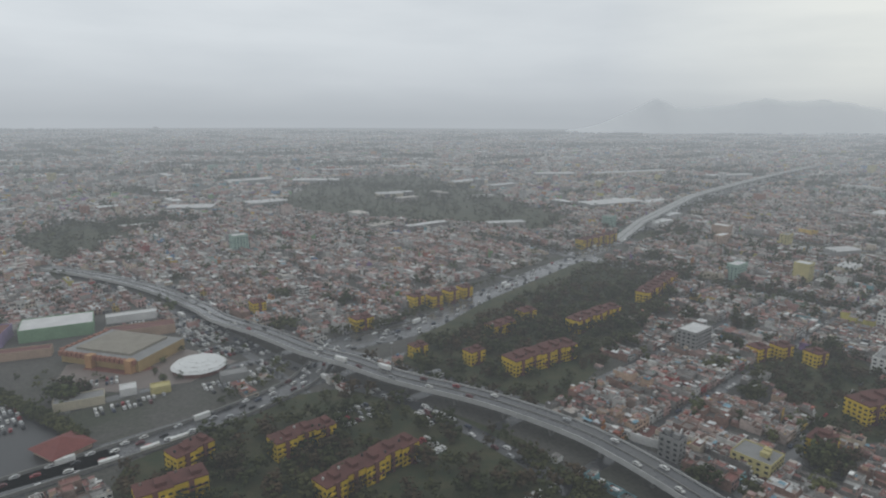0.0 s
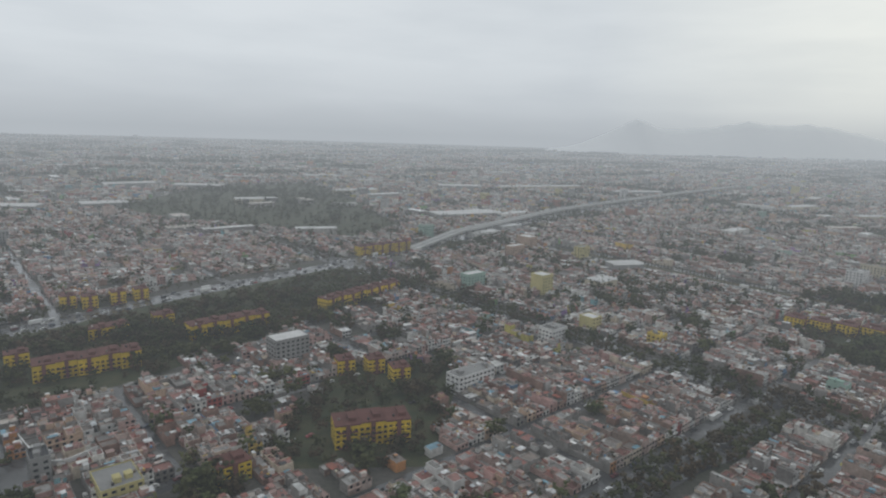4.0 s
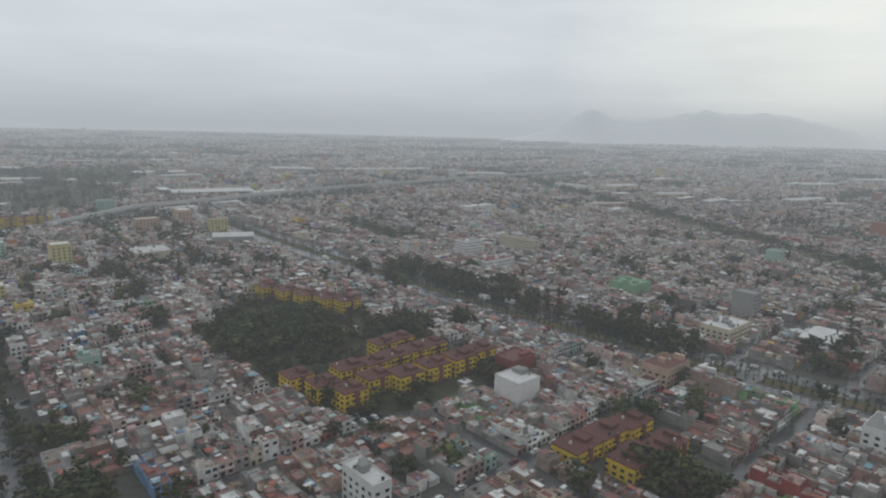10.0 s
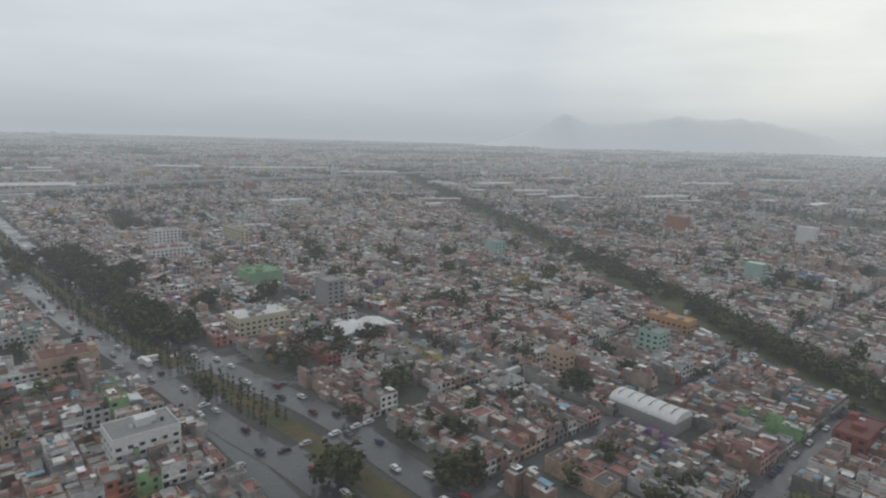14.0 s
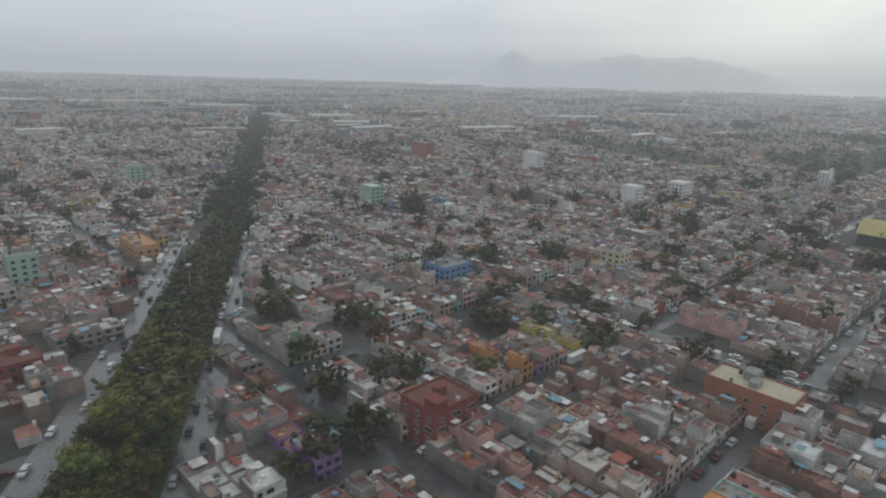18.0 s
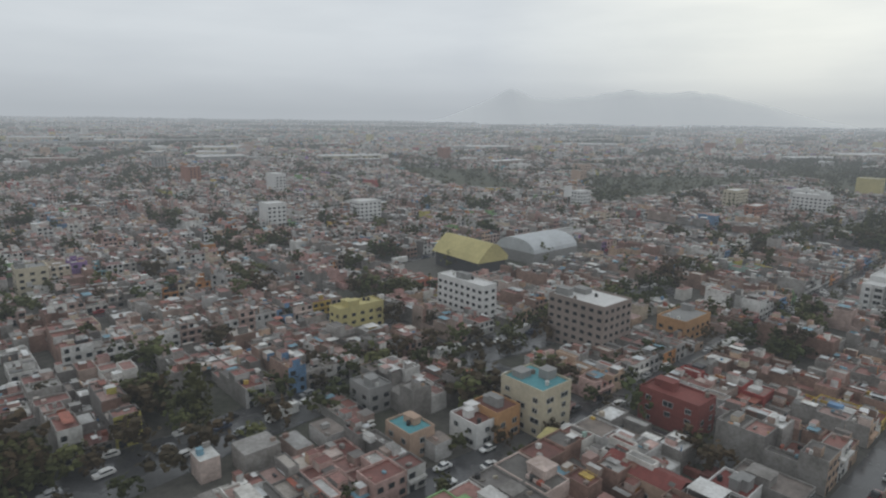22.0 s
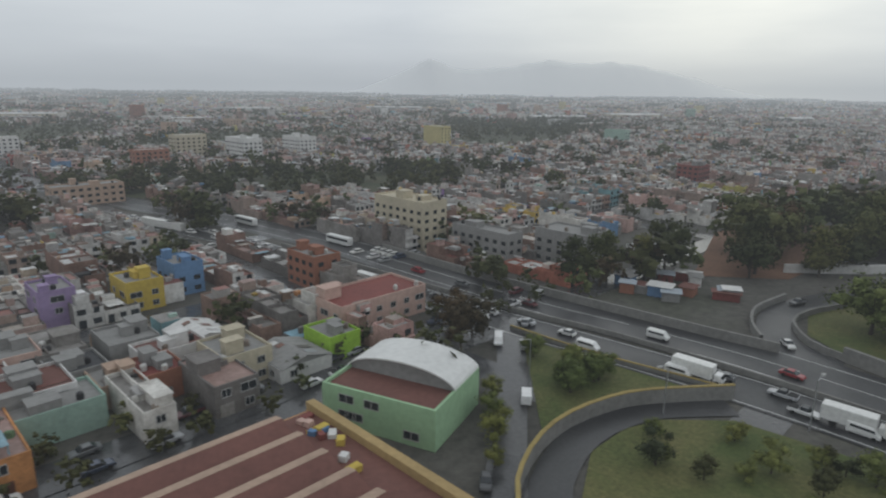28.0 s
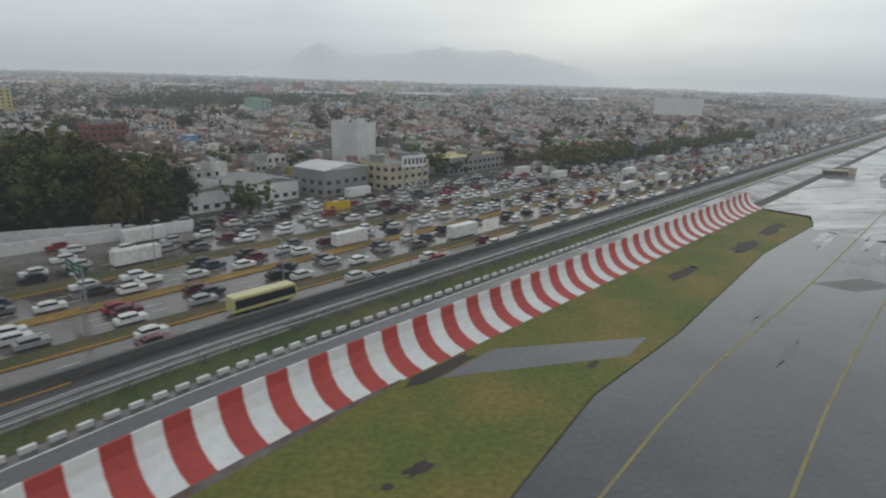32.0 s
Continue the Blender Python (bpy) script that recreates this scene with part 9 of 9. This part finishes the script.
def escape_stair():
    """Yellow outdoor stair: a solid core wall and zigzag flights with deep parapets."""
    ob = thing("outdoor_stair", "bright yellow zigzag outdoor stair beside a school", "stair", at=pose(995.0, 120.6, 0, 0, 0, 33))
    b = Batch()
    b.box((0, 0), *I2, 0.6, 1.3, -1.8, 3.6, 0, 6.6, (0, 0))
    part("wall", b.make("wall", [M_YELLOW]), ob)
    for j in range(4):
        b = Batch()
        z = 0.6 + j * 1.5
        b.box((0, 0), *I2, -1.6, 0.59, -1.8, -0.6, z, z + 0.65, (0, 0), under=True)
        part("landing", b.make("landing", [M_YELLOW]), ob)
        for ya, yb, za, zb in ((-0.59, 1.6, z, z + 0.75), (1.6, 3.6, z + 0.75, z + 0.75)):
            b = Batch()
            p = [(-1.6, ya, za), (0.59, ya, za), (0.59, yb, zb), (-1.6, yb, zb)]
            q = [(x, y, w + 0.6) for x, y, w in p]
            b.quad(*p[::-1])
            b.quad(*q)
            for i in range(4):
                b.quad(p[i], p[(i + 1) % 4], q[(i + 1) % 4], q[i])
            part("flight", b.make("flight", [M_YELLOW]), ob)


escape_stair()


def apron_shelter():
    """Low flat-roofed shelter with a cabin at one end, out on the wet apron."""
    ob = thing("shelter", "low pale flat-roofed shelter on the apron", "shelter", at=pose(1357, 109, 0, 0, 0, -20) @ Matrix.Scale(0.58, 4))
    b = Batch()
    b.box((0, 0), *I2, -5.5, 4.5, -2.0, 2.0, 1.5, 1.95, (0, 0), under=True)
    part("roof", b.make("roof", [MAT["cream"]]), ob)
    b = Batch()
    b.box((0, 0), *I2, -5.2, 4.2, 1.2, 1.8, 0, 1.49, (0, 0))
    part("wall", b.make("wall", [MAT["grey"]]), ob)
    for k in range(5):
        b = Batch()
        limb(b, (-5.0 + k * 2.3, -1.7, 0), (-5.0 + k * 2.3, -1.7, 1.5), 0.1, 0.1, 6)
        part("post", b.make("post", [M_STEEL]), ob)
    b = Batch()
    b.box((0, 0), *I2, 4.6, 8.2, 0.5, 5.5, 0, 2.6, (0, 0))
    b.box((0, 0), *I2, 4.4, 8.4, 0.3, 5.7, 2.6, 2.85, (0, 0), under=True)
    part("cabin", b.make("cabin", [MAT["cream"]]), ob)


apron_shelter()
low_wall([(1230.0, 90.9), (1232, 91.5), (1234.0, 92.1)], 1.15, M_YELLOW, "low boundary wall painted bright yellow", 0.3)

# long pale walls behind the verge trees
low_wall([(1142, 83), (1160, 79.5), (1182, 78), (1204, 81)], 1.4, MAT["white"], "long white boundary wall under trees", 0.3)
low_wall([(1188, 71.3), (1200, 76.8), (1212, 81.9)], 1.3, MAT["white"], "long white boundary wall under trees", 0.3)
low_wall([(62, 166), (82.5, 143.5), (92, 150)], 2.4, MAT["white"], "white wall round an empty red earth plot", 0.3)
flat("earth_plot", [(66, 163), (82, 144.5), (91, 151), (76, 168)], 0.05, MAT["redbrown"], "empty plot of dark red earth", "ground")


def roadside_stalls():
    r = np.random.RandomState(6)
    for k in range(16):
        x, y = 1104 + r.uniform(0, 22), 72 + r.uniform(-4, 10)
        if near_line(BYPASS_FAR, np.array([[x, y]]), 6)[0] or near_line(LOOP_E, np.array([[x, y]]), 4)[0]:
            continue
        w, d, h = r.uniform(1.6, 4), r.uniform(1.4, 2.4), r.uniform(1.1, 1.7)
        ob = thing("stall", "small roadside stall with a flat sheet roof", "stall", "roadside stalls", at=pose(x, y, 0, 0, 0, r.uniform(-60, -20)))
        part("wall", shell(w, d, h, 0).make("wall", [MAT[("red", "grey", "blue", "white", "brick")[k % 5]]]), ob)
        b = Batch()
        b.box((0, 0), *I2, -w / 2 - 0.25, w / 2 + 0.25, -d / 2 - 0.35, d / 2 + 0.25, h, h + 0.08, (0, 0), under=True)
        part("roof", b.make("roof", [MAT[("redbrown", "sheet", "white", "grey")[k % 4]]]), ob)


roadside_stalls()
